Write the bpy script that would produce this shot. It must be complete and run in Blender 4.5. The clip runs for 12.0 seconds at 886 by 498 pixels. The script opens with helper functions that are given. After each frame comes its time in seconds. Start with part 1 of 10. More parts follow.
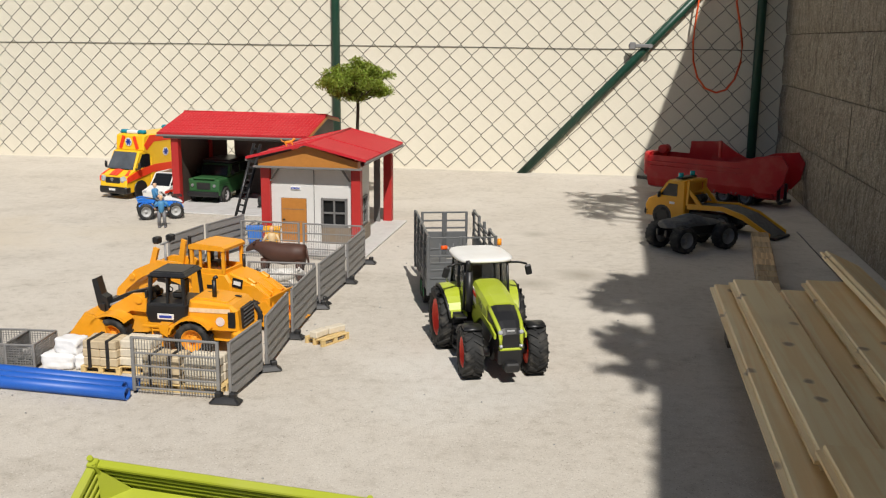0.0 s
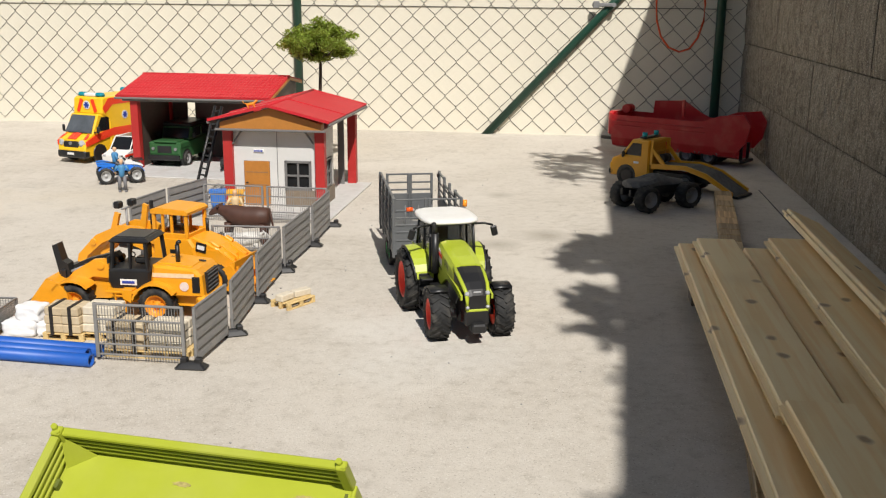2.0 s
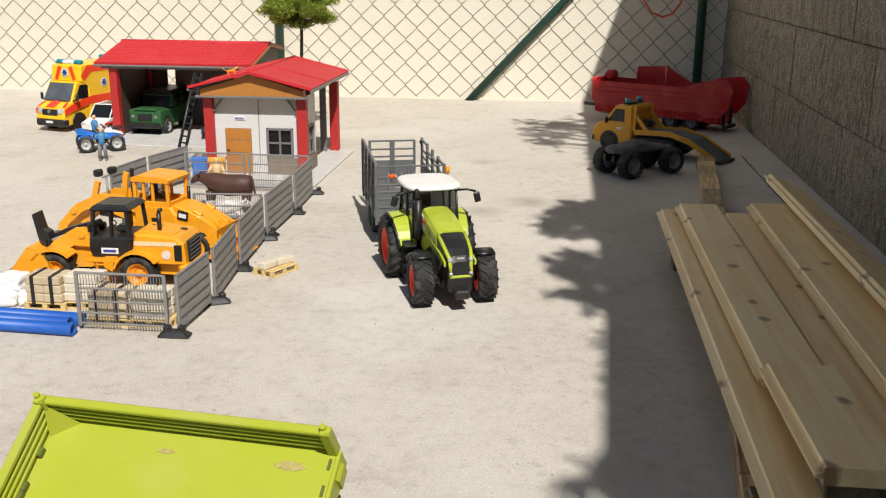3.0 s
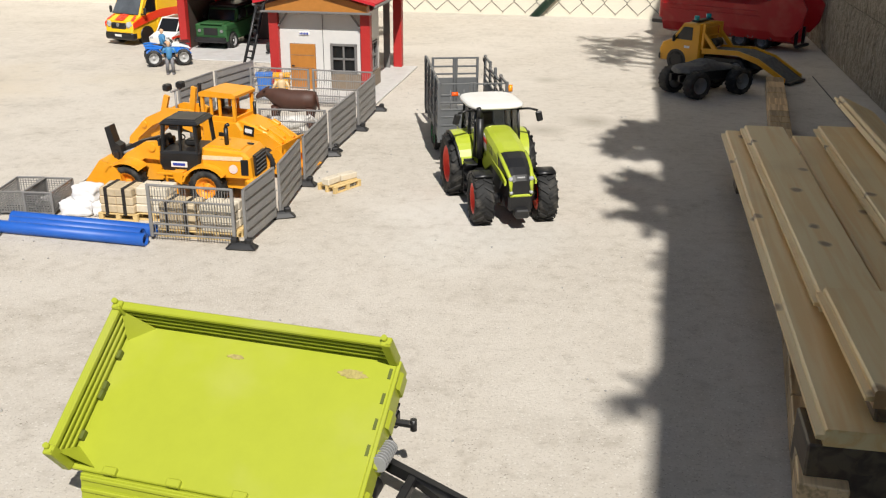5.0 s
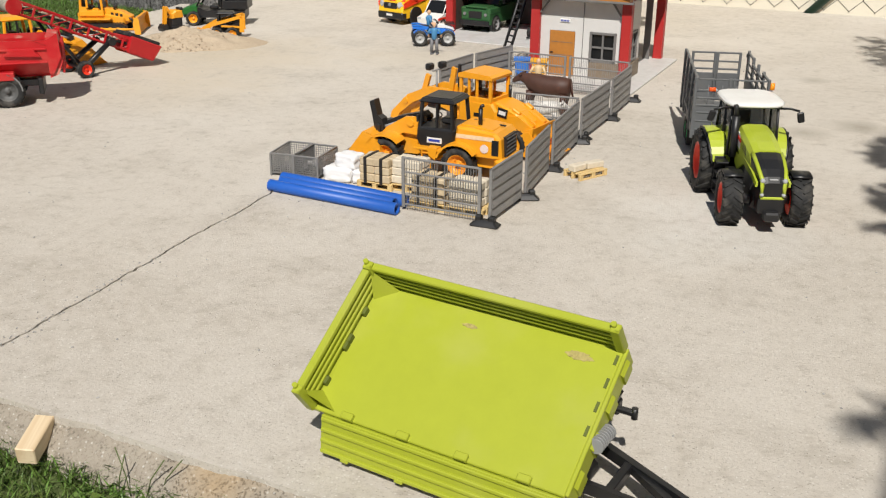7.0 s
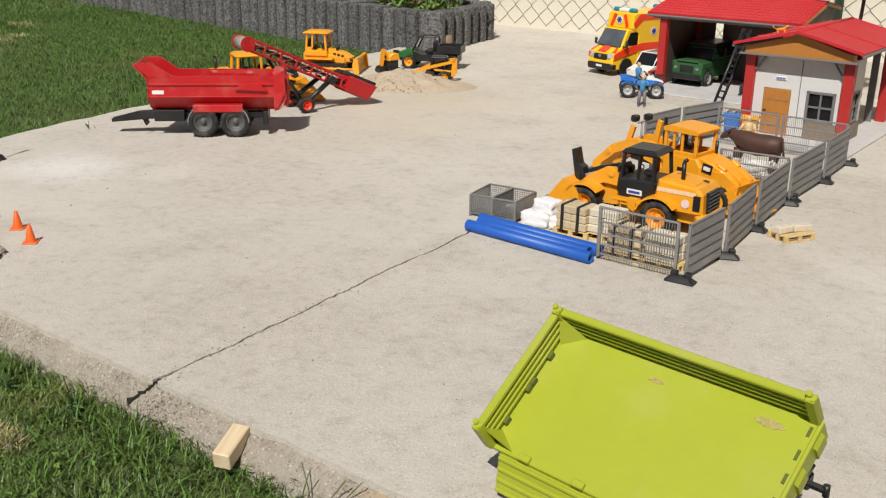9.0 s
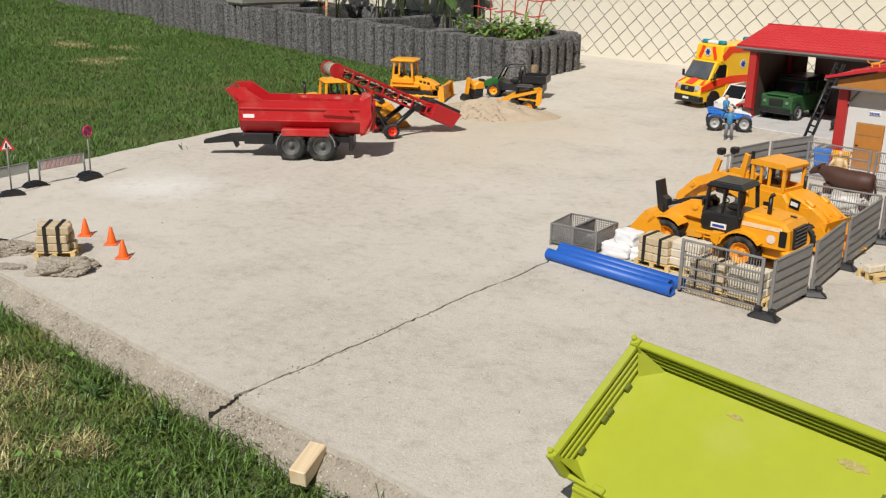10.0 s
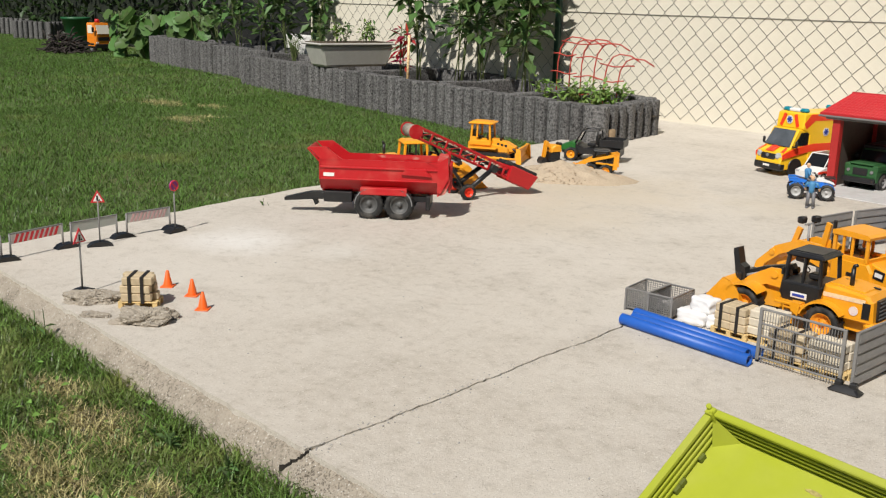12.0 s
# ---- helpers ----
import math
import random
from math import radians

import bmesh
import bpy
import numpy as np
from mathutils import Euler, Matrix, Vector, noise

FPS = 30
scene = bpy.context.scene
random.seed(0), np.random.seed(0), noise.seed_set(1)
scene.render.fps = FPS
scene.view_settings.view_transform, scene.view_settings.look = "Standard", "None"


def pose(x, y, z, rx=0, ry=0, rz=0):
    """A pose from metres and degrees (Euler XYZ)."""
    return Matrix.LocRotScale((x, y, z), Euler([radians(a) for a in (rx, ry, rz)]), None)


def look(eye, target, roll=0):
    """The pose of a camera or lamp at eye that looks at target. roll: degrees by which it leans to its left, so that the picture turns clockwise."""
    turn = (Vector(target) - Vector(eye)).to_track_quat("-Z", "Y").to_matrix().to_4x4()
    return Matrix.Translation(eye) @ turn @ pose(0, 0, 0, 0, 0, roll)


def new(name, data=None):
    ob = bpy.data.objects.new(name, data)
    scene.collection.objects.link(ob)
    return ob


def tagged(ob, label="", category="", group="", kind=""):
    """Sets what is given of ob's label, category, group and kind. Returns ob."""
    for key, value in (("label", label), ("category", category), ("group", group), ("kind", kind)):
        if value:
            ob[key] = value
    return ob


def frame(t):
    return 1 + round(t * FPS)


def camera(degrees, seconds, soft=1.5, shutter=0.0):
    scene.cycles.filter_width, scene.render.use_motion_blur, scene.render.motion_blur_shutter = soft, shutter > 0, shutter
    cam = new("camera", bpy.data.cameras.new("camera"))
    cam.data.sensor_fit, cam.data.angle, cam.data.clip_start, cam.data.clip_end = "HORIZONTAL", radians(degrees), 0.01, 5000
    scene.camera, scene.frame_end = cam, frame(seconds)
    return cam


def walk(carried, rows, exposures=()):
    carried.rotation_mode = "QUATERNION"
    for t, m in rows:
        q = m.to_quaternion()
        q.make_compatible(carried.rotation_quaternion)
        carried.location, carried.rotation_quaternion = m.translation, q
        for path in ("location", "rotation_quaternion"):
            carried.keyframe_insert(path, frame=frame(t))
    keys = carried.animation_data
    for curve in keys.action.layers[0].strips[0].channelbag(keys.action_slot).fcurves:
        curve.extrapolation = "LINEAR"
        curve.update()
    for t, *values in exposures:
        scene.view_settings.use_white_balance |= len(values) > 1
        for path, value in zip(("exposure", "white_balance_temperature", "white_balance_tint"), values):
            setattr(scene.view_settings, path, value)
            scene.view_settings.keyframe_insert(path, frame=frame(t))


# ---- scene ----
cam = camera(48.49, 12.0, soft=1.2)
PATH = [
    (0, (0.044, 0.081, 0.583), (-0.0094, 2.0366, 0.1649), 0.61),
    (0.5, (0.044, 0.083, 0.582), (0.0013, 2.0350, 0.1493), 0.62),
    (1, (0.044, 0.082, 0.582), (0.0181, 2.0311, 0.1330), 0.54),
    (1.5, (0.043, 0.085, 0.582), (0.0375, 2.0289, 0.1125), 0.52),
    (2, (0.043, 0.086, 0.582), (0.0612, 2.0245, 0.0887), 0.47),
    (2.5, (0.043, 0.090, 0.579), (0.0863, 2.0188, 0.0542), 0.41),
    (2.7, (0.044, 0.089, 0.579), (0.0952, 2.0154, 0.0422), 0.37),
    (4.3, (0.045, 0.074, 0.585), (0.0673, 1.9613, -0.0771), 0.28),
    (4.5, (0.044, 0.070, 0.587), (0.0467, 1.9511, -0.0929), 0.38),
    (5, (0.045, 0.066, 0.587), (-0.0256, 1.9322, -0.1283), 0.29),
    (5.5, (0.045, 0.061, 0.587), (-0.1234, 1.9096, -0.1582), 0.33),
    (6, (0.046, 0.054, 0.588), (-0.2459, 1.8792, -0.1742), 0.43),
    (6.5, (0.048, 0.045, 0.591), (-0.3755, 1.8466, -0.1678), 0.52),
    (7, (0.050, 0.039, 0.592), (-0.4944, 1.8154, -0.1499), 0.53),
    (8.8, (0.053, 0.030, 0.592), (-0.8295, 1.6976, -0.0716), 0.99),
    (9, (0.055, 0.028, 0.593), (-0.8606, 1.6795, -0.0644), 0.96),
    (9.5, (0.057, 0.023, 0.594), (-0.9343, 1.6410, -0.0375), 1.13),
    (10, (0.059, 0.020, 0.594), (-1.0040, 1.6016, -0.0129), 1.22),
    (10.5, (0.061, 0.017, 0.596), (-1.0651, 1.5664, 0.0202), 1.35),
    (11, (0.062, 0.013, 0.596), (-1.1102, 1.5399, 0.0536), 1.51),
    (11.5, (0.063, 0.011, 0.597), (-1.1355, 1.5252, 0.0748), 1.57),
    (12, (0.063, 0.013, 0.596), (-1.1420, 1.5310, 0.1041), 1.61),
]
walk(cam, [(t, look(eye, target, roll)) for t, eye, target, roll in PATH],
     exposures=((0, -0.13), (1, -0.05), (2.5, 0.0), (4.5, 0.12), (5.5, 0.06), (7, -0.08), (9, -0.17), (10.5, -0.12), (12, -0.08)))

# world and sun
world = bpy.data.worlds.new("sky")
scene.world = world
world.use_nodes = True
wn = world.node_tree.nodes
wl = world.node_tree.links
sky = wn.new("ShaderNodeTexSky")
sky.sky_type = "NISHITA"
sky.sun_disc = False
SUN = Vector((-0.204, 0.889, -1.0)).normalized()
sky.sun_elevation = math.asin(-SUN.z)
sky.sun_rotation = math.atan2(-SUN.x, -SUN.y)
wn["Background"].inputs["Strength"].default_value = 0.056
wl.new(sky.outputs[0], wn["Background"].inputs[0])
sun_data = bpy.data.lights.new("sun", "SUN")
sun_data.energy, sun_data.angle, sun_data.color = 5.1, radians(0.55), (1.0, 0.96, 0.90)
sun = new("sun", sun_data)
sun.rotation_euler = SUN.to_track_quat("-Z", "Y").to_euler()
sun.location = (0.4, -3, 4)

# ---------------------------------------------------------------- materials
def mat(name, color, rough=0.5, metal=0.0, var=0.12, scale=60.0, bump=0.1, stain=None, stain_scale=9.0, stain_amount=0.5,
        fine=None, per_object=0.0, coat=0.0, bump_dist=0.0008, alpha=1.0, trans=0.0, spec=0.5):
    """Principled surface with grain, blotches, an optional stain colour and fine relief."""
    m = bpy.data.materials.new(name)
    m.use_nodes = True
    n, l = m.node_tree.nodes, m.node_tree.links
    b = n["Principled BSDF"]
    co = n.new("ShaderNodeTexCoord")
    big = n.new("ShaderNodeTexNoise")
    big.inputs["Scale"].default_value = stain_scale
    big.inputs["Detail"].default_value = 5
    small = n.new("ShaderNodeTexNoise")
    small.inputs["Scale"].default_value = scale
    small.inputs["Detail"].default_value = 6
    small.inputs["Roughness"].default_value = 0.65
    if per_object:
        who = n.new("ShaderNodeObjectInfo")
        away = n.new("ShaderNodeVectorMath")
        away.operation = "SCALE"
        away.inputs[0].default_value = (37.0, 23.0, 11.0)
        l.new(who.outputs["Random"], away.inputs["Scale"])
        place = n.new("ShaderNodeVectorMath")
        l.new(co.outputs["Object"], place.inputs[0])
        l.new(away.outputs[0], place.inputs[1])
        place = place.outputs[0]
    else:
        place = co.outputs["Object"]
    l.new(place, big.inputs[0])
    l.new(place, small.inputs[0])
    hsv = n.new("ShaderNodeHueSaturation")
    hsv.inputs["Color"].default_value = (*color, 1)
    mr = n.new("ShaderNodeMapRange")
    mr.inputs[1].default_value, mr.inputs[2].default_value = 0.3, 0.7
    mr.inputs[3].default_value, mr.inputs[4].default_value = 1 - var, 1 + var
    l.new(small.outputs[0], mr.inputs[0])
    value = mr.outputs[0]
    if per_object:
        mo = n.new("ShaderNodeMapRange")
        mo.inputs[3].default_value, mo.inputs[4].default_value = 1 - per_object, 1 + per_object
        l.new(who.outputs["Random"], mo.inputs[0])
        mu = n.new("ShaderNodeMath")
        mu.operation = "MULTIPLY"
        l.new(value, mu.inputs[0])
        l.new(mo.outputs[0], mu.inputs[1])
        value = mu.outputs[0]
    l.new(value, hsv.inputs["Value"])
    out = hsv.outputs[0]
    if stain:
        mask = n.new("ShaderNodeMapRange")
        mask.inputs[1].default_value, mask.inputs[2].default_value = 0.5, 0.72
        mask.inputs[3].default_value, mask.inputs[4].default_value = 0.0, stain_amount
        l.new(big.outputs[0], mask.inputs[0])
        mix = n.new("ShaderNodeMixRGB")
        mix.inputs[2].default_value = (*stain, 1)
        l.new(mask.outputs[0], mix.inputs[0])
        l.new(out, mix.inputs[1])
        out = mix.outputs[0]
    l.new(out, b.inputs["Base Color"])
    rr = n.new("ShaderNodeMapRange")
    rr.inputs[3].default_value, rr.inputs[4].default_value = max(0.02, rough - 0.1), min(1, rough + 0.1)
    l.new(big.outputs[0], rr.inputs[0])
    l.new(rr.outputs[0], b.inputs["Roughness"])
    b.inputs["Metallic"].default_value = metal
    b.inputs["Coat Weight"].default_value = coat
    b.inputs["Specular IOR Level"].default_value = spec
    b.inputs["Transmission Weight"].default_value = trans
    b.inputs["Alpha"].default_value = alpha
    if bump:
        bp = n.new("ShaderNodeBump")
        bp.inputs["Strength"].default_value = bump
        bp.inputs["Distance"].default_value = bump_dist
        l.new(small.outputs[0], bp.inputs["Height"])
        l.new(bp.outputs[0], b.inputs["Normal"])
    return m


# ---------------------------------------------------------------- mesh kit
class Mesh:
    """Gathers vertices and faces; every method adds one closed piece."""

    def __init__(self):
        self.v, self.f, self.s = [], [], []

    def add(self, verts, faces, smooth=False, m=None):
        o = len(self.v)
        self.v += [tuple(m @ Vector(p)) if m is not None else tuple(p) for p in verts]
        self.f += [tuple(o + i for i in q) for q in faces]
        self.s += [smooth] * len(faces)
        return self

    def box(self, c, size, bevel=0.0, m=None, top=(1, 1), rot=None):
        """Box at centre c; top scales the upper face in x and y; bevel chamfers every edge."""
        hx, hy, hz = (s / 2 for s in size)
        if rot is not None:
            r = Matrix.Translation(c) @ rot.to_4x4()
            m = m @ r if m is not None else r
            c = (0, 0, 0)
        b = min(bevel, hx * 0.9, hy * 0.9, hz * 0.9)
        idx, verts = {}, []
        for sx in (-1, 1):
            for sy in (-1, 1):
                for sz in (-1, 1):
                    kx, ky = (top if sz > 0 else (1, 1))
                    ax, ay = hx * kx, hy * ky
                    if b <= 0:
                        for a in range(3):
                            idx[sx, sy, sz, a] = len(verts)
                        verts.append((c[0] + sx * ax, c[1] + sy * ay, c[2] + sz * hz))
                    else:
                        for a in range(3):
                            e = [ax - b, ay - b, hz - b]
                            e[a] += b
                            idx[sx, sy, sz, a] = len(verts)
                            verts.append((c[0] + sx * e[0], c[1] + sy * e[1], c[2] + sz * e[2]))
        faces = []
        for a in range(3):
            o1, o2 = (a + 1) % 3, (a + 2) % 3
            for s in (-1, 1):
                q = []
                for p1, p2 in ((-1, -1), (1, -1), (1, 1), (-1, 1)):
                    k = [0, 0, 0]
                    k[a], k[o1], k[o2] = s, p1, p2
                    q.append(idx[k[0], k[1], k[2], a])
                faces.append(q if s > 0 else q[::-1])
        if b > 0:
            for a in range(3):
                o1, o2 = (a + 1) % 3, (a + 2) % 3
                for s1 in (-1, 1):
                    for s2 in (-1, 1):
                        k = [0, 0, 0]
                        k[o1], k[o2] = s1, s2
                        k[a] = -1
                        lo = tuple(k)
                        k[a] = 1
                        hi = tuple(k)
                        q = [idx[(*lo, o1)], idx[(*hi, o1)], idx[(*hi, o2)], idx[(*lo, o2)]]
                        faces.append(q if s1 * s2 < 0 else q[::-1])
            for sx in (-1, 1):
                for sy in (-1, 1):
                    for sz in (-1, 1):
                        q = [idx[sx, sy, sz, 0], idx[sx, sy, sz, 1], idx[sx, sy, sz, 2]]
                        faces.append(q if sx * sy * sz > 0 else q[::-1])
        return self.add(verts, faces, False, m)

    def cyl(self, a, b, r, r2=None, n=16, smooth=True, caps=True):
        """Round bar from a to b."""
        a, b = Vector(a), Vector(b)
        r2 = r if r2 is None else r2
        q = (b - a).to_track_quat("Z", "Y")
        ring = [q @ Vector((math.cos(t), math.sin(t), 0)) for t in (2 * math.pi * i / n for i in range(n))]
        v = [a + p * r for p in ring] + [b + p * r2 for p in ring]
        o = len(self.v)
        self.add(v, [(i, (i + 1) % n, n + (i + 1) % n, n + i) for i in range(n)], smooth)
        if caps:
            self.f += [tuple(o + i for i in range(n))[::-1], tuple(o + n + i for i in range(n))]
            self.s += [False, False]
        return self

    def lathe(self, prof, n=24, m=None, smooth=True):
        """Profile of (radius, height) turned about z; closed at both ends when the radius is 0."""
        v, f = [], []
        for r, z in prof:
            for i in range(n):
                t = 2 * math.pi * i / n
                v.append((r * math.cos(t), r * math.sin(t), z))
        for j in range(len(prof) - 1):
            for i in range(n):
                k = (i + 1) % n
                f.append((j * n + i, j * n + k, (j + 1) * n + k, (j + 1) * n + i))
        return self.add(v, f, smooth, m)

    def prism(self, poly, d0, d1, axis="y", m=None, inset=None):
        """Polygon given in the plane across the axis, pulled from d0 to d1."""
        def at(p, d):
            return {"x": (d, p[0], p[1]), "y": (p[0], d, p[1]), "z": (p[0], p[1], d)}[axis]
        n = len(poly)
        area = sum(poly[i][0] * poly[(i + 1) % n][1] - poly[(i + 1) % n][0] * poly[i][1] for i in range(n))
        flip = (area > 0) == (axis == "y")
        v = [at(p, d0) for p in poly] + [at(p, d1) for p in poly]
        f = [tuple(range(n))[::-1], tuple(range(n, 2 * n))] + [(i, (i + 1) % n, n + (i + 1) % n, n + i) for i in range(n)]
        if (d1 < d0) != flip:
            f = [q[::-1] for q in f]
        return self.add(v, f, False, m)

    def tube(self, pts, r, n=8, closed=False):
        """Round tube along points."""
        pts = [Vector(p) for p in pts]
        k = len(pts)
        up = Vector((0, 0, 1))
        v, f = [], []
        for i, p in enumerate(pts):
            a = pts[(i - 1) % k] if closed or i > 0 else p
            b = pts[(i + 1) % k] if closed or i < k - 1 else p
            d = (b - a).normalized()
            s = d.cross(up)
            s = s.normalized() if s.length > 1e-3 else Vector((1, 0, 0))
            w = s.cross(d)
            for j in range(n):
                t = 2 * math.pi * j / n
                v.append(p + (s * math.cos(t) + w * math.sin(t)) * r)
        for i in range(k if closed else k - 1):
            for j in range(n):
                a, b = i * n, ((i + 1) % k) * n
                f.append((a + j, b + j, b + (j + 1) % n, a + (j + 1) % n))
        if not closed:
            f += [tuple(range(n)), tuple((k - 1) * n + j for j in range(n))[::-1]]
        return self.add(v, f, True)

    def loft(self, rings, smooth=False, cap=True, m=None):
        """Rings of equally many points, joined one to the next."""
        n = len(rings[0])
        v = [p for r in rings for p in r]
        f = []
        for j in range(len(rings) - 1):
            for i in range(n):
                k = (i + 1) % n
                f.append((j * n + i, j * n + k, (j + 1) * n + k, (j + 1) * n + i))
        if cap:
            f += [tuple(range(n))[::-1], tuple((len(rings) - 1) * n + i for i in range(n))]
        return self.add(v, f, smooth, m)

    def data(self, name, material, fix=True):
        me = bpy.data.meshes.new(name)
        me.from_pydata(self.v, [], self.f)
        me.polygons.foreach_set("use_smooth", self.s)
        if fix and len(self.f) < 30000:
            bm = bmesh.new()
            bm.from_mesh(me)
            bmesh.ops.recalc_face_normals(bm, faces=bm.faces)
            bm.to_mesh(me)
            bm.free()
        me.materials.append(material)
        me.update()
        return me


def part(name, mesh, material, parent=None, label="", m=None):
    """One mesh object, under a thing or a part where a parent is given."""
    ob = new(name, mesh.data(name, material) if isinstance(mesh, Mesh) else mesh)
    if parent is not None:
        ob.parent = parent
    if m is not None:
        ob.matrix_basis = m
    return tagged(ob, label) if label else ob


def thing(name, m, label, category, group=""):
    ob = new(name)
    ob.empty_display_size = 0.03
    ob.matrix_basis = m
    return tagged(ob, label, category, group)


def solo(name, mesh, material, label, category, m=None, group="", kind=""):
    ob = new(name, mesh.data(name, material) if isinstance(mesh, Mesh) else mesh)
    if m is not None:
        ob.matrix_basis = m
    return tagged(ob, label, category, group, kind)


def at(x, y, deg=0, z=0.0):
    return pose(x, y, z, 0, 0, deg)

# ---------------------------------------------------------------- setting
def ground_mat(name, base, dark, light, fine_scale=260.0, wear=1.0, spots=(), pits=(190.0, 0.10, 0.22), relief=(0.5, 0.003)):
    m = bpy.data.materials.new(name)
    m.use_nodes = True
    n, l = m.node_tree.nodes, m.node_tree.links
    b = n["Principled BSDF"]
    co = n.new("ShaderNodeTexCoord")

    def noise_node(scale, detail=6, rough=0.6):
        k = n.new("ShaderNodeTexNoise")
        k.inputs["Scale"].default_value, k.inputs["Detail"].default_value, k.inputs["Roughness"].default_value = scale, detail, rough
        l.new(co.outputs["Object"], k.inputs[0])
        return k

    def ramp(src, lo, hi, a, c):
        k = n.new("ShaderNodeMapRange")
        k.inputs[1].default_value, k.inputs[2].default_value, k.inputs[3].default_value, k.inputs[4].default_value = lo, hi, a, c
        l.new(src, k.inputs[0])
        return k.outputs[0]

    def mix(fac, a, c, mode="MIX"):
        k = n.new("ShaderNodeMixRGB")
        k.blend_type = mode
        if isinstance(fac, float):
            k.inputs[0].default_value = fac
        else:
            l.new(fac, k.inputs[0])
        for i, q in ((1, a), (2, c)):
            if isinstance(q, tuple):
                k.inputs[i].default_value = (*q, 1)
            else:
                l.new(q, k.inputs[i])
        return k.outputs[0]

    cloud, patch, grain, grit = noise_node(1.3, 4), noise_node(5.5, 6), noise_node(45, 6), noise_node(fine_scale, 3)
    c = mix(ramp(cloud.outputs[0], 0.38, 0.66, 0, 1), base, light)
    c = mix(ramp(patch.outputs[0], 0.52, 0.76, 0, 0.6 * wear), c, dark)
    mott = noise_node(14, 7, 0.7)
    c = mix(ramp(mott.outputs[0], 0.5, 0.74, 0.0, 0.35), c, dark)
    c = mix(ramp(grain.outputs[0], 0.40, 0.66, 0.0, 0.6), c, light)
    c = mix(ramp(grain.outputs[0], 0.30, 0.44, 0.4, 0.0), c, dark)
    c = mix(ramp(grit.outputs[0], 0.56, 0.70, 0, 0.7), c, dark)
    pit = n.new("ShaderNodeTexVoronoi")
    pit.inputs["Scale"].default_value = pits[0]
    warp = n.new("ShaderNodeVectorMath")
    warp.operation = "MULTIPLY_ADD"
    l.new(grain.outputs[1], warp.inputs[0])
    warp.inputs[1].default_value = (0.02, 0.02, 0.02)
    l.new(co.outputs["Object"], warp.inputs[2])
    l.new(warp.outputs[0], pit.inputs[0])
    holes = n.new("ShaderNodeMath")
    holes.operation = "MULTIPLY"
    l.new(ramp(pit.outputs["Distance"], pits[1], pits[2], 1.0, 0), holes.inputs[0])
    l.new(ramp(mott.outputs[0], 0.42, 0.66, 0.08, 0.8), holes.inputs[1])
    c = mix(holes.outputs[0], c, (dark[0] * 0.38, dark[1] * 0.36, dark[2] * 0.33))
    streak = noise_node(2.6, 8, 0.72)
    c = mix(ramp(streak.outputs[0], 0.52, 0.68, 0, 0.45 * wear), c, light)
    speck = n.new("ShaderNodeTexVoronoi")
    speck.inputs["Scale"].default_value = 150
    l.new(co.outputs["Object"], speck.inputs[0])
    c = mix(ramp(speck.outputs["Distance"], 0.12, 0.24, 0.7, 0), c, (0.66, 0.63, 0.57))
    for sx, sy, rad, col, amount in spots:
        ds = n.new("ShaderNodeVectorMath")
        ds.operation = "DISTANCE"
        l.new(co.outputs["Object"], ds.inputs[0])
        ds.inputs[1].default_value = (sx, sy, 0)
        wob = n.new("ShaderNodeMath")
        wob.operation = "MULTIPLY_ADD"
        l.new(patch.outputs[0], wob.inputs[0])
        wob.inputs[1].default_value = rad * 1.3
        l.new(ds.outputs["Value"], wob.inputs[2])
        fade = n.new("ShaderNodeMath")
        fade.operation = "MULTIPLY"
        l.new(ramp(wob.outputs[0], rad * 0.7, rad * 1.75, amount, 0.0), fade.inputs[0])
        l.new(ramp(grain.outputs[0], 0.3, 0.55, 0.6, 1.0), fade.inputs[1])
        c = mix(fade.outputs[0], c, col)
    l.new(c, b.inputs["Base Color"])
    b.inputs["Roughness"].default_value = 0.92
    b.inputs["Specular IOR Level"].default_value = 0.2
    bp = n.new("ShaderNodeBump")
    bp.inputs["Strength"].default_value, bp.inputs["Distance"].default_value = relief
    coarse = noise_node(150, 8, 0.75)
    add = n.new("ShaderNodeMath")
    add.operation = "SUBTRACT"
    l.new(coarse.outputs[0], add.inputs[0])
    l.new(holes.outputs[0], add.inputs[1])
    l.new(add.outputs[0], bp.inputs["Height"])
    l.new(bp.outputs[0], b.inputs["Normal"])
    return m


CONCRETE = ground_mat("concrete", (0.500, 0.452, 0.385), (0.340, 0.300, 0.246), (0.590, 0.545, 0.478), spots=(
    (-1.80, 1.56, 0.16, (0.76, 0.745, 0.71), 0.7), (-1.55, 1.65, 0.10, (0.68, 0.66, 0.61), 0.4), (0.02, 1.72, 0.22, (0.66, 0.64, 0.59), 0.6),
    (-1.55, 2.80, 0.45, (0.52, 0.43, 0.30), 0.6), (-1.40, 2.35, 0.30, (0.53, 0.45, 0.33), 0.4), (-0.95, 3.0, 0.25, (0.52, 0.45, 0.33), 0.35),
    (0.33, 2.52, 0.07, (0.27, 0.24, 0.19), 0.7), (0.20, 2.42, 0.06, (0.27, 0.24, 0.19), 0.6), (0.24, 3.05, 0.05, (0.27, 0.24, 0.19), 0.6), (0.84, 2.28, 0.07, (0.17, 0.15, 0.13), 0.7), (0.80, 2.42, 0.04, (0.17, 0.15, 0.13), 0.6), (0.56, 3.0, 0.05, (0.29, 0.26, 0.2), 0.5),
    (-0.55, 4.1, 0.5, (0.50, 0.43, 0.32), 0.4)))
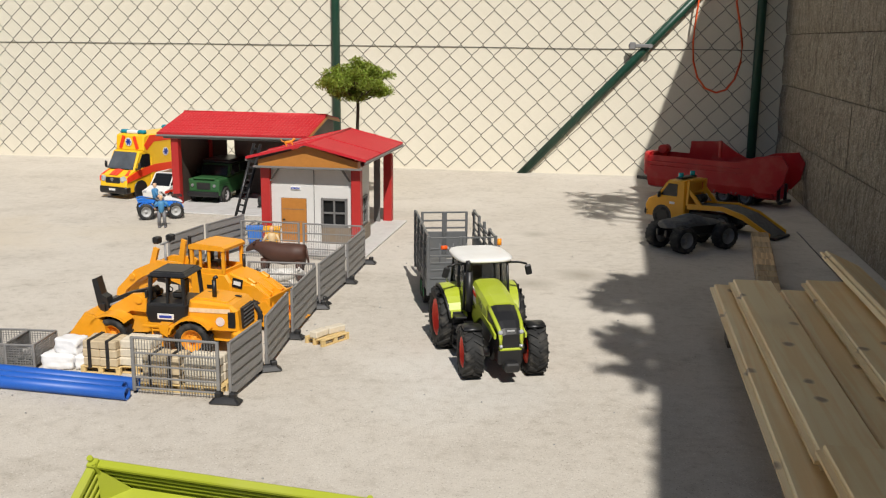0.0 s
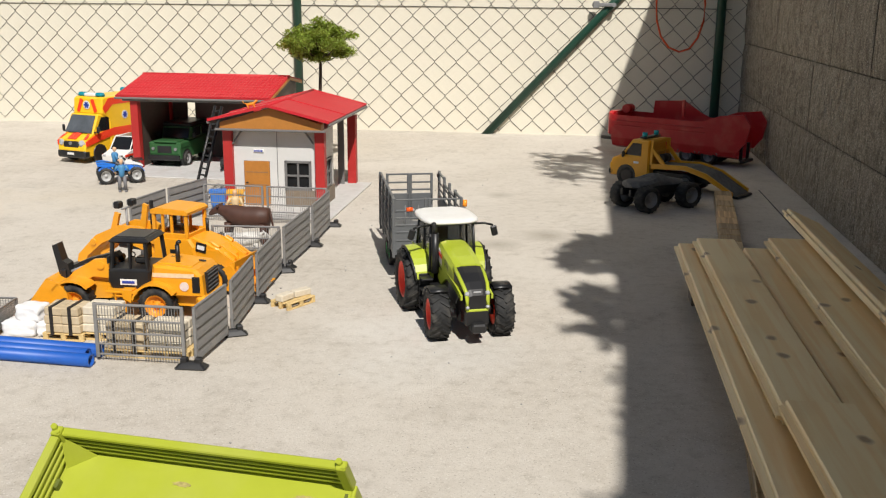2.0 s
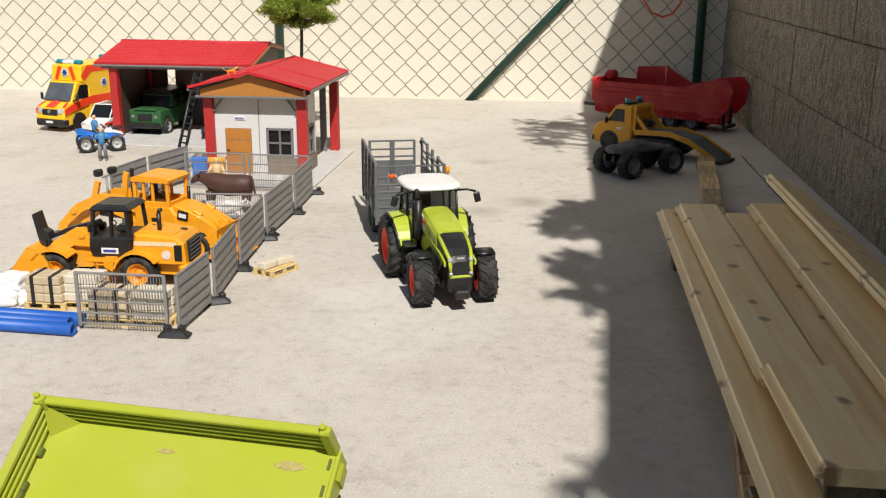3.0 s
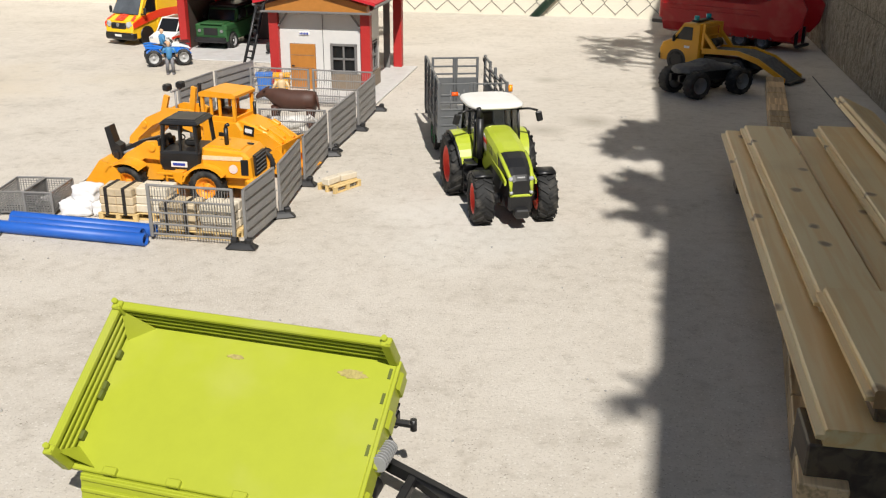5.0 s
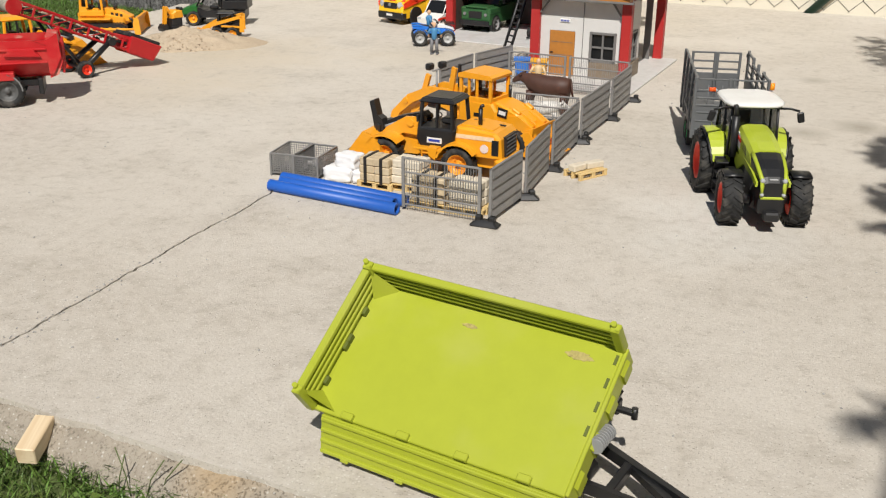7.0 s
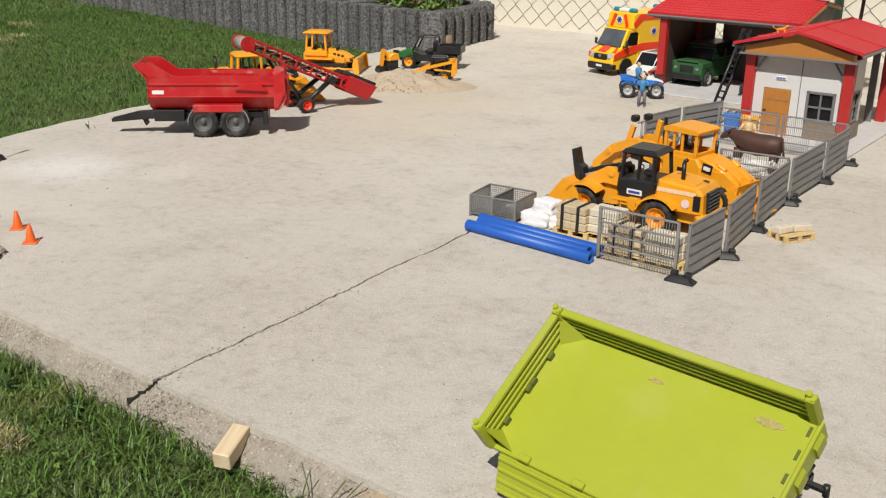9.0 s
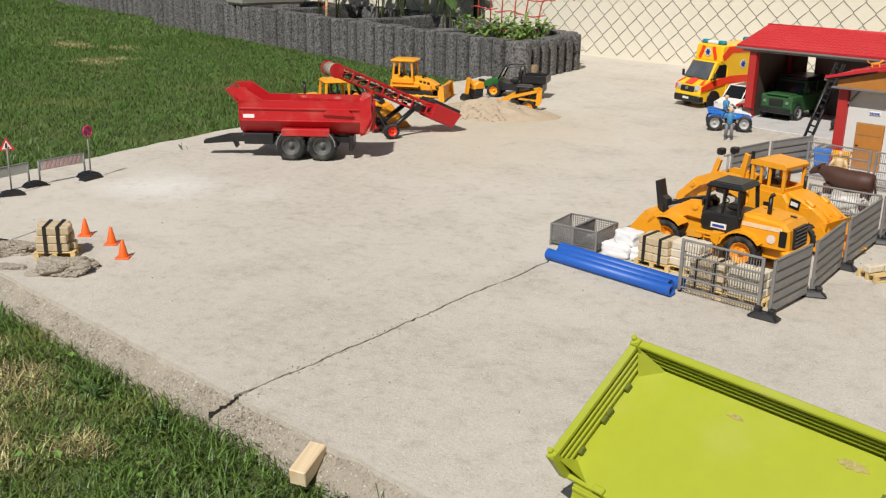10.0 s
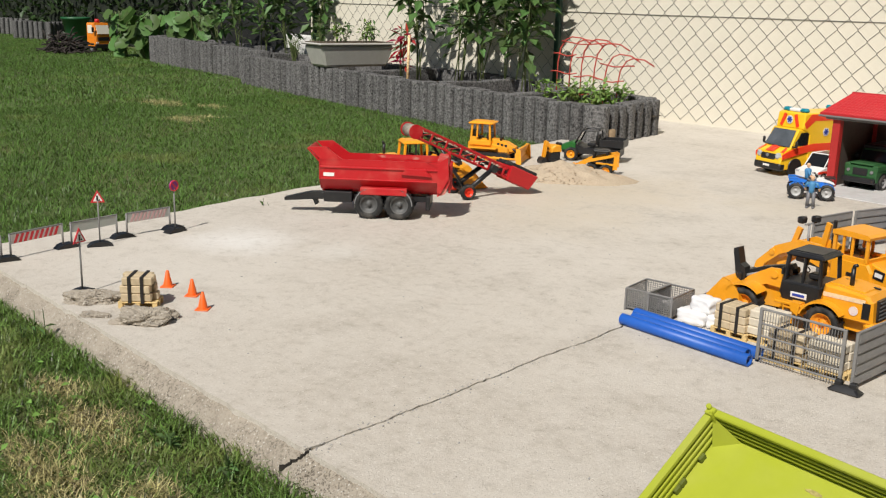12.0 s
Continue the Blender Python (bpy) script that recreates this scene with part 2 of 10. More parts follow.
ROUGH_CONCRETE = ground_mat("rough_concrete", (0.365, 0.318, 0.255), (0.22, 0.185, 0.14), (0.43, 0.38, 0.31), 260.0, 1.0, pits=(260.0, 0.24, 0.42), relief=(0.8, 0.0045), spots=((-0.42, 0.80, 0.06, (0.46, 0.32, 0.17), 0.8),))
CREAM = mat("cream_render", (0.68, 0.635, 0.525), 0.9, var=0.03, scale=120, bump=0.25, stain=(0.66, 0.61, 0.49), stain_scale=1.6, stain_amount=0.35, spec=0.2)
SOIL = mat("soil", (0.075, 0.055, 0.036), 0.95, var=0.4, scale=90, bump=0.8, bump_dist=0.004)
GREEN_STEEL = mat("green_coated_steel", (0.012, 0.055, 0.035), 0.4, 0.0, var=0.1, bump=0.03)
WIRE = mat("wire", (0.10, 0.095, 0.08), 0.5, 0.3, var=0.15, bump=0)
PALISADE = mat("palisade_concrete", (0.122, 0.119, 0.116), 0.95, var=0.95, scale=95, bump=1.0, bump_dist=0.005, per_object=0.16, spec=0.2)

YARD = pose(0, 0, 0, 0, 0, -8.3)          # the yard's own axes: x along the rear wall, y along the side wall


def yard(x, y, z=0.0):
    return YARD @ Vector((x, y, z))


def to_yard(x, y):
    p = YARD.inverted() @ Vector((x, y, 0))
    return p.x, p.y


EDGE_NEAR = to_yard(-0.8, 0.855)[1]       # near edge of the slab
WALL_Y = to_yard(-0.3, 4.57)[1]           # face of the rear wall
SIDE_X = to_yard(1.15, 2.95)[0]           # face of the side wall
SLAB_L = to_yard(-2.10, 1.6)[0]

# lawn and earth far around: one sheet under everything
g = Mesh()
N = 90
vs, fs = [], []
for j in range(N + 1):
    for i in range(N + 1):
        x, y = -30 + 60 * (i / N), -30 + 60 * (j / N)
        vs.append((x, y, -0.048 + 0.008 * noise.noise((x * 0.7, y * 0.7, 3.1))))
for j in range(N):
    for i in range(N):
        a = j * (N + 1) + i
        fs.append((a, a + 1, a + N + 2, a + N + 1))
g.add(vs, fs, True)
TURF = mat("turf_soil", (0.085, 0.115, 0.03), 0.95, var=0.45, scale=70, bump=0.8, bump_dist=0.004, stain=(0.20, 0.16, 0.08), stain_scale=2.2, stain_amount=0.5)
solo("ground", g, TURF, "lawn soil under short grass round the concrete yard", "ground", kind="structure")

# concrete slab, in two casts with a crack between them, with a sloping rough near edge
CRACK = [to_yard(-0.832, 0.867), to_yard(-0.815, 1.1), to_yard(-0.797, 1.346), to_yard(-0.773, 1.62), to_yard(-0.76, 1.9), to_yard(-0.73, 2.4), to_yard(-0.70, 3.0), to_yard(-0.66, WALL_Y + 0.1)]


def crack_line(off, steps=620):
    out = []
    for k in range(steps + 1):
        y = EDGE_NEAR + (WALL_Y - EDGE_NEAR) * k / steps
        for (x0, y0), (x1, y1) in zip(CRACK, CRACK[1:]):
            if y0 - 0.1 <= y <= y1 or (x1, y1) == CRACK[-1]:
                x = x0 + (x1 - x0) * (y - y0) / (y1 - y0)
                break
        w = 0.006 * noise.noise((y * 9, 1.7, 0)) + 0.003 * noise.noise((y * 34, 0.3, 0)) + 0.0030 * noise.noise((y * 80, 0.9, 0)) + off * 0.0012 * noise.noise((y * 150, 4.0, off))
        gap = (0.0019 + 0.0024 * noise.noise((y * 25, 5, 0))) * (1.0 if y < 2.0 else 0.6) + 0.0025 * max(0.0, 1 - (y - EDGE_NEAR) / 0.035) * (0.7 + 0.6 * noise.noise((y * 90, 2, 0)))
        out.append((x + w + off * max(gap, 0.0008), y))
    return out


def slab(name, poly, label):
    """A slab with its top at 0."""
    s = Mesh()
    top = [yard(x, y, 0) for x, y in poly]
    low = [yard(x, y, -0.12) for x, y in poly]
    n = len(poly)
    s.add(top + low, [tuple(range(n))] + [(i, n + i, n + (i + 1) % n, (i + 1) % n) for i in range(n)])
    return solo(name, s, CONCRETE, label, "concrete yard", kind="structure")


left, right = crack_line(-1), crack_line(1)


def wavy(x0, x1, y0, y1, steps, amp, seed):
    return [(x0 + (x1 - x0) * k / steps + (amp * noise.noise((k * 0.7, seed, 0)) if abs(y1 - y0) > abs(x1 - x0) else 0),
             y0 + (y1 - y0) * k / steps + (amp * noise.noise((k * 0.7, seed, 0)) if abs(x1 - x0) > abs(y1 - y0) else 0)) for k in range(steps + 1)]


slab("floor_west", left[::1] + [(SLAB_L - 0.9, WALL_Y)] + wavy(SLAB_L - 0.55, SLAB_L, WALL_Y - 0.7, EDGE_NEAR, 40, 0.02, 2.0)
     + wavy(SLAB_L, left[0][0], EDGE_NEAR, EDGE_NEAR, 60, 0.005, 4.0)[1:-1], "pale worn concrete slab with a broken lawn edge")
slab("floor_east", [(right[0][0], right[0][1])] + wavy(right[0][0], SIDE_X + 0.1, EDGE_NEAR, EDGE_NEAR, 60, 0.005, 6.0)[1:]
     + [(SIDE_X + 0.1, WALL_Y)] + right[::-1], "pale worn concrete slab in sun and shade")

# rough sloping strip along the near edge
st = Mesh()
K, R = 1300, 24
vs, fs = [], []
for k in range(K + 1):
    x = SLAB_L - 0.05 + (SIDE_X - SLAB_L) * k / K
    for j in range(R):
        q = j / (R - 1)
        dy = 0.016 - 0.096 * q
        z = -0.003 - 0.024 * min(1.0, max(0.0, q - 0.10) / 0.30) - 0.050 * max(0.0, q - 0.42) / 0.22
        w = noise.noise((x * 9, q * 3, 2)) * 0.004 + noise.noise((x * 70, q * 7, 7)) * 0.0022 + noise.noise((x * 190, q * 18, 3)) * 0.0026
        vs.append(yard(x, EDGE_NEAR + dy + w * 0.4 * (j > 0), z + w * (j > 2)))
for k in range(K):
    for j in range(R - 1):
        a = k * R + j
        fs.append((a, a + 1, a + R + 1, a + R))
st.add(vs, fs, True)
solo("trim", st, ROUGH_CONCRETE, "crumbling rough concrete edge of the slab beside the lawn", "slab edge", kind="structure")

# the crack runs on through the strip; a near-black ribbon paints its ragged hole's shade
ck = Mesh()
vs, fs = [], []
for k in range(41):
    q = k / 40
    dy = 0.006 - 0.034 * q
    x = CRACK[0][0] - 0.002 + min(0.0, dy) * 0.85 + 0.006 * noise.noise((q * 9, 3.0, 0))
    wide = 0.0006 + 0.45 * max(0.0, 0.0012 + 0.0085 * noise.noise((q * 14, 8.0, 0)) + 0.005 * noise.noise((q * 38, 2.0, 0)))
    z = 0.0015 if dy > 0.004 else -0.003 - 0.024 * min(1.0, max(0.0, (0.016 - dy) / 0.096 - 0.10) / 0.30) + 0.0055
    for e in (-1, -0.4, 0.4, 1):
        vs.append(yard(x + e * wide * 0.85, EDGE_NEAR + dy + e * wide * 0.5, z - (0.010 if abs(e) == 1 else 0)))
for k in range(40):
    for j in range(3):
        a = k * 4 + j
        fs.append((a, a + 1, a + 5, a + 4))
ck.add(vs, fs, False)
CRACK_SHADE = mat("dark_crack_shade", (0.022, 0.018, 0.014), 0.95, var=0.5, scale=200, bump=0.8, bump_dist=0.002)
solo("crack_earth", ck, CRACK_SHADE, "near-black ribbon painting the shade in a ragged hole at the slab's corner", "earth", kind="stuff")

# rear wall, side wall
w = Mesh().box((-2.45, 0.1, 1.4), (7.5, 0.2, 3.2))
solo("wall_north", w, CREAM, "smooth cream rendered house wall behind the fence", "wall", YARD @ pose(0, WALL_Y, -0.1), kind="structure")
solo("wall_corner", Mesh().box((-0.02, 0.1, 1.4), (0.55, 0.2, 3.2)), CREAM, "shaded cream house wall beside the block wall", "wall", YARD @ pose(1.58, WALL_Y, -0.1), kind="structure")

SIDE_H = 1.85


def rough_wall_mat(name, base):
    """Exposed-aggregate block face: pale pebbles, vertical streaks, coarse relief."""
    m = mat(name, base, 0.95, var=0.5, scale=48, bump=0, per_object=0.05, spec=0.2, stain=(base[0] * 0.55, base[1] * 0.55, base[2] * 0.55), stain_scale=7, stain_amount=0.5)
    n, l = m.node_tree.nodes, m.node_tree.links
    b = n["Principled BSDF"]
    geo = n.new("ShaderNodeNewGeometry")
    mp = n.new("ShaderNodeMapping")
    mp.inputs["Scale"].default_value = (44, 44, 20)
    l.new(geo.outputs["Position"], mp.inputs[0])
    st_ = n.new("ShaderNodeTexNoise")
    st_.inputs["Scale"].default_value, st_.inputs["Detail"].default_value = 1.0, 7
    l.new(mp.outputs[0], st_.inputs[0])
    vo = n.new("ShaderNodeTexVoronoi")
    vo.inputs["Scale"].default_value = 75
    l.new(geo.outputs["Position"], vo.inputs[0])
    fine = n.new("ShaderNodeTexNoise")
    fine.inputs["Scale"].default_value, fine.inputs["Detail"].default_value = 60, 8
    l.new(geo.outputs["Position"], fine.inputs[0])

    def rng(src, a, c, d, e):
        k = n.new("ShaderNodeMapRange")
        k.inputs[1].default_value, k.inputs[2].default_value, k.inputs[3].default_value, k.inputs[4].default_value = a, c, d, e
        l.new(src, k.inputs[0])
        return k.outputs[0]
    src = b.inputs["Base Color"].links[0].from_socket
    m1 = n.new("ShaderNodeMixRGB")
    m1.blend_type = "MULTIPLY"
    m1.inputs[2].default_value = (0.55, 0.53, 0.5, 1)
    l.new(rng(st_.outputs[0], 0.44, 0.68, 0.0, 0.7), m1.inputs[0])
    l.new(src, m1.inputs[1])
    m2 = n.new("ShaderNodeMixRGB")
    m2.inputs[2].default_value = (0.55, 0.51, 0.44, 1)
    l.new(rng(vo.outputs["Distance"], 0.06, 0.24, 0.9, 0.0), m2.inputs[0])
    l.new(m1.outputs[0], m2.inputs[1])
    l.new(m2.outputs[0], b.inputs["Base Color"])
    add = n.new("ShaderNodeMath")
    l.new(st_.outputs[0], add.inputs[0])
    l.new(fine.outputs[0], add.inputs[1])
    bp = n.new("ShaderNodeBump")
    bp.inputs["Strength"].default_value, bp.inputs["Distance"].default_value = 1.0, 0.012
    l.new(add.outputs[0], bp.inputs["Height"])
    l.new(bp.outputs[0], b.inputs["Normal"])
    return m


SIDE = rough_wall_mat("rough_block", (0.325, 0.283, 0.228))
MORTAR = rough_wall_mat("wall_mortar", (0.20, 0.17, 0.14))
# the prism is an unseen wedge, added on top to widen the wall's near shadow
side = solo("wall_east", Mesh().box((0.14, 0, SIDE_H / 2), (0.26, 7.5, SIDE_H - 0.02)).prism([(-3.7, SIDE_H - 0.012), (-0.45, SIDE_H - 0.012), (-3.7, SIDE_H + 0.36)], 0.012, 0.268, "x"), MORTAR, "tall dark rough-faced concrete block wall with an added shadow-casting wedge", "wall", YARD @ pose(SIDE_X + 0.008, 0.73, 0), kind="structure")

# ---------------------------------------------------------------- plastics and woods
GREY_PLASTIC = mat("grey_plastic", (0.20, 0.195, 0.19), 0.5, var=0.08, scale=90, bump=0.05, stain=(0.30, 0.28, 0.25), stain_scale=22, stain_amount=0.45)
DARK_GREY = mat("dark_grey_plastic", (0.120, 0.124, 0.127), 0.45, var=0.08, bump=0.04, stain=(0.17, 0.16, 0.14), stain_scale=18, stain_amount=0.4)
BLACK = mat("black_plastic", (0.012, 0.012, 0.013), 0.42, var=0.15, bump=0.05, stain=(0.032, 0.03, 0.027), stain_scale=25, stain_amount=0.4)
RUBBER = mat("dusty_rubber", (0.020, 0.020, 0.020), 0.7, var=0.3, scale=90, bump=0.25, stain=(0.11, 0.10, 0.085), stain_scale=45, stain_amount=0.6, spec=0.3)
YELLOW = mat("machine_yellow", (0.80, 0.33, 0.012), 0.42, var=0.05, bump=0.03, stain=(0.72, 0.36, 0.07), stain_scale=14, stain_amount=0.45)
ORANGE_RIM = mat("orange_rim", (0.75, 0.28, 0.015), 0.45, bump=0.03)
WHITE = mat("white_plastic", (0.74, 0.73, 0.70), 0.45, var=0.03, bump=0.03, stain=(0.60, 0.57, 0.5), stain_scale=12, stain_amount=0.35)
BAG_WHITE = mat("white_sack", (0.78, 0.77, 0.76), 0.7, var=0.05, scale=40, bump=0.5, bump_dist=0.002)
BEIGE = mat("beige_block", (0.52, 0.41, 0.26), 0.75, var=0.12, scale=120, bump=0.25, per_object=0.08, stain=(0.62, 0.53, 0.38), stain_scale=30, stain_amount=0.5)
PALE_BLOCK = mat("pale_block", (0.62, 0.55, 0.43), 0.75, var=0.1, scale=120, bump=0.25, per_object=0.05)
PALLET_WOOD = mat("pallet_plastic", (0.62, 0.45, 0.20), 0.6, var=0.12, scale=80, bump=0.15)
BLUE_PIPE = mat("blue_pipe", (0.012, 0.095, 0.43), 0.45, var=0.06, bump=0.04, stain=(0.04, 0.15, 0.45), stain_scale=20, stain_amount=0.4)
BLUE_BIN = mat("blue_bin", (0.02, 0.17, 0.60), 0.4, var=0.05, bump=0.03)
AMBER = mat("amber_bin", (0.80, 0.40, 0.02), 0.4, var=0.05, bump=0.03)
HIDE = mat("brown_hide", (0.065, 0.026, 0.016), 0.6, var=0.15, bump=0.1)
SKIN = mat("toy_skin", (0.65, 0.40, 0.24), 0.5, var=0.03, bump=0.0)
CLEAR = mat("window_plastic", (0.012, 0.013, 0.014), 0.10, var=0.02, bump=0.0, spec=0.35)


# ---------------------------------------------------------------- toy pen
def barrier_panel(x0, y0, x1, y1, kind, label):
    """Toy fence panel with a frame; kind 'grid' has thin bars, 'board' has solid lapped boards. Two black feet."""
    d = Vector((x1 - x0, y1 - y0, 0))
    L = d.length
    th = thing("pen_fence", pose(x0, y0, 0, 0, 0, math.degrees(math.atan2(d.y, d.x))), label, "toy fence", "toy pen fences")
    H = 0.098
    for x in (0.004, L - 0.004):
        part("end_post", Mesh().box((x, 0, H / 2 + 0.004), (0.006, 0.005, H - 0.004), 0.001), GREY_PLASTIC, th)
    top = Mesh().box((L / 2, 0, H), (L - 0.002, 0.0045, 0.004), 0.001)
    part("top_rail", top, GREY_PLASTIC, th)
    if kind == "grid":
        for z in (0.012, 0.03, 0.05, 0.072):
            part("rail", Mesh().box((L / 2, 0, z), (L - 0.014, 0.003, 0.003), 0.0006), GREY_PLASTIC, th)
        n = int(L / 0.0052)
        bars = Mesh()
        for i in range(1, n):
            x = 0.006 + (L - 0.012) * i / n
            if abs(x - L / 2) > 0.006:
                bars.box((x, 0, H / 2), (0.0009, 0.0010, H - 0.006))
        tagged(part("bar_mesh", bars, GREY_PLASTIC, th), kind="stuff")
    else:
        for i in range(5):
            z = 0.018 + i * 0.0178
            b = Mesh().prism([(-0.0036, z - 0.0084), (0.0036, z - 0.0084), (0.0036, z - 0.0056), (0.0008, z + 0.0080), (-0.0008, z + 0.0080), (-0.0036, z - 0.0056)], 0.007, L - 0.007, "x")
            part("board", b, GREY_PLASTIC, th)
    return th


def rubber_foot(x, y, deg):
    f = Mesh().box((0, 0, 0.006), (0.052, 0.026, 0.012), 0.003, top=(0.72, 0.6))
    f.box((0.012, 0, 0.014), (0.012, 0.012, 0.01), 0.002)
    f.box((-0.012, 0, 0.014), (0.012, 0.012, 0.01), 0.002)
    return solo("ballast_block", f, BLACK, "black plastic base block holding toy fence panels", "ballast block", at(x, y, deg), "ballast blocks")


PEN = [(-0.345, 1.585), (-0.317, 1.740), (-0.306, 1.935), (-0.287, 2.160), (-0.253, 2.390), (-0.228, 2.600)]
barrier_panel(-0.512, 1.616, -0.358, 1.594, "grid", "grey barred toy fence panel in front of stacked pallets")
for (xa, ya), (xb, yb) in zip(PEN, PEN[1:]):
    barrier_panel(xa + 0.002, ya + 0.006, xb - 0.002, yb - 0.010, "board", "grey slatted toy fence panel along the pen")
barrier_panel(-0.445, 2.182, -0.292, 2.172, "grid", "grey barred toy fence panel across the pen")
barrier_panel(-0.575, 2.672, -0.408, 2.645, "grid", "grey barred toy fence panel before the toy stable")
barrier_panel(-0.402, 2.644, -0.236, 2.618, "grid", "grey barred toy fence panel before the toy stable")
barrier_panel(-0.70, 2.44, -0.655, 2.60, "board", "grey slatted toy fence panel behind the loaders")
barrier_panel(-0.650, 2.605, -0.585, 2.765, "board", "grey slatted toy fence panel behind the loaders")
for x, y, a in ((-0.347, 1.582, -5), (-0.313, 1.742, 20), (-0.304, 1.938, -5), (-0.286, 2.158, 10), (-0.283, 2.182, 60), (-0.251, 2.392, -5), (-0.226, 2.605, 0)):
    rubber_foot(x, y, a)


def euro_pallet(x, y, deg, z=0.0, label="small pale toy pallet with stone blocks on it"):
    th = thing("toy_pallet", at(x, y, deg, z), label, "pallet", "toy pallets")
    for i in range(5):
        part("deck_board", Mesh().box((0, -0.021 + i * 0.0105, 0.0125), (0.075, 0.0075, 0.0025), 0.0006), PALLET_WOOD, th)
    for yy in (-0.021, 0, 0.021):
        part("runner", Mesh().box((0, yy, 0.0012), (0.075, 0.0065, 0.0024), 0.0005), PALLET_WOOD, th)
        for xx in (-0.033, 0, 0.033):
            part("block", Mesh().box((xx, yy, 0.0068), (0.009, 0.0065, 0.009), 0.0006), PALLET_WOOD, th)
    return th


def stone(x, y, z, deg, size, material=None, label="small beige stone block"):
    b = Mesh().box((0, 0, size[2] / 2), size, 0.0016)
    return solo("toy_block", b, material or BEIGE, label, "block", at(x, y, deg, z), "stone blocks")


euro_pallet(-0.232, 1.928, 54)
stone(-0.246, 1.913, 0.0138, 58, (0.036, 0.018, 0.013), PALE_BLOCK, "pale stone block lying on a toy pallet")
stone(-0.219, 1.944, 0.0138, 46, (0.040, 0.018, 0.013), PALE_BLOCK, "pale stone block lying on a toy pallet")

# pallets of blocks inside the pen, bundled with a dark strap
STRAP = mat("dark_strap", (0.02, 0.016, 0.013), 0.6)


def block_stack(x, y, deg, nx, ny, nz, size, material, strap=True, label="strapped stack of beige toy stone blocks on a pallet"):
    th = euro_pallet(x, y, deg, 0.0, label)
    th.name = "block_stack"
    th["category"] = "block stack"
    th["group"] = "stacks of toy blocks"
    rnd = random.Random(int(1000 * abs(x)) + nz)
    for k in range(nz):
        for i in range(nx):
            for j in range(ny):
                b = Mesh().box((0, 0, 0), (size[0] * 0.97, size[1] * 0.97, size[2] * 0.98), 0.0018)
                part("stone_block", b, material, th, m=pose((i - (nx - 1) / 2) * size[0] + rnd.uniform(-0.0015, 0.0015) * (5 if nx == 1 else 1), (j - (ny - 1) / 2) * size[1] + rnd.uniform(-0.001, 0.001), 0.0142 + (k + 0.5) * size[2], 0, 0, rnd.uniform(-2, 2)))
    if strap:
        hz = 0.0142 + nz * size[2]
        hx, hy = nx * size[0] / 2 + 0.001, ny * size[1] / 2 + 0.001
        for xx in ((-0.018, 0.016) if nx > 1 else (-0.014, 0.010)):
            s = Mesh()
            s.box((xx, 0, hz + 0.0008), (0.006, 2 * hy + 0.002, 0.0014))
            for sy in (-1, 1):
                s.box((xx, sy * (hy + 0.0008), hz / 2 + 0.006), (0.006, 0.0014, hz - 0.011))
            part("strap", s, STRAP, th, "dark tie-down strap")
    return th


block_stack(-0.597, 1.732, -8, 2, 3, 3, (0.033, 0.016, 0.0155), BEIGE)
block_stack(-0.535, 1.735, -8, 2, 3, 3, (0.03, 0.016, 0.0155), PALE_BLOCK, False, "stack of pale toy stone blocks on a pallet")
block_stack(-0.464, 1.652, -8, 2, 3, 3, (0.033, 0.016, 0.0155), BEIGE)
block_stack(-0.395, 1.643, -8, 2, 3, 3, (0.030, 0.016, 0.0155), PALE_BLOCK, False, "stack of pale toy stone blocks on a pallet")


def sack(x, y, z, deg, size):
    """Bulk sack: a block with rounded edges, dented sides and creases."""
    m = Mesh()
    n = 9
    verts, faces, known = [], [], {}
    for a in range(3):
        for e in (-1, 1):
            ids = []
            for j in range(n + 1):
                for i in range(n + 1):
                    q = [0.0, 0.0, 0.0]
                    q[a], q[(a + 1) % 3], q[(a + 2) % 3] = e, -1 + 2 * i / n, -1 + 2 * j / n
                    d = Vector(q)
                    d = d / sum(abs(c) ** 14 for c in d) ** (1 / 14)
                    k = 1 + 0.10 * noise.noise(d * 1.6 + Vector((x * 60, y * 60, z * 60))) + 0.09 * noise.noise(d * 3.2 + Vector((z * 40, x * 40, 0)))
                    key = tuple(round(c, 4) for c in q)
                    if key not in known:
                        known[key] = len(verts)
                        verts.append((d.x * size[0] / 2 * k, d.y * size[1] / 2 * k, max(0.0, size[2] / 2 + d.z * size[2] / 2 * k)))
                    ids.append(known[key])
            for j in range(n):
                for i in range(n):
                    b = j * (n + 1) + i
                    f = (ids[b], ids[b + 1], ids[b + n + 2], ids[b + n + 1])
                    faces.append(f if e > 0 else f[::-1])
    m.add(verts, faces, True)
    return solo("toy_sack", m, BAG_WHITE, "white crumpled toy bulk sack", "sack", at(x, y, deg, z), "white sacks")


sack(-0.683, 1.748, 0, -6, (0.060, 0.046, 0.027))
sack(-0.667, 1.754, 0.0262, -16, (0.046, 0.040, 0.027))
sack(-0.641, 1.746, 0, 8, (0.026, 0.040, 0.026))


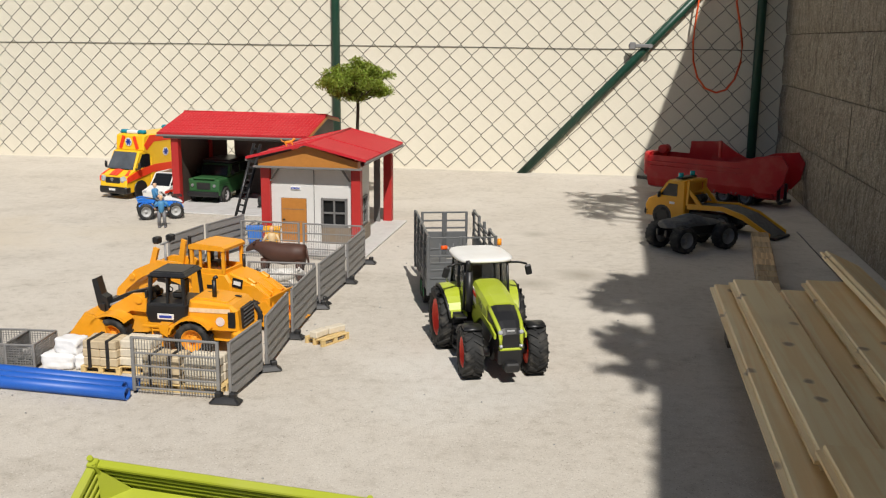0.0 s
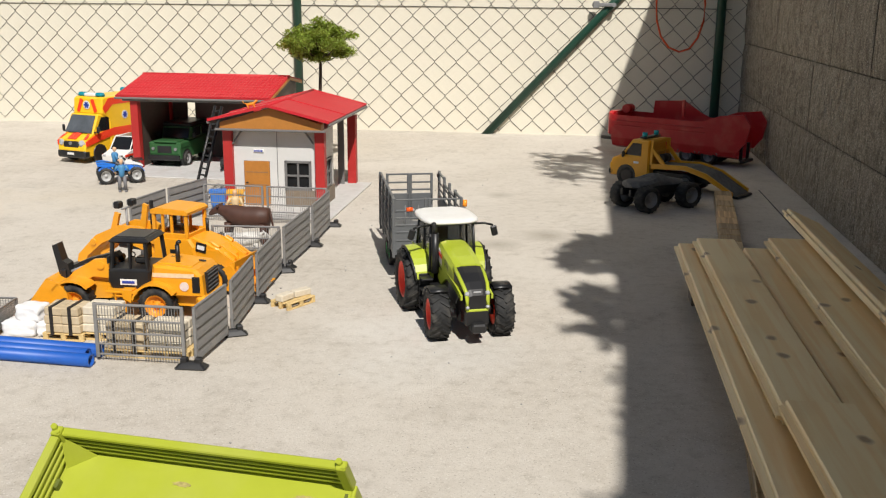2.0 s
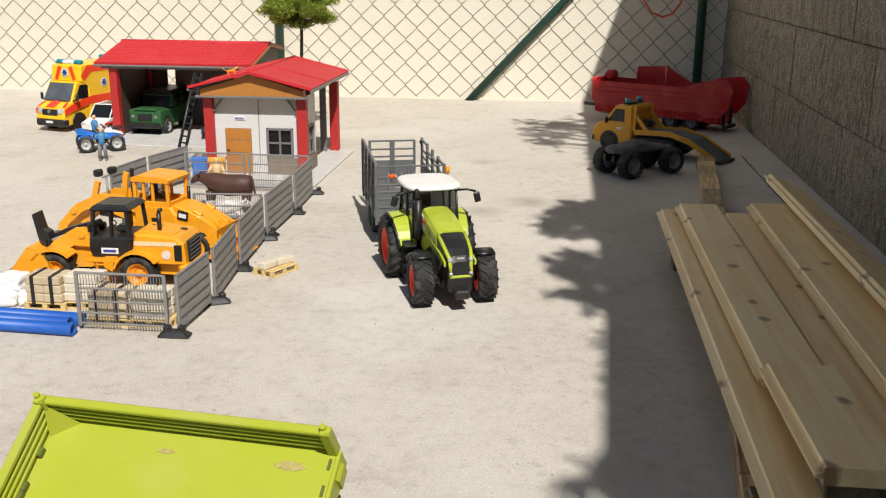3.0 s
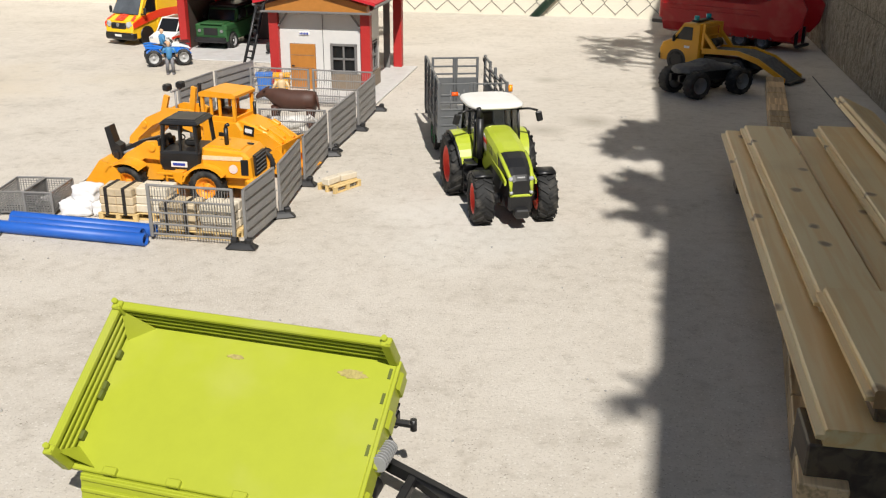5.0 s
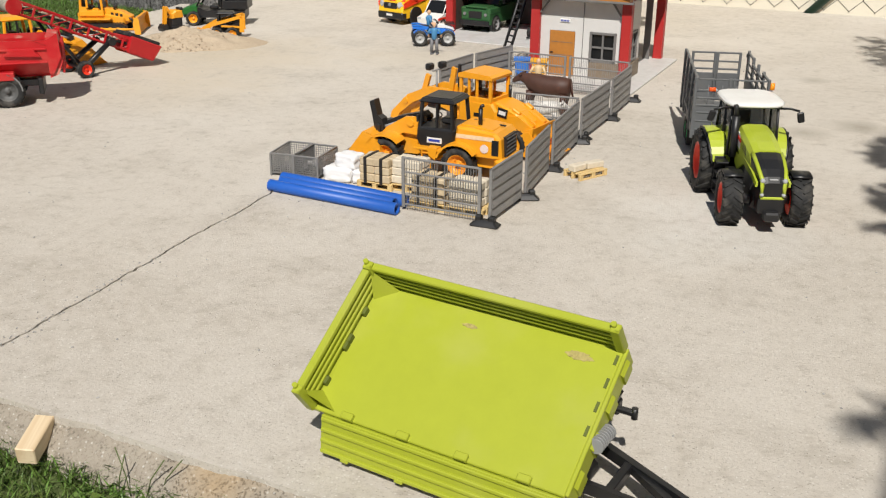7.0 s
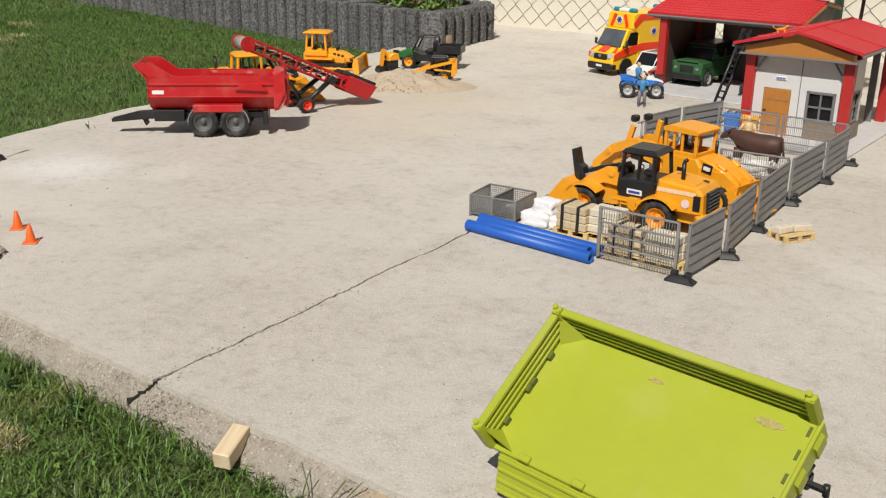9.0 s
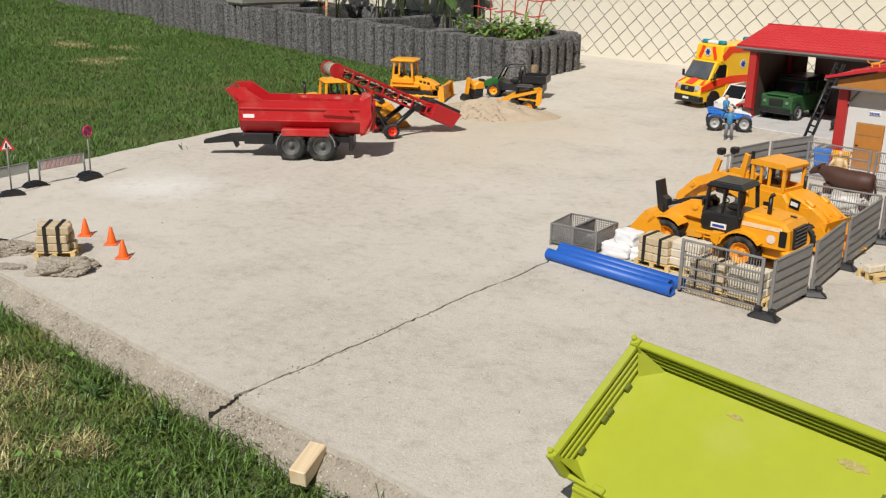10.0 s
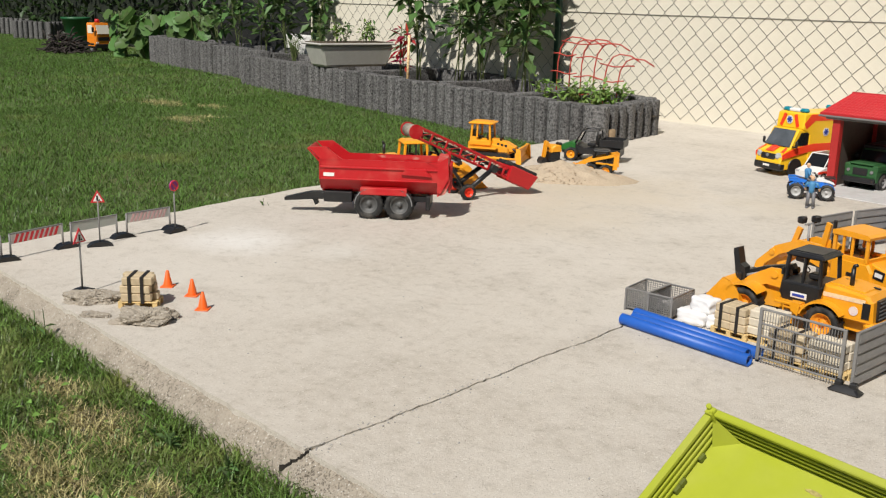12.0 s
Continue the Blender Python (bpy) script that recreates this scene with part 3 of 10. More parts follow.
def wire_cage(x, y, deg):
    th = thing("wire_cage", at(x, y, deg), "grey plastic mesh box pallet for toys", "wire cage", "wire cages")
    L, W, H = 0.051, 0.090, 0.046
    for sx in (-1, 1):
        for sy in (-1, 1):
            part("post", Mesh().box((sx * L / 2, sy * W / 2, H / 2), (0.004, 0.004, H), 0.0008), GREY_PLASTIC, th)
    part("base", Mesh().box((0, 0, 0.007), (L, W, 0.003), 0.0008), GREY_PLASTIC, th)
    for sx in (-1, 1):
        m = Mesh()
        for i in range(1, 18):
            m.box((sx * L / 2, -W / 2 + W * i / 18, H / 2 + 0.004), (0.0012, 0.001, H - 0.008))
        for k in range(9):
            m.box((sx * L / 2, 0, 0.009 + k * 0.0044), (0.0012, W, 0.001))
        part("mesh_side", m, GREY_PLASTIC, th)
        m = Mesh()
        for i in range(1, 10):
            m.box((-L / 2 + L * i / 10, sx * W / 2, H / 2 + 0.004), (0.001, 0.0012, H - 0.008))
        for k in range(9):
            m.box((0, sx * W / 2, 0.009 + k * 0.0044), (L, 0.0012, 0.001))
        part("mesh_side", m, GREY_PLASTIC, th)
    rim = Mesh()
    for sx in (-1, 1):
        rim.box((sx * L / 2, 0, H), (0.003, W, 0.003), 0.0006)
        rim.box((0, sx * W / 2, H), (L, 0.003, 0.003), 0.0006)
    part("rim", rim, GREY_PLASTIC, th)
    return th


wire_cage(-0.800, 1.771, 1)
wire_cage(-0.747, 1.768, -2)
GRAVEL = mat("grey_gravel", (0.33, 0.32, 0.30), 0.9, var=0.4, scale=200, bump=0.6)
gm = Mesh()
rnd = random.Random(5)
for i in range(140):
    x, y = rnd.uniform(-0.021, 0.021), rnd.uniform(-0.040, 0.030)
    s = rnd.uniform(0.003, 0.006)
    gm.box((x, y, 0.0105 + rnd.uniform(0, 0.020) * (1 - abs(x) / 0.03)), (s, s * 0.8, s * 0.8), 0.001, rot=Euler((rnd.random() * 3, rnd.random() * 3, 0)).to_matrix())
solo("gravel", gm, GRAVEL, "heap of grey gravel inside the mesh box", "gravel", at(-0.747, 1.768, -2), kind="stuff")


def pipe(p0, p1, r, label):
    a, b = Vector(p0), Vector(p1)
    L = (b - a).length
    m = Mesh()
    prof = [(r, 0), (r, L), (r * 0.72, L), (r * 0.72, 0), (r, 0)]
    q = (b - a).to_track_quat("Z", "Y").to_matrix().to_4x4()
    m.lathe(prof, 24)
    return solo("plastic_pipe", m, BLUE_PIPE, label, "pipe", Matrix.Translation(a) @ q, "blue pipes")


pipe((-0.784, 1.640, 0.0110), (-0.510, 1.586, 0.0110), 0.0110, "blue plastic pipe lying on the concrete")
pipe((-0.772, 1.663, 0.0110), (-0.524, 1.612, 0.0110), 0.0110, "blue plastic pipe lying between two others")
pipe((-0.782, 1.690, 0.0110), (-0.508, 1.632, 0.0110), 0.0110, "blue plastic pipe lying against the toy sacks")


def wheeled_bin(x, y, deg, material, label):
    th = thing("wheeled_bin", at(x, y, deg), label, "bin", "toy bins")
    part("body", Mesh().box((0, 0, 0.034), (0.036, 0.034, 0.056), 0.003, top=(1.18, 1.2)), material, th)
    part("lid", Mesh().prism([(-0.024, 0.062), (0.023, 0.062), (0.023, 0.066), (-0.005, 0.0715), (-0.024, 0.069)], -0.023, 0.023, "y"), material, th)
    for k in range(3):
        part("rib", Mesh().box((0, -0.0195 - 0.0012 * k, 0.022 + 0.013 * k), (0.034, 0.002, 0.002)), material, th)
    for s in (-1, 1):
        part("wheel", Mesh().cyl((-0.014, s * 0.014, 0.006), (-0.014, s * 0.019, 0.006), 0.006, n=14), BLACK, th)
    return th


wheeled_bin(-0.553, 2.755, 100, BLUE_BIN, "blue plastic toy wheeled bin beside the stable door")
wheeled_bin(-0.503, 2.750, 95, AMBER, "amber plastic toy wheeled bin beside the stable door")


def cow(x, y, deg):
    rings = []
    prof = [(-0.062, 0.012, 0.066, 0.010), (-0.058, 0.021, 0.066, 0.022), (-0.03, 0.024, 0.064, 0.026), (0.0, 0.024, 0.062, 0.027), (0.03, 0.022, 0.066, 0.026), (0.048, 0.017, 0.070, 0.021), (0.060, 0.010, 0.076, 0.014), (0.072, 0.009, 0.080, 0.011), (0.090, 0.006, 0.070, 0.007), (0.094, 0.004, 0.068, 0.004)]
    for px, ry, cz, rz in prof:
        rings.append([(px, ry * math.cos(2 * math.pi * i / 14), cz + rz * math.sin(2 * math.pi * i / 14)) for i in range(14)])
    m = Mesh().loft(rings, True)
    for px, py in ((-0.048, 0.014), (-0.048, -0.014), (0.042, 0.013), (0.042, -0.013)):
        m.cyl((px, py, 0.05), (px + 0.003, py, 0.022), 0.0095, 0.0055, 10)
        m.cyl((px + 0.003, py, 0.024), (px, py, 0), 0.0052, 0.006, 10)
    for s in (-1, 1):
        m.cyl((0.070, s * 0.007, 0.088), (0.066, s * 0.018, 0.090), 0.004, 0.002, 8)
    m.cyl((-0.062, 0, 0.078), (-0.068, 0, 0.04), 0.0022, 0.003, 8)
    return solo("toy_cow", m, HIDE, "dark brown toy cow standing in the pen", "toy cow", at(x, y, deg))


cow(-0.415, 2.43, 170)
PATCH_HIDE = mat("pale_hide", (0.6, 0.58, 0.54), 0.6, var=0.1, stain=(0.03, 0.02, 0.015), stain_scale=45, stain_amount=1.0)
calf = cow(-0.40, 2.30, 5)
calf.data = calf.data.copy()
calf.data.materials[0] = PATCH_HIDE
calf.name = "toy_cow_lying"
tagged(calf, "pale spotted toy cow behind the barred panel", "toy cow")
calf.scale = (0.7, 0.7, 0.62)


def doll(x, y, deg, shirt, label, z=0.0, sit=False, h=0.105):
    """A plain toy figure in one mesh: trousers, shirt, head."""
    m = Mesh()
    k = h / 0.105
    if sit:
        for s in (-1, 1):
            m.cyl((0, s * 0.008, 0.012), (0.024, s * 0.011, 0.010), 0.0065, 0.006, 10).cyl((0.024, s * 0.011, 0.010), (0.022, s * 0.012, -0.012), 0.0055, 0.005, 10)
        b = 0.012
    else:
        for s in (-1, 1):
            m.cyl((0, s * 0.007, 0.052 * k), (0.002, s * 0.009, 0.006), 0.0062, 0.0048, 10).box((0.004, s * 0.009, 0.0035), (0.016, 0.008, 0.007), 0.002)
        b = 0.05 * k
    n1 = len(m.f)
    m.lathe([(0, b - 0.004), (0.0085, b), (0.0085, b + 0.012), (0.0115, b + 0.028), (0.0085, b + 0.034), (0, b + 0.036)], 14)
    for s in (-1, 1):
        m.cyl((0, s * 0.0125, b + 0.031), (0.006, s * 0.021, b + 0.014), 0.0040, 0.0034, 8)
    n2 = len(m.f)
    for s in (-1, 1):
        m.cyl((0.006, s * 0.021, b + 0.014), (0.018, s * 0.020, b + 0.004), 0.0034, 0.0028, 8)
    m.lathe([(0, b + 0.034), (0.003, b + 0.036), (0.003, b + 0.038), (0.0055, b + 0.041), (0.0062, b + 0.046), (0.0048, b + 0.051), (0, b + 0.0525)], 12)
    me = m.data("toy_figure", TROUSERS)
    me.materials.append(shirt)
    me.materials.append(SKIN)
    for i, pol in enumerate(me.polygons):
        pol.material_index = 0 if i < n1 else 1 if i < n2 else 2
    return solo("toy_figure", me, None, label, "toy figure", at(x, y, deg, z), "toy figures")


TROUSERS = mat("grey_trousers", (0.16, 0.16, 0.17), 0.6, var=0.05)
BLUE_CLOTH = mat("blue_figure", (0.06, 0.22, 0.42), 0.55, var=0.05)
TAN_CLOTH = mat("tan_figure", (0.62, 0.45, 0.25), 0.55, var=0.05)
doll(-0.910, 3.055, 100, BLUE_CLOTH, "toy figure in blue standing beside the quad bike")
doll(-0.475, 2.60, -90, TAN_CLOTH, "toy figure in tan standing behind the cow", h=0.095)
doll(-0.62, 2.28, -30, TAN_CLOTH, "toy figure in tan beside the loaders", h=0.10)

# ---------------------------------------------------------------- toy buildings
ROOF_RED = mat("red_roof_plastic", (0.50, 0.013, 0.022), 0.58, var=0.05, bump=0.03, stain=(0.56, 0.05, 0.05), stain_scale=10, stain_amount=0.5)
POST_RED = mat("red_post_plastic", (0.40, 0.022, 0.02), 0.5, var=0.06, bump=0.04)
WALL_WHITE = mat("white_wall_plastic", (0.60, 0.59, 0.57), 0.5, var=0.03, bump=0.05, stain=(0.52, 0.5, 0.46), stain_scale=14, stain_amount=0.3)
GREY_TRIM = mat("grey_trim", (0.16, 0.155, 0.15), 0.5, var=0.06, bump=0.04)
DOOR_BROWN = mat("orange_brown_door", (0.42, 0.17, 0.03), 0.5, var=0.08, scale=60, bump=0.1)
PLINTH = mat("plinth_planks", (0.20, 0.155, 0.11), 0.6, var=0.15, bump=0.15)
DARK_INSIDE = mat("dark_brown_panel", (0.075, 0.055, 0.045), 0.6, var=0.12, bump=0.1)
PLATE = mat("grey_base_plate", (0.55, 0.54, 0.52), 0.6, var=0.08, bump=0.15, stain=(0.42, 0.4, 0.36), stain_scale=12, stain_amount=0.5)
LABEL_BLUE = mat("blue_label", (0.03, 0.06, 0.35), 0.4, bump=0)
YELLOW_TOY = mat("toy_orange", (0.75, 0.26, 0.02), 0.5, bump=0.02)


def tiled_roof(x0, x1, y_low, z_low, y_top, z_top, rows, cols, thick=0.005):
    """One roof slope of a toy house with rows of raised tiles."""
    m = Mesh()
    a, b = Vector((0, y_low, z_low)), Vector((0, y_top, z_top))
    d = b - a
    nrm = Vector((0, -d.z, d.y)).normalized()
    if nrm.z < 0:
        nrm = -nrm
    pts = [a, b, b + nrm * thick, a + nrm * thick]
    m.add([(x, p.y, p.z) for x in (x0, x1) for p in pts], [(0, 1, 2, 3), (7, 6, 5, 4), (0, 4, 5, 1), (1, 5, 6, 2), (2, 6, 7, 3), (3, 7, 4, 0)])
    tiles = Mesh()
    for r in range(rows):
        p0, p1 = a + d * (r / rows), a + d * ((r + 0.98) / rows)
        n = cols
        for c in range(n):
            xa, xb = x0 + (x1 - x0) * c / n, x0 + (x1 - x0) * (c + 1) / n
            xm = (xa + xb) / 2
            lo, hi = nrm * (thick + 0.0014), nrm * (thick + 0.0004)
            rise = nrm * 0.0030
            tiles.add([(xa, *(p0 + lo).yz), (xm, *(p0 + lo + rise).yz), (xb, *(p0 + lo).yz), (xa, *(p1 + hi).yz), (xm, *(p1 + hi + rise).yz), (xb, *(p1 + hi).yz), (xa, *(p0 + nrm * thick).yz), (xm, *(p0 + nrm * thick).yz), (xb, *(p0 + nrm * thick).yz)],
                      [(0, 1, 4, 3), (1, 2, 5, 4), (6, 7, 1, 0), (7, 8, 2, 1)])
    return m, tiles


def column(th, x, y, h, s=0.027):
    return part("post", Mesh().box((x, y, h / 2), (s, s, h), 0.0015), POST_RED, th)


# open garage with a long red roof
gar = thing("toy_garage", at(-0.985, 3.485, -9.0), "open toy garage with a red tiled roof", "toy garage")
GL, GD = 0.46, 0.30
part("base_plate", Mesh().box((GL / 2, GD / 2 - 0.06, 0.002), (GL + 0.06, GD + 0.20, 0.004), 0.001), PLATE, gar, "grey plastic base plate")
for x in (0.0, GL - 0.02):
    column(gar, x, 0.0, 0.238)
    column(gar, x, GD - 0.02, 0.238)
part("side_wall", Mesh().box((0.0, GD / 2, 0.12), (0.006, GD - 0.05, 0.232), 0.001), DARK_INSIDE, gar)
part("side_wall", Mesh().box((GL - 0.02, GD / 2, 0.12), (0.006, GD - 0.05, 0.232), 0.001), DARK_INSIDE, gar)
part("rear_wall", Mesh().box((0.040, GD - 0.02, 0.12), (0.06, 0.006, 0.232), 0.001), DARK_INSIDE, gar)
part("rear_wall", Mesh().box((0.265, GD - 0.02, 0.12), (0.33, 0.006, 0.232), 0.001), DARK_INSIDE, gar)
part("beam", Mesh().box((GL / 2 - 0.01, -0.010, 0.241), (GL + 0.06, 0.010, 0.012), 0.001), GREY_TRIM, gar)
part("gutter", Mesh().box((GL / 2 - 0.01, -0.028, 0.246), (GL + 0.10, 0.008, 0.007), 0.002), GREY_TRIM, gar)
for lo, top, zl in ((-0.030, 0.195, 0.250), (GD + 0.04, 0.195, 0.284)):
    body, tiles = tiled_roof(-0.055, GL + 0.03, lo, zl, top, 0.307, 9 if lo < 0 else 4, 40)
    rp = part("roof", body, ROOF_RED, gar)
    part("roof_tiles", tiles, ROOF_RED, rp)
part("ridge", Mesh().cyl((-0.056, 0.195, 0.312), (GL + 0.031, 0.195, 0.312), 0.005, n=10), ROOF_RED, gar)
for x in (-0.05, GL + 0.020):
    part("gable", Mesh().prism([(0.0, 0.246), (GD - 0.01, 0.246), (GD - 0.01, 0.290), (0.195, 0.304)], x - 0.003, x + 0.003, "x"), DARK_INSIDE, gar)
part("gable_board", Mesh().prism([(-0.03, 0.243), (0.195, 0.300), (GD + 0.04, 0.277), (GD + 0.04, 0.286), (0.195, 0.309), (-0.03, 0.252)], GL + 0.029, GL + 0.033, "x"), DOOR_BROWN, gar, "brown verge board")

# stable with red posts and a gabled red roof
st = thing("toy_stable", at(-0.538, 2.855, -8.0), "toy stable with white walls, red posts and a red roof", "toy stable")
SW, SD, SH = 0.265, 0.40, 0.227
part("base_plate", Mesh().box((0.145, 0.13, 0.003), (0.36, 0.56, 0.006), 0.0015), PLATE, st, "grey plastic base plate")
for x, y in ((0, 0), (SW, 0), (SW, SD), (0, SD)):
    column(st, x, y, SH - 0.004)
# front wall with openings for door and window
fw = Mesh()
fw.box((0.0245, 0.004, SH / 2), (0.033, 0.006, SH))
fw.box((0.079, 0.004, 0.178), (0.076, 0.006, 0.088))
fw.box((0.140, 0.004, SH / 2), (0.046, 0.006, SH))
fw.box((0.199, 0.004, 0.178), (0.072, 0.006, 0.088))
fw.box((0.199, 0.004, 0.028), (0.072, 0.006, 0.056))
fw.box((0.245, 0.004, SH / 2), (0.020, 0.006, SH))
part("front_wall", fw, WALL_WHITE, st)
part("wall_joint", Mesh().box((0.140, -0.0002, SH / 2 + 0.01), (0.0012, 0.003, SH - 0.02)), GREY_TRIM, st)
part("plinth", Mesh().box((0.206, -0.0012, 0.030), (0.090, 0.004, 0.048), 0.0008), PLINTH, st, "brown planked plinth")
dr = part("door", Mesh().box((0.079, 0.002, 0.068), (0.074, 0.006, 0.130), 0.001), DOOR_BROWN, st, "orange-brown door leaf")
for k in range(3):
    part("door_groove", Mesh().box((0.079, -0.0012, 0.030 + k * 0.036), (0.066, 0.0012, 0.0014)), PLINTH, dr)
part("door_handle", Mesh().box((0.050, -0.0025, 0.072), (0.008, 0.003, 0.003), 0.0006), BLACK, dr)
wi = part("window", Mesh().box((0.199, 0.005, 0.095), (0.068, 0.002, 0.076)), CLEAR, st, "dark window pane")
wf = Mesh()
for x in (0.164, 0.234):
    wf.box((x, -0.001, 0.095), (0.007, 0.006, 0.086), 0.001)
for z in (0.056, 0.134):
    wf.box((0.199, -0.001, z), (0.077, 0.006, 0.007), 0.001)
wf.box((0.199, 0.0, 0.095), (0.005, 0.004, 0.074)).box((0.199, 0.0, 0.095), (0.064, 0.004, 0.005))
part("window_frame", wf, GREY_TRIM, wi)
sg = part("sign", Mesh().box((0.086, -0.0008, 0.163), (0.030, 0.003, 0.010), 0.001), WHITE, st, "small white name plate")
for k in range(6):
    part("lettering", Mesh().box((0.075 + k * 0.0043, -0.0028, 0.163), (0.003, 0.001, 0.0045 + 0.001 * (k % 2))), LABEL_BLUE, sg)
# side wall to the open rear bay
sw = Mesh()
sw.box((SW - 0.002, 0.026, SH / 2), (0.006, 0.034, SH)).box((SW - 0.002, 0.075, 0.178), (0.006, 0.066, 0.088)).box((SW - 0.002, 0.075, 0.028), (0.006, 0.066, 0.056)).box((SW - 0.002, 0.125, SH / 2), (0.006, 0.034, SH))
part("side_wall", sw, WALL_WHITE, st)
part("plinth", Mesh().box((SW + 0.003, 0.080, 0.026), (0.004, 0.12, 0.048), 0.0008), PLINTH, st)
w2 = part("window", Mesh().box((SW - 0.003, 0.075, 0.095), (0.002, 0.062, 0.076)), CLEAR, st)
wf = Mesh()
for y in (0.043, 0.107):
    wf.box((SW + 0.002, y, 0.095), (0.006, 0.006, 0.084), 0.001)
for z in (0.056, 0.134):
    wf.box((SW + 0.002, 0.075, z), (0.006, 0.068, 0.006), 0.001)
wf.box((SW, 0.075, 0.095), (0.004, 0.004, 0.074)).box((SW, 0.075, 0.095), (0.004, 0.06, 0.004))
part("window_frame", wf, GREY_TRIM, w2)
part("partition", Mesh().box((SW / 2, 0.145, SH / 2), (SW - 0.02, 0.005, SH), 0.0008), WALL_WHITE, st)
part("rear_wall", Mesh().box((SW / 2 - 0.05, SD, SH / 2), (SW - 0.12, 0.005, SH), 0.0008), DARK_INSIDE, st)
part("side_wall", Mesh().box((0.0, SD / 2, SH / 2), (0.005, SD - 0.02, SH), 0.0008), DARK_INSIDE, st)
part("loft_board", Mesh().box((SW - 0.030, SD - 0.03, SH / 2), (0.02, 0.006, SH)), GREY_TRIM, st)
# roof: ridge runs from front to rear
RZ, EZ = 0.291, 0.249
for sx in (-1, 1):
    m = Mesh()
    cx = SW / 2
    lo_x = cx + sx * 0.172
    lo, hi = Vector((lo_x, 0, EZ)), Vector((cx, 0, RZ))
    d = hi - lo
    nrm = Vector((-d.z * (1 if d.x > 0 else -1), 0, abs(d.x))).normalized() * 0.005
    y0, y1 = -0.055, SD + 0.035
    q = [lo, hi, hi + nrm, lo + nrm]
    m.add([(p.x, y, p.z) for y in (y0, y1) for p in q], [(0, 1, 2, 3), (7, 6, 5, 4), (0, 4, 5, 1), (1, 5, 6, 2), (2, 6, 7, 3), (3, 7, 4, 0)])
    rp = part("roof", m, ROOF_RED, st)
    for yy in (y0 + 0.004, y0 + 0.19, y1 - 0.004):
        seam = Mesh()
        seam.add([(p.x, y, p.z) for y in (yy - 0.003, yy + 0.003) for p in (lo + nrm * 0.9, hi + nrm * 0.9, hi + nrm * 1.5, lo + nrm * 1.5)], [(0, 1, 2, 3), (7, 6, 5, 4), (0, 4, 5, 1), (1, 5, 6, 2), (2, 6, 7, 3), (3, 7, 4, 0)])
        part("roof_seam", seam, ROOF_RED, rp)
    part("gutter", Mesh().box((lo_x, (y0 + y1) / 2, EZ - 0.003), (0.008, y1 - y0 - 0.004, 0.008), 0.002), GREY_TRIM, st)
part("ridge", Mesh().cyl((SW / 2, -0.056, RZ + 0.004), (SW / 2, SD + 0.036, RZ + 0.004), 0.005, n=10), ROOF_RED, st)
part("gable", Mesh().prism([(-0.012, SH), (SW + 0.012, SH), (SW + 0.012, SH + 0.018), (SW / 2, RZ - 0.004), (-0.012, SH + 0.018)], -0.034, -0.004, "y"), DOOR_BROWN, st, "orange-brown gable board")
part("gable_trim", Mesh().box((SW / 2, -0.038, SH - 0.001), (SW + 0.05, 0.008, 0.006), 0.001), GREY_TRIM, st)
part("gable", Mesh().prism([(-0.012, SH), (SW + 0.012, SH), (SW / 2, RZ - 0.003)], SD - 0.002, SD + 0.004, "y"), GREY_TRIM, st)
for s, x in ((1, 0.012), (-1, SW - 0.012)):
    part("brace", Mesh().prism([(x, SH - 0.045), (x + s * 0.004, SH - 0.045), (x + s * 0.032, SH - 0.006), (x + s * 0.026, SH - 0.006)], -0.011, -0.005, "y"), GREY_TRIM, st)


# orange toy cat on the stable roof
cat = Mesh()
cat.loft([[(x, r * math.cos(2 * math.pi * i / 10), z + r * math.sin(2 * math.pi * i / 10)) for i in range(10)] for x, r, z in ((-0.014, 0.002, 0.014), (-0.012, 0.0048, 0.0135), (0.006, 0.005, 0.0135), (0.011, 0.004, 0.016), (0.016, 0.0042, 0.020), (0.020, 0.002, 0.019))], True)
for px, py in ((-0.010, 0.003), (-0.010, -0.003), (0.008, 0.003), (0.008, -0.003)):
    cat.cyl((px, py, 0.012), (px, py, 0), 0.0018, n=6)
cat.tube([(-0.013, 0, 0.016), (-0.020, 0, 0.020), (-0.022, 0, 0.027)], 0.0014, 6)
solo("toy_cat", cat, YELLOW_TOY, "small orange toy cat on the red stable roof", "toy cat", st.matrix_basis @ pose(0.052, 0.06, 0.2735, 0, -11, 10))

# grey toy ladder leaning on the stable
ld = thing("toy_ladder", Matrix.Identity(4), "dark grey toy ladder leaning against the stable roof", "ladder")
p0, p1 = Vector((-0.640, 2.850, 0.004)), Vector((-0.584, 2.955, 0.275))
side_dir = Vector((0.75, -0.6, 0)).normalized() * 0.015
for s in (-1, 1):
    part("rail", Mesh().cyl(p0 + side_dir * s, p1 + side_dir * s, 0.0042, n=8), BLACK, ld)
for k in range(15):
    c = p0.lerp(p1, (k + 0.7) / 15.5)
    part("rung", Mesh().cyl(c - side_dir, c + side_dir, 0.0026, n=8), BLACK, ld)

# ---------------------------------------------------------------- wheels and shared vehicle pieces
RIM_DARK = mat("dark_rim", (0.085, 0.085, 0.083), 0.55, 0.0, bump=0.02, stain=(0.2, 0.19, 0.17), stain_scale=30, stain_amount=0.5)
RIM_GREY = mat("grey_rim", (0.19, 0.19, 0.19), 0.5, 0.0, bump=0.02)
RIM_RED = mat("red_rim", (0.80, 0.045, 0.015), 0.4, bump=0.02)
RIM_GREEN = mat("green_rim", (0.015, 0.42, 0.10), 0.4, bump=0.02)
WHEELS = {}


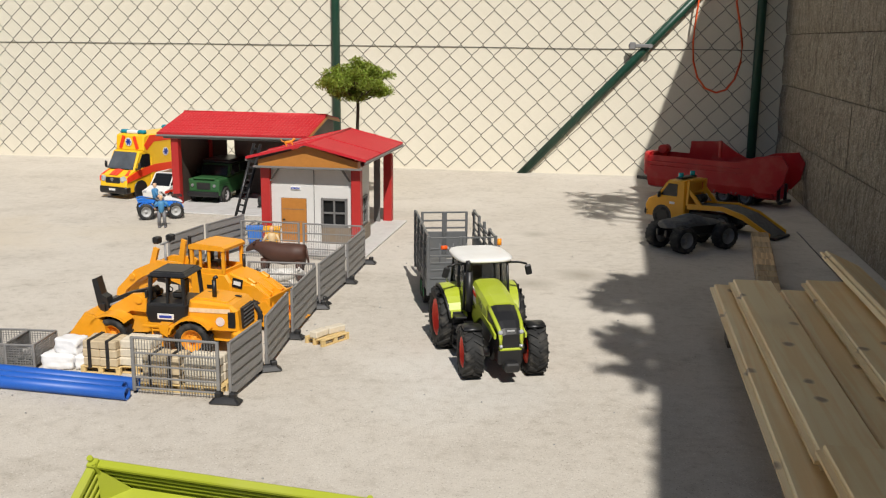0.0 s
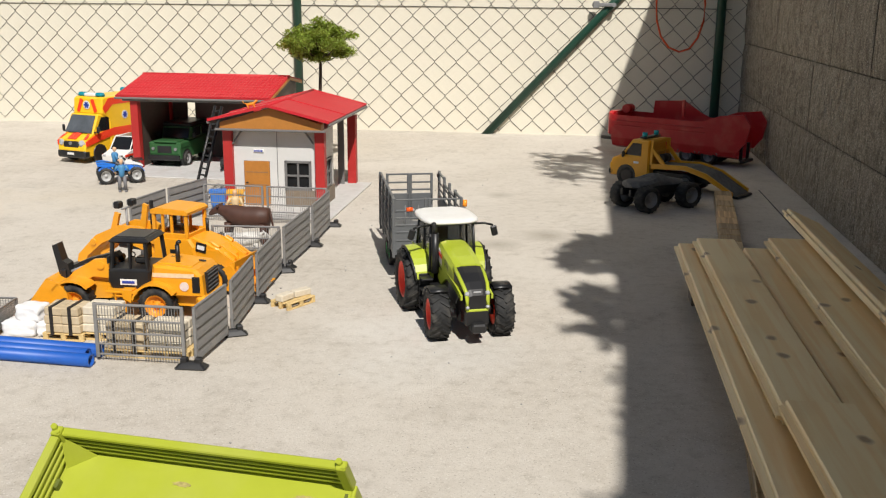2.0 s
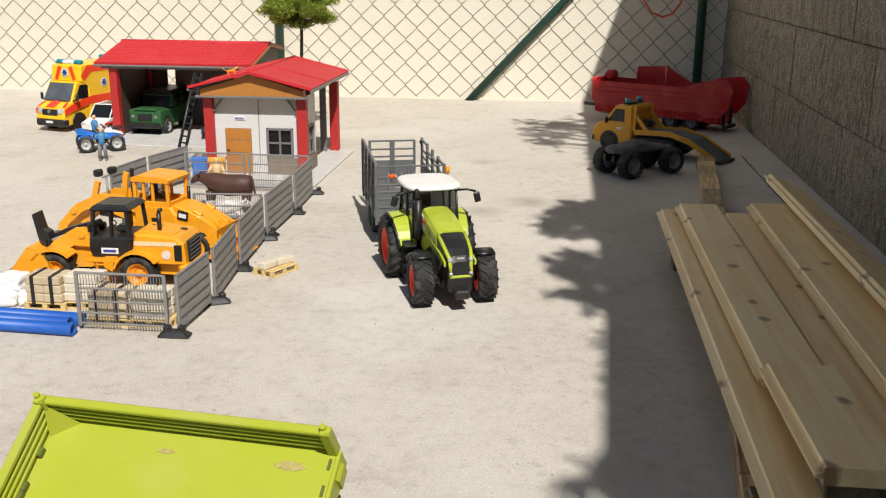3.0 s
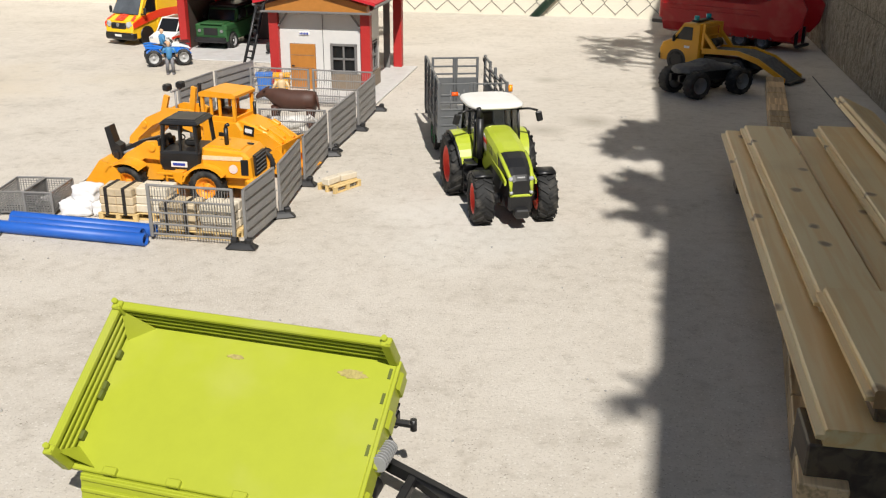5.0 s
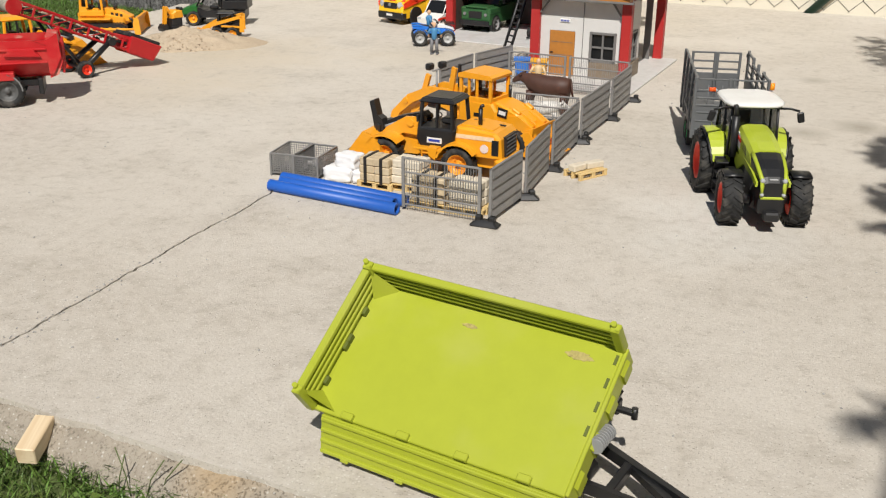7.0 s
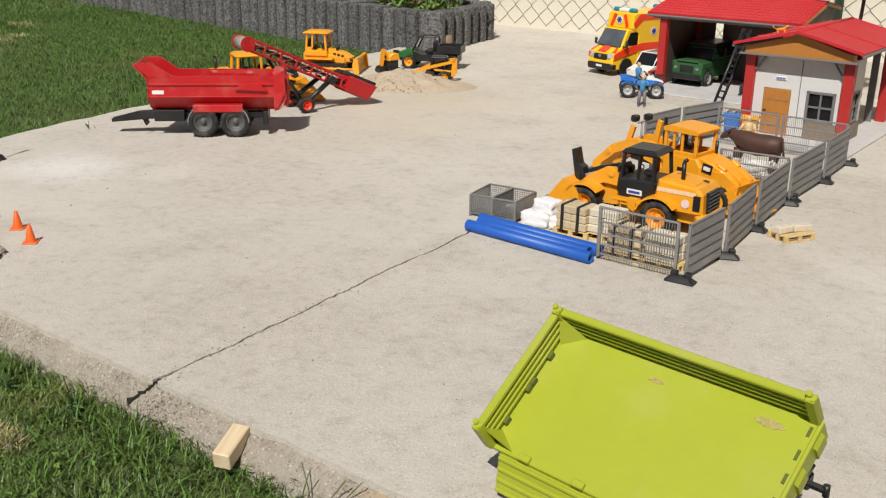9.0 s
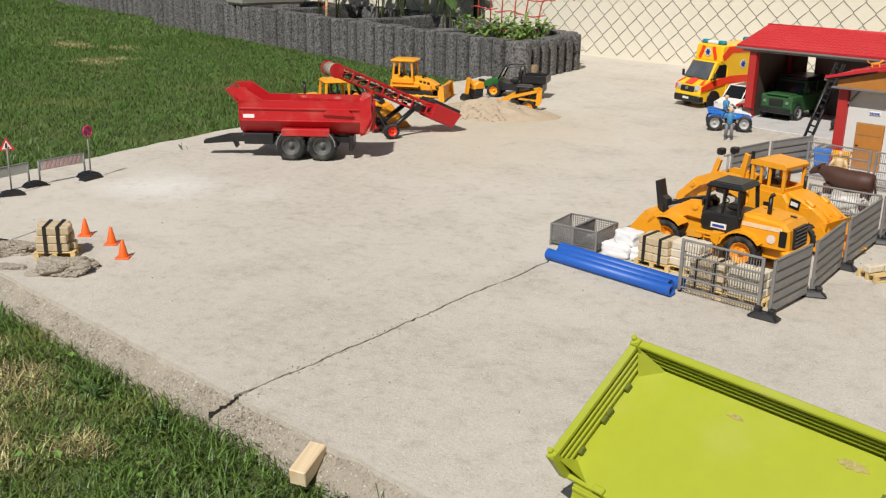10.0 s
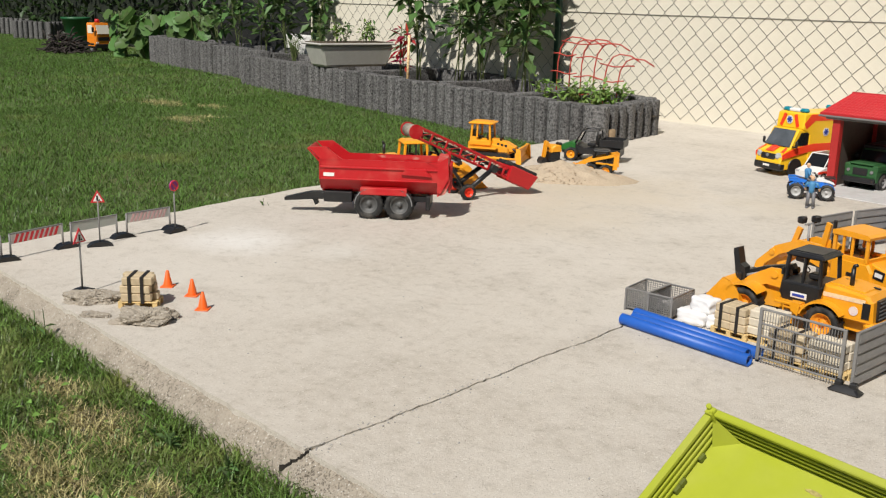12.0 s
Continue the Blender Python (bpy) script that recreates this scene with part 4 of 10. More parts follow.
def tyre_mesh(r, w, lugs, bar):
    key = (round(r, 4), round(w, 4), lugs, bar)
    if key in WHEELS:
        return WHEELS[key]
    m = Mesh()
    prof = [(r * 0.60, -w * 0.42), (r * 0.72, -w * 0.5), (r * 0.90, -w * 0.5), (r * 0.965, -w * 0.40), (r * 0.975, 0), (r * 0.965, w * 0.40), (r * 0.90, w * 0.5), (r * 0.72, w * 0.5), (r * 0.60, w * 0.42), (r * 0.55, w * 0.2), (r * 0.55, -w * 0.2), (r * 0.60, -w * 0.42)]
    m.lathe(prof, 36)
    for i in range(lugs):
        for s in (-1, 1):
            a = 2 * math.pi * (i + (0.25 if s > 0 else -0.25)) / lugs
            rot = Matrix.Rotation(a, 4, "Z")
            if bar == "tractor":
                m.box((0, 0, 0), (r * 0.075, r * 0.085, w * 0.52), 0.0, m=rot @ Matrix.Translation((r * 0.985, 0, s * w * 0.235)) @ Matrix.Rotation(s * 0.62, 4, "X"))
                m.box((0, 0, 0), (r * 0.12, r * 0.075, w * 0.05), 0.0, m=rot @ Matrix.Rotation(s * 0.16 * s, 4, "Z") @ Matrix.Translation((r * 0.92, 0, s * w * 0.5)))
            else:
                m.box((0, 0, 0), (r * 0.06, r * 0.11, w * 0.36), 0.0, m=rot @ Matrix.Translation((r * 0.975, 0, s * w * 0.27)) @ Matrix.Rotation(s * 0.2, 4, "X"))
    WHEELS[key] = m.data("tyre", RUBBER)
    return WHEELS[key]


def rim_mesh(r, w, material, style):
    key = ("rim", round(r, 4), round(w, 4), material.name, style)
    if key in WHEELS:
        return WHEELS[key]
    m = Mesh()
    R = r * 0.61
    m.lathe([(0, w * 0.10), (R * 0.32, w * 0.10), (R * 0.40, w * 0.04), (R * 0.80, w * 0.18), (R * 0.90, w * 0.36), (R, w * 0.43), (R * 1.02, w * 0.40), (R, w * 0.1), (R, -w * 0.4), (0, -w * 0.4)], 28)
    m.lathe([(0, w * 0.30), (R * 0.20, w * 0.30), (R * 0.24, w * 0.26), (R * 0.24, w * 0.05)], 14)
    n = 8 if style == "bolt" else 6
    for i in range(n):
        a = 2 * math.pi * i / n
        m.cyl((R * 0.52 * math.cos(a), R * 0.52 * math.sin(a), w * 0.05), (R * 0.52 * math.cos(a), R * 0.52 * math.sin(a), w * 0.15), R * 0.07, n=7)
    WHEELS[key] = m.data("rim", material)
    return WHEELS[key]


def wheel(th, x, y, r, w, rim, lugs=22, bar="block", z=None, steer=0.0, style="bolt"):
    """Wheel with its axle along y; the rim's face looks away from the middle of the vehicle."""
    s = 1 if y > 0 else -1
    m = pose(x, y, r if z is None else z, 0, 0, steer) @ pose(0, 0, 0, -90 * s, 0, 0)
    t = part("wheel", tyre_mesh(r, w, lugs, bar), None, th, m=m)
    rm = part("rim", rim_mesh(r, w, rim, style), None, t)
    return t


def hull(mesh, prof, y0, y1, bevel=0.0, tuck=1.0):
    """Side profile (x, z) pulled across from y0 to y1, with the outer edges drawn in by bevel."""
    if bevel <= 0:
        return mesh.prism(prof, y0, y1, "y")
    cx = sum(p[0] for p in prof) / len(prof)
    cz = sum(p[1] for p in prof) / len(prof)

    def shrink(k):
        out = []
        for px, pz in prof:
            dx, dz = px - cx, pz - cz
            L = math.hypot(dx, dz) or 1
            out.append((px - dx / L * k, pz - dz / L * k))
        return out
    rings = []
    for y, k in ((y0, bevel), (y0 + bevel, 0), (y1 - bevel, 0), (y1, bevel)):
        rings.append([(px, y, pz) for px, pz in shrink(k)])
    return mesh.loft(rings)


def both(fn):
    for s in (-1, 1):
        fn(s)


# ---------------------------------------------------------------- tractor
LIME = mat("lime_green_paint", (0.38, 0.45, 0.03), 0.35, var=0.04, bump=0.02, stain=(0.45, 0.5, 0.1), stain_scale=18, stain_amount=0.35, coat=0.15)
STEP_GREY = mat("mid_grey_plastic", (0.28, 0.28, 0.28), 0.5, bump=0.03)


def tractor(m):
    th = thing("toy_tractor", m, "lime green toy tractor with a white cab roof", "tractor")
    RR, RF = 0.058, 0.045
    WB = 0.185
    for s in (-1, 1):
        wheel(th, 0, s * 0.062, RR, 0.044, RIM_RED, 17, "tractor")
        wheel(th, WB, s * 0.058, RF, 0.034, RIM_RED, 17, "tractor", steer=-3)
    part("chassis", hull(Mesh(), [(-0.045, 0.035), (0.20, 0.032), (0.215, 0.05), (0.215, 0.072), (0.10, 0.078), (-0.04, 0.085)], -0.024, 0.024, 0.004), BLACK, th)
    part("axle", Mesh().cyl((0, -0.06, RR), (0, 0.06, RR), 0.012, n=12), BLACK, th)
    part("axle", Mesh().cyl((WB, -0.055, RF), (WB, 0.055, RF), 0.009, n=12), BLACK, th)
    # lime hood, black nose cap framed by lime strips
    part("engine_block", hull(Mesh(), [(0.085, 0.060), (0.205, 0.058), (0.205, 0.100), (0.085, 0.115)], -0.024, 0.024, 0.004), BLACK, th)
    rings = []
    for x, w, z0, z1 in ((0.072, 0.027, 0.106, 0.148), (0.110, 0.029, 0.100, 0.144), (0.150, 0.0285, 0.096, 0.137), (0.180, 0.0275, 0.094, 0.129)):
        rings.append([(x, -w, z0), (x, -w * 1.02, z1 - 0.012), (x, -w * 0.86, z1 - 0.003), (x, -w * 0.5, z1), (x, w * 0.5, z1), (x, w * 0.86, z1 - 0.003), (x, w * 1.02, z1 - 0.012), (x, w, z0)])
    part("bonnet", Mesh().loft(rings), LIME, th)
    rings = []
    for x, w, z0, z1 in ((0.178, 0.0265, 0.064, 0.1275), (0.200, 0.0255, 0.060, 0.120), (0.222, 0.0235, 0.060, 0.110), (0.235, 0.021, 0.062, 0.100), (0.240, 0.018, 0.066, 0.090)):
        rings.append([(x, -w, z0), (x, -w * 1.02, z1 - 0.010), (x, -w * 0.84, z1 - 0.002), (x, -w * 0.5, z1), (x, w * 0.5, z1), (x, w * 0.84, z1 - 0.002), (x, w * 1.02, z1 - 0.010), (x, w, z0)])
    part("grille", Mesh().loft(rings), BLACK, th)
    part("maker_plate", Mesh().box((0.2375, 0, 0.0955), (0.002, 0.014, 0.003), 0.0004, rot=Euler((0, -0.5, 0)).to_matrix()), STEP_GREY, th)
    part("nose_lip", Mesh().box((0.238, 0, 0.0635), (0.008, 0.040, 0.005), 0.0015), LIME, th)
    for s in (-1, 1):
        part("nose_strip", Mesh().tube([(0.176, s * 0.024, 0.1235), (0.200, s * 0.0235, 0.116), (0.222, s * 0.022, 0.106), (0.2355, s * 0.0195, 0.096), (0.2405, s * 0.0185, 0.084), (0.2405, s * 0.0185, 0.066)], 0.0036, 8), LIME, th)
        part("side_stripe", Mesh().prism([(0.078, 0.078), (0.100, 0.072), (0.140, 0.094), (0.205, 0.088), (0.236, 0.082), (0.237, 0.090), (0.205, 0.098), (0.130, 0.107), (0.095, 0.098), (0.078, 0.100)], s * 0.0255, s * 0.0292, "y"), LIME, th)
        part("side_grille", Mesh().prism([(0.142, 0.066), (0.196, 0.064), (0.212, 0.084), (0.150, 0.091)], s * 0.0235, s * 0.0275, "y"), DARK_GREY, th, "dark mesh side grille")
        part("headlight", Mesh().lathe([(0, 0.004), (0.0030, 0.0035), (0.0042, 0.001), (0.0042, -0.004)], 12, m=pose(0.2385, s * 0.0185, 0.0935, 0, 65, 0)), CLEAR_LAMP, th)
        part("low_light", Mesh().lathe([(0, 0.003), (0.0028, 0.002), (0.0034, -0.003)], 12, m=pose(0.2425, s * 0.0180, 0.0700, 0, 90, 0)), CLEAR_LAMP, th)
        part("side_panel", Mesh().prism([(0.080, 0.112), (0.118, 0.107), (0.104, 0.132), (0.080, 0.137)], s * 0.0275, s * 0.0290, "y"), WHITE, th, "white decal panel")
        part("lettering", Mesh().box((0.096, s * 0.0292, 0.126), (0.024, 0.0012, 0.0055), rot=Euler((0, 0.12, 0)).to_matrix()), RIM_RED, th, "red plain lettering bar")
        for k in range(5):
            part("vent_slot", Mesh().box((0.122 + 0.006 * k, s * 0.0286, 0.122 - 0.0008 * k), (0.0022, 0.0014, 0.017), rot=Euler((0, -0.4, 0)).to_matrix()), BLACK, th)
        part("front_mudguard", Mesh().loft([[(WB + 0.050 * math.cos(a), s * 0.041, RF + 0.050 * math.sin(a)), (WB + 0.050 * math.cos(a), s * 0.074, RF + 0.050 * math.sin(a)), (WB + 0.047 * math.cos(a), s * 0.074, RF + 0.047 * math.sin(a)), (WB + 0.047 * math.cos(a), s * 0.041, RF + 0.047 * math.sin(a))] for a in [1.15 + 0.15 * k for k in range(11)]], True), BLACK, th)
        # rear mudguard
        rings = []
        for k in range(12):
            a = 0.25 + k * (2.55 - 0.25) / 11
            ro, ri = 0.068, 0.064
            w = 0.030 + 0.012 * math.sin(a)
            rings.append([(ro * math.cos(a), s * 0.034, RR + ro * math.sin(a)), (ro * math.cos(a), s * (0.034 + w), RR + (ro - 0.003) * math.sin(a)), (ri * math.cos(a), s * (0.034 + w), RR + ri * math.sin(a)), (ri * math.cos(a), s * 0.034, RR + ri * math.sin(a))])
        part("mudguard", Mesh().loft(rings, False), LIME, th)
        part("mudguard_lip", Mesh().tube([(0.066 * math.cos(a), s * (0.063 + 0.012 * math.sin(a)), RR + 0.063 * math.sin(a)) for a in [0.2 + k * 0.22 for k in range(12)]], 0.0028, 6), BLACK, th)
        part("tail_light", Mesh().box((-0.060, s * 0.060, RR + 0.028), (0.006, 0.012, 0.012), 0.002), BLACK, th)
        # steps
        for k in range(4):
            part("step", Mesh().box((0.078, s * 0.052, 0.022 + k * 0.019), (0.026, 0.022, 0.004), 0.001), BLACK, th)
        part("step_side", Mesh().box((0.064, s * 0.052, 0.052), (0.004, 0.020, 0.065), 0.001), BLACK, th)
        part("tank", Mesh().box((0.10, s * 0.036, 0.052), (0.045, 0.022, 0.038), 0.005), BLACK, th)
        # cab glass and pillars
        for x0, x1 in ((0.072, 0.066), (0.022, 0.020), (-0.030, -0.026)):
            part("cab_pillar", Mesh().cyl((x0, s * 0.044, 0.090 if x0 > 0 else 0.118), (x1, s * 0.040, 0.182), 0.0026, n=8), BLACK, th)
        part("cab_window", Mesh().prism([(0.070, 0.088), (0.064, 0.181), (-0.026, 0.181), (-0.030, 0.120), (0.010, 0.112), (0.040, 0.088)], s * 0.0405, s * 0.0415, "y"), GLASS, th)
        part("side_badge", Mesh().cyl((0.030, s * 0.0418, 0.101), (0.030, s * 0.0432, 0.101), 0.008, n=18), WHITE, th, "round white and red sticker")
        mr = part("mirror_arm", Mesh().tube([(0.066, s * 0.042, 0.176), (0.074, s * 0.060, 0.178), (0.076, s * 0.076, 0.174)], 0.0022, 6), BLACK, th)
        part("mirror", Mesh().box((0.076, s * 0.079, 0.163), (0.006, 0.012, 0.020), 0.002, rot=Euler((s * 0.25, 0.1, 0)).to_matrix()), BLACK, mr)
        bc = part("beacon", Mesh().cyl((-0.036, s * 0.053, 0.187), (-0.036 - 0.002, s * 0.054, 0.200), 0.0046, 0.0040, 12) if s > 0 else Mesh().cyl((-0.036, -0.052, 0.186), (-0.036, -0.064, 0.186), 0.0044, 0.0040, 12), AMBER_LAMP if s > 0 else RED_LAMP, th, "orange warning beacon")
        part("beacon_foot", Mesh().cyl((-0.036, s * 0.048, 0.181), (-0.036, s * 0.053, 0.187), 0.0030, n=8), STEP_GREY, bc)
    part("windscreen", Mesh().box((0.068, 0, 0.144), (0.0012, 0.080, 0.074), rot=Euler((0, -0.06, 0)).to_matrix()), GLASS, th)
    part("rear_window", Mesh().box((-0.0285, 0, 0.150), (0.0012, 0.078, 0.060), rot=Euler((0, 0.05, 0)).to_matrix()), GLASS, th)
    rings = []
    for z, k in ((0.1800, 0.99), (0.1805, 1.05), (0.1835, 1.07), (0.1860, 1.04), (0.1880, 0.95), (0.1895, 0.75), (0.1902, 0.40)):
        ring = []
        for i in range(24):
            a = 2 * math.pi * i / 24
            c, q = math.cos(a), math.sin(a)
            p = 1 / (abs(c) ** 4 + abs(q) ** 4) ** 0.25
            ring.append((0.020 + 0.062 * k * c * p, 0.051 * k * q * p, z + 0.002 * c * (z > 0.2)))
        rings.append(ring)
    part("cab_roof", Mesh().loft(rings, True), WHITE, th, "scuffed white cab roof")
    part("roof_frame", Mesh().box((0.020, 0, 0.179), (0.108, 0.088, 0.005), 0.002), BLACK, th)
    part("cab_floor", Mesh().box((0.020, 0, 0.092), (0.10, 0.080, 0.012), 0.002), BLACK, th)
    part("seat", Mesh().box((-0.002, 0, 0.112), (0.030, 0.030, 0.012), 0.004).box((-0.017, 0, 0.134), (0.008, 0.028, 0.040), 0.003), STEP_GREY, th, "grey driver's seat")
    part("steering_wheel", Mesh().cyl((0.048, 0, 0.095), (0.040, 0, 0.130), 0.002, n=6).tube([(0.040 + 0.010 * 0.4 * math.cos(a), 0.012 * math.sin(a), 0.131 + 0.010 * 0.3 * math.cos(a)) for a in [k * math.pi / 6 for k in range(12)]], 0.0014, 6, True), BLACK, th)
    ex = part("exhaust", Mesh().cyl((0.082, -0.036, 0.090), (0.082, -0.036, 0.165), 0.007, n=12), BLACK, th)
    part("exhaust_pipe", Mesh().tube([(0.082, -0.036, 0.164), (0.082, -0.037, 0.176), (0.086, -0.040, 0.184)], 0.0045, 10), BLACK, ex)
    part("rear_cowl", Mesh().prism([(-0.052, 0.100), (-0.052, 0.122), (-0.020, 0.092), (0.020, 0.092), (0.052, 0.122), (0.052, 0.100), (0.030, 0.080), (-0.030, 0.080)], -0.042, -0.032, "x"), LIME, th)
    for s in (-1, 1):
        part("lift_arm", Mesh().cyl((-0.038, s * 0.018, 0.085), (-0.056, s * 0.020, 0.045), 0.005, n=8), BLACK, th)
    part("hitch", Mesh().box((-0.052, 0, 0.040), (0.030, 0.016, 0.012), 0.002).box((-0.050, 0.022, 0.060), (0.010, 0.006, 0.050), 0.001).box((-0.050, -0.022, 0.060), (0.010, 0.006, 0.050), 0.001), BLACK, th)
    part("front_linkage", Mesh().box((0.226, 0, 0.050), (0.030, 0.044, 0.030), 0.004).box((0.244, 0, 0.034), (0.024, 0.026, 0.016), 0.003), BLACK, th)
    return th


CLEAR_LAMP = mat("lamp_lens", (0.40, 0.41, 0.42), 0.15, bump=0)
RED_LAMP = mat("red_orange_lens", (0.80, 0.10, 0.012), 0.25, bump=0)
AMBER_LAMP = mat("amber_lens", (0.85, 0.28, 0.01), 0.25, bump=0)
GLASS = mat("tinted_clear_plastic", (0.50, 0.51, 0.50), 0.04, var=0.02, bump=0, trans=1.0, spec=0.3)
tractor(at(0.060, 1.930, -76))


# ---------------------------------------------------------------- livestock trailer
def cattle_trailer(m):
    th = thing("livestock_trailer", m, "dark grey slatted toy livestock trailer with green wheels", "trailer")
    L, W, Z0, Z1 = 0.332, 0.140, 0.050, 0.178
    part("floor_pan", Mesh().box((0, 0, Z0 + 0.003), (L, W, 0.006), 0.001), DARK_GREY, th)
    part("chassis", Mesh().box((0, 0.03, Z0 - 0.006), (L, 0.010, 0.012), 0.001).box((0, -0.03, Z0 - 0.006), (L, 0.010, 0.012), 0.001), BLACK, th)
    posts = (-L / 2 + 0.004, -0.078, 0.002, 0.082, L / 2 - 0.004)
    for s in (-1, 1):
        y = s * W / 2
        m = Mesh()
        # lower solid boards, cut out over the wheels
        m.box((0, y, 0.106), (L, 0.003, 0.030))
        m.box((-0.108, y, 0.072), (0.108, 0.003, 0.040)).box((0.132, y, 0.072), (0.06, 0.003, 0.040))
        m.prism([(-0.055, 0.052), (-0.055, 0.092), (0.103, 0.092), (0.103, 0.052), (0.097, 0.052), (0.080, 0.080), (-0.030, 0.080), (-0.048, 0.052)], y - 0.0015, y + 0.0015, "y")
        part("side_board", m, DARK_GREY, th)
        for px in posts:
            part("post", Mesh().box((px, y + s * 0.0018, (Z0 + Z1) / 2 + (0.018 if px == 0.002 else 0)), (0.009, 0.006, Z1 - Z0 - (0.036 if px == 0.002 else 0)), 0.001), DARK_GREY, th)
        for z in (0.076, 0.100, 0.121):
            for a, b in zip(posts, posts[1:]):
                if z < 0.08 and a > -0.09 and b < 0.09:
                    continue
                part("rib", Mesh().box(((a + b) / 2, y + s * 0.002, z), (b - a - 0.010, 0.003, 0.0022)), DARK_GREY, th)
        for a, b in zip(posts, posts[1:]):
            for z in (0.136, 0.152):
                part("rail", Mesh().box(((a + b) / 2, y, z), (b - a - 0.006, 0.003, 0.004), 0.0008), DARK_GREY, th)
            part("top_rail", Mesh().box(((a + b) / 2, y, Z1 - 0.003 if s < 0 or abs(a + b) > 0.16 else Z1 - 0.016), (b - a - 0.004, 0.005, 0.005), 0.001), DARK_GREY, th)
        part("wheel_arch", Mesh().prism([(-0.066, 0.046), (-0.050, 0.078), (0.060, 0.078), (0.078, 0.046), (0.083, 0.046), (0.064, 0.084), (-0.054, 0.084), (-0.071, 0.046)], y - 0.002, y + s * 0.004, "y"), DARK_GREY, th)
        part("wheel_box", Mesh().box((0.010, s * (W / 2 - 0.030), 0.070), (0.158, 0.058, 0.034), 0.003), DARK_GREY, th)
        for px in (0.032, -0.024):
            wheel(th, px, s * 0.058, 0.0262, 0.025, RIM_GREEN, 20)
    # front wall
    f = Mesh().box((L / 2, 0, 0.086), (0.003, W, 0.070))
    part("front_board", f, DARK_GREY, th)
    for y in (-0.004, 0.004):
        part("post", Mesh().box((L / 2 + 0.001, y, (Z0 + Z1) / 2), (0.005, 0.007, Z1 - Z0), 0.001), DARK_GREY, th)
    for z in (0.070, 0.088, 0.106, 0.121, 0.136, 0.152, Z1 - 0.003):
        part("rail", Mesh().box((L / 2 + 0.001, 0, z), (0.004, W - 0.006, 0.0032), 0.0006), DARK_GREY, th)
    # two rear doors
    for s in (-1, 1):
        d = part("rear_door", Mesh().box((-L / 2 - 0.003, s * 0.029, 0.090), (0.004, 0.055, 0.066), 0.0008), DARK_GREY, th)
        for yy in (0.003, 0.054):
            part("door_stile", Mesh().box((-L / 2 - 0.004, s * yy, 0.113), (0.006, 0.006, 0.118), 0.001), DARK_GREY, d)
        for z in (0.062, 0.090, 0.118, 0.132, 0.150, 0.170):
            part("door_rail", Mesh().box((-L / 2 - 0.004, s * 0.029, z), (0.005, 0.048, 0.004), 0.0006), DARK_GREY, d)
        part("tail_lamp", Mesh().box((-L / 2 - 0.010, s * 0.042, 0.043), (0.005, 0.026, 0.009), 0.001), TAIL, th, "orange and white tail lamp cluster")
    part("bumper", Mesh().box((-L / 2 - 0.004, 0, 0.043), (0.010, W + 0.006, 0.014), 0.001), DARK_GREY, th)
    part("latch", Mesh().box((-L / 2 - 0.0085, -0.014, 0.100), (0.005, 0.026, 0.010), 0.001).box((-L / 2 - 0.010, -0.010, 0.100), (0.006, 0.008, 0.014), 0.001), RIM_GREEN, th, "green door latch")
    for s in (-1, 1):
        for z in (0.062, 0.165):
            part("hinge", Mesh().box((-L / 2 - 0.005, s * (W / 2 + 0.001), z), (0.010, 0.007, 0.009), 0.001), DARK_GREY, th)
    # inside partition
    for z in (0.100, 0.116):
        part("partition_rail", Mesh().cyl((0.010, -W / 2, z), (0.010, W / 2, z), 0.0016, n=6), DARK_GREY, th)
    for y in (-0.03, 0.0, 0.03):
        part("partition_bar", Mesh().cyl((0.010, y, 0.056), (0.010, y, 0.130), 0.0016, n=6), DARK_GREY, th)
    db = part("drawbar", Mesh().prism([(L / 2 - 0.02, -0.030), (L / 2 + 0.012, -0.030), (L / 2 + 0.108, -0.010), (L / 2 + 0.108, 0.010), (L / 2 + 0.012, 0.030), (L / 2 - 0.02, 0.030)], 0.044, 0.062, "z"), RIM_GREEN, th, "bright green drawbar")
    part("hitch_eye", Mesh().cyl((L / 2 + 0.112, 0, 0.044), (L / 2 + 0.112, 0, 0.062), 0.010, n=14), RIM_GREEN, db)
    part("jack_stand", Mesh().box((L / 2 + 0.040, 0.030, 0.040), (0.010, 0.010, 0.050), 0.002), BLACK, db)
    return th


TAIL = mat("tail_lamp", (0.16, 0.05, 0.03), 0.3, stain=(0.32, 0.3, 0.27), stain_scale=90, stain_amount=0.9, bump=0)
cattle_trailer(at(0.006, 2.271, -82))

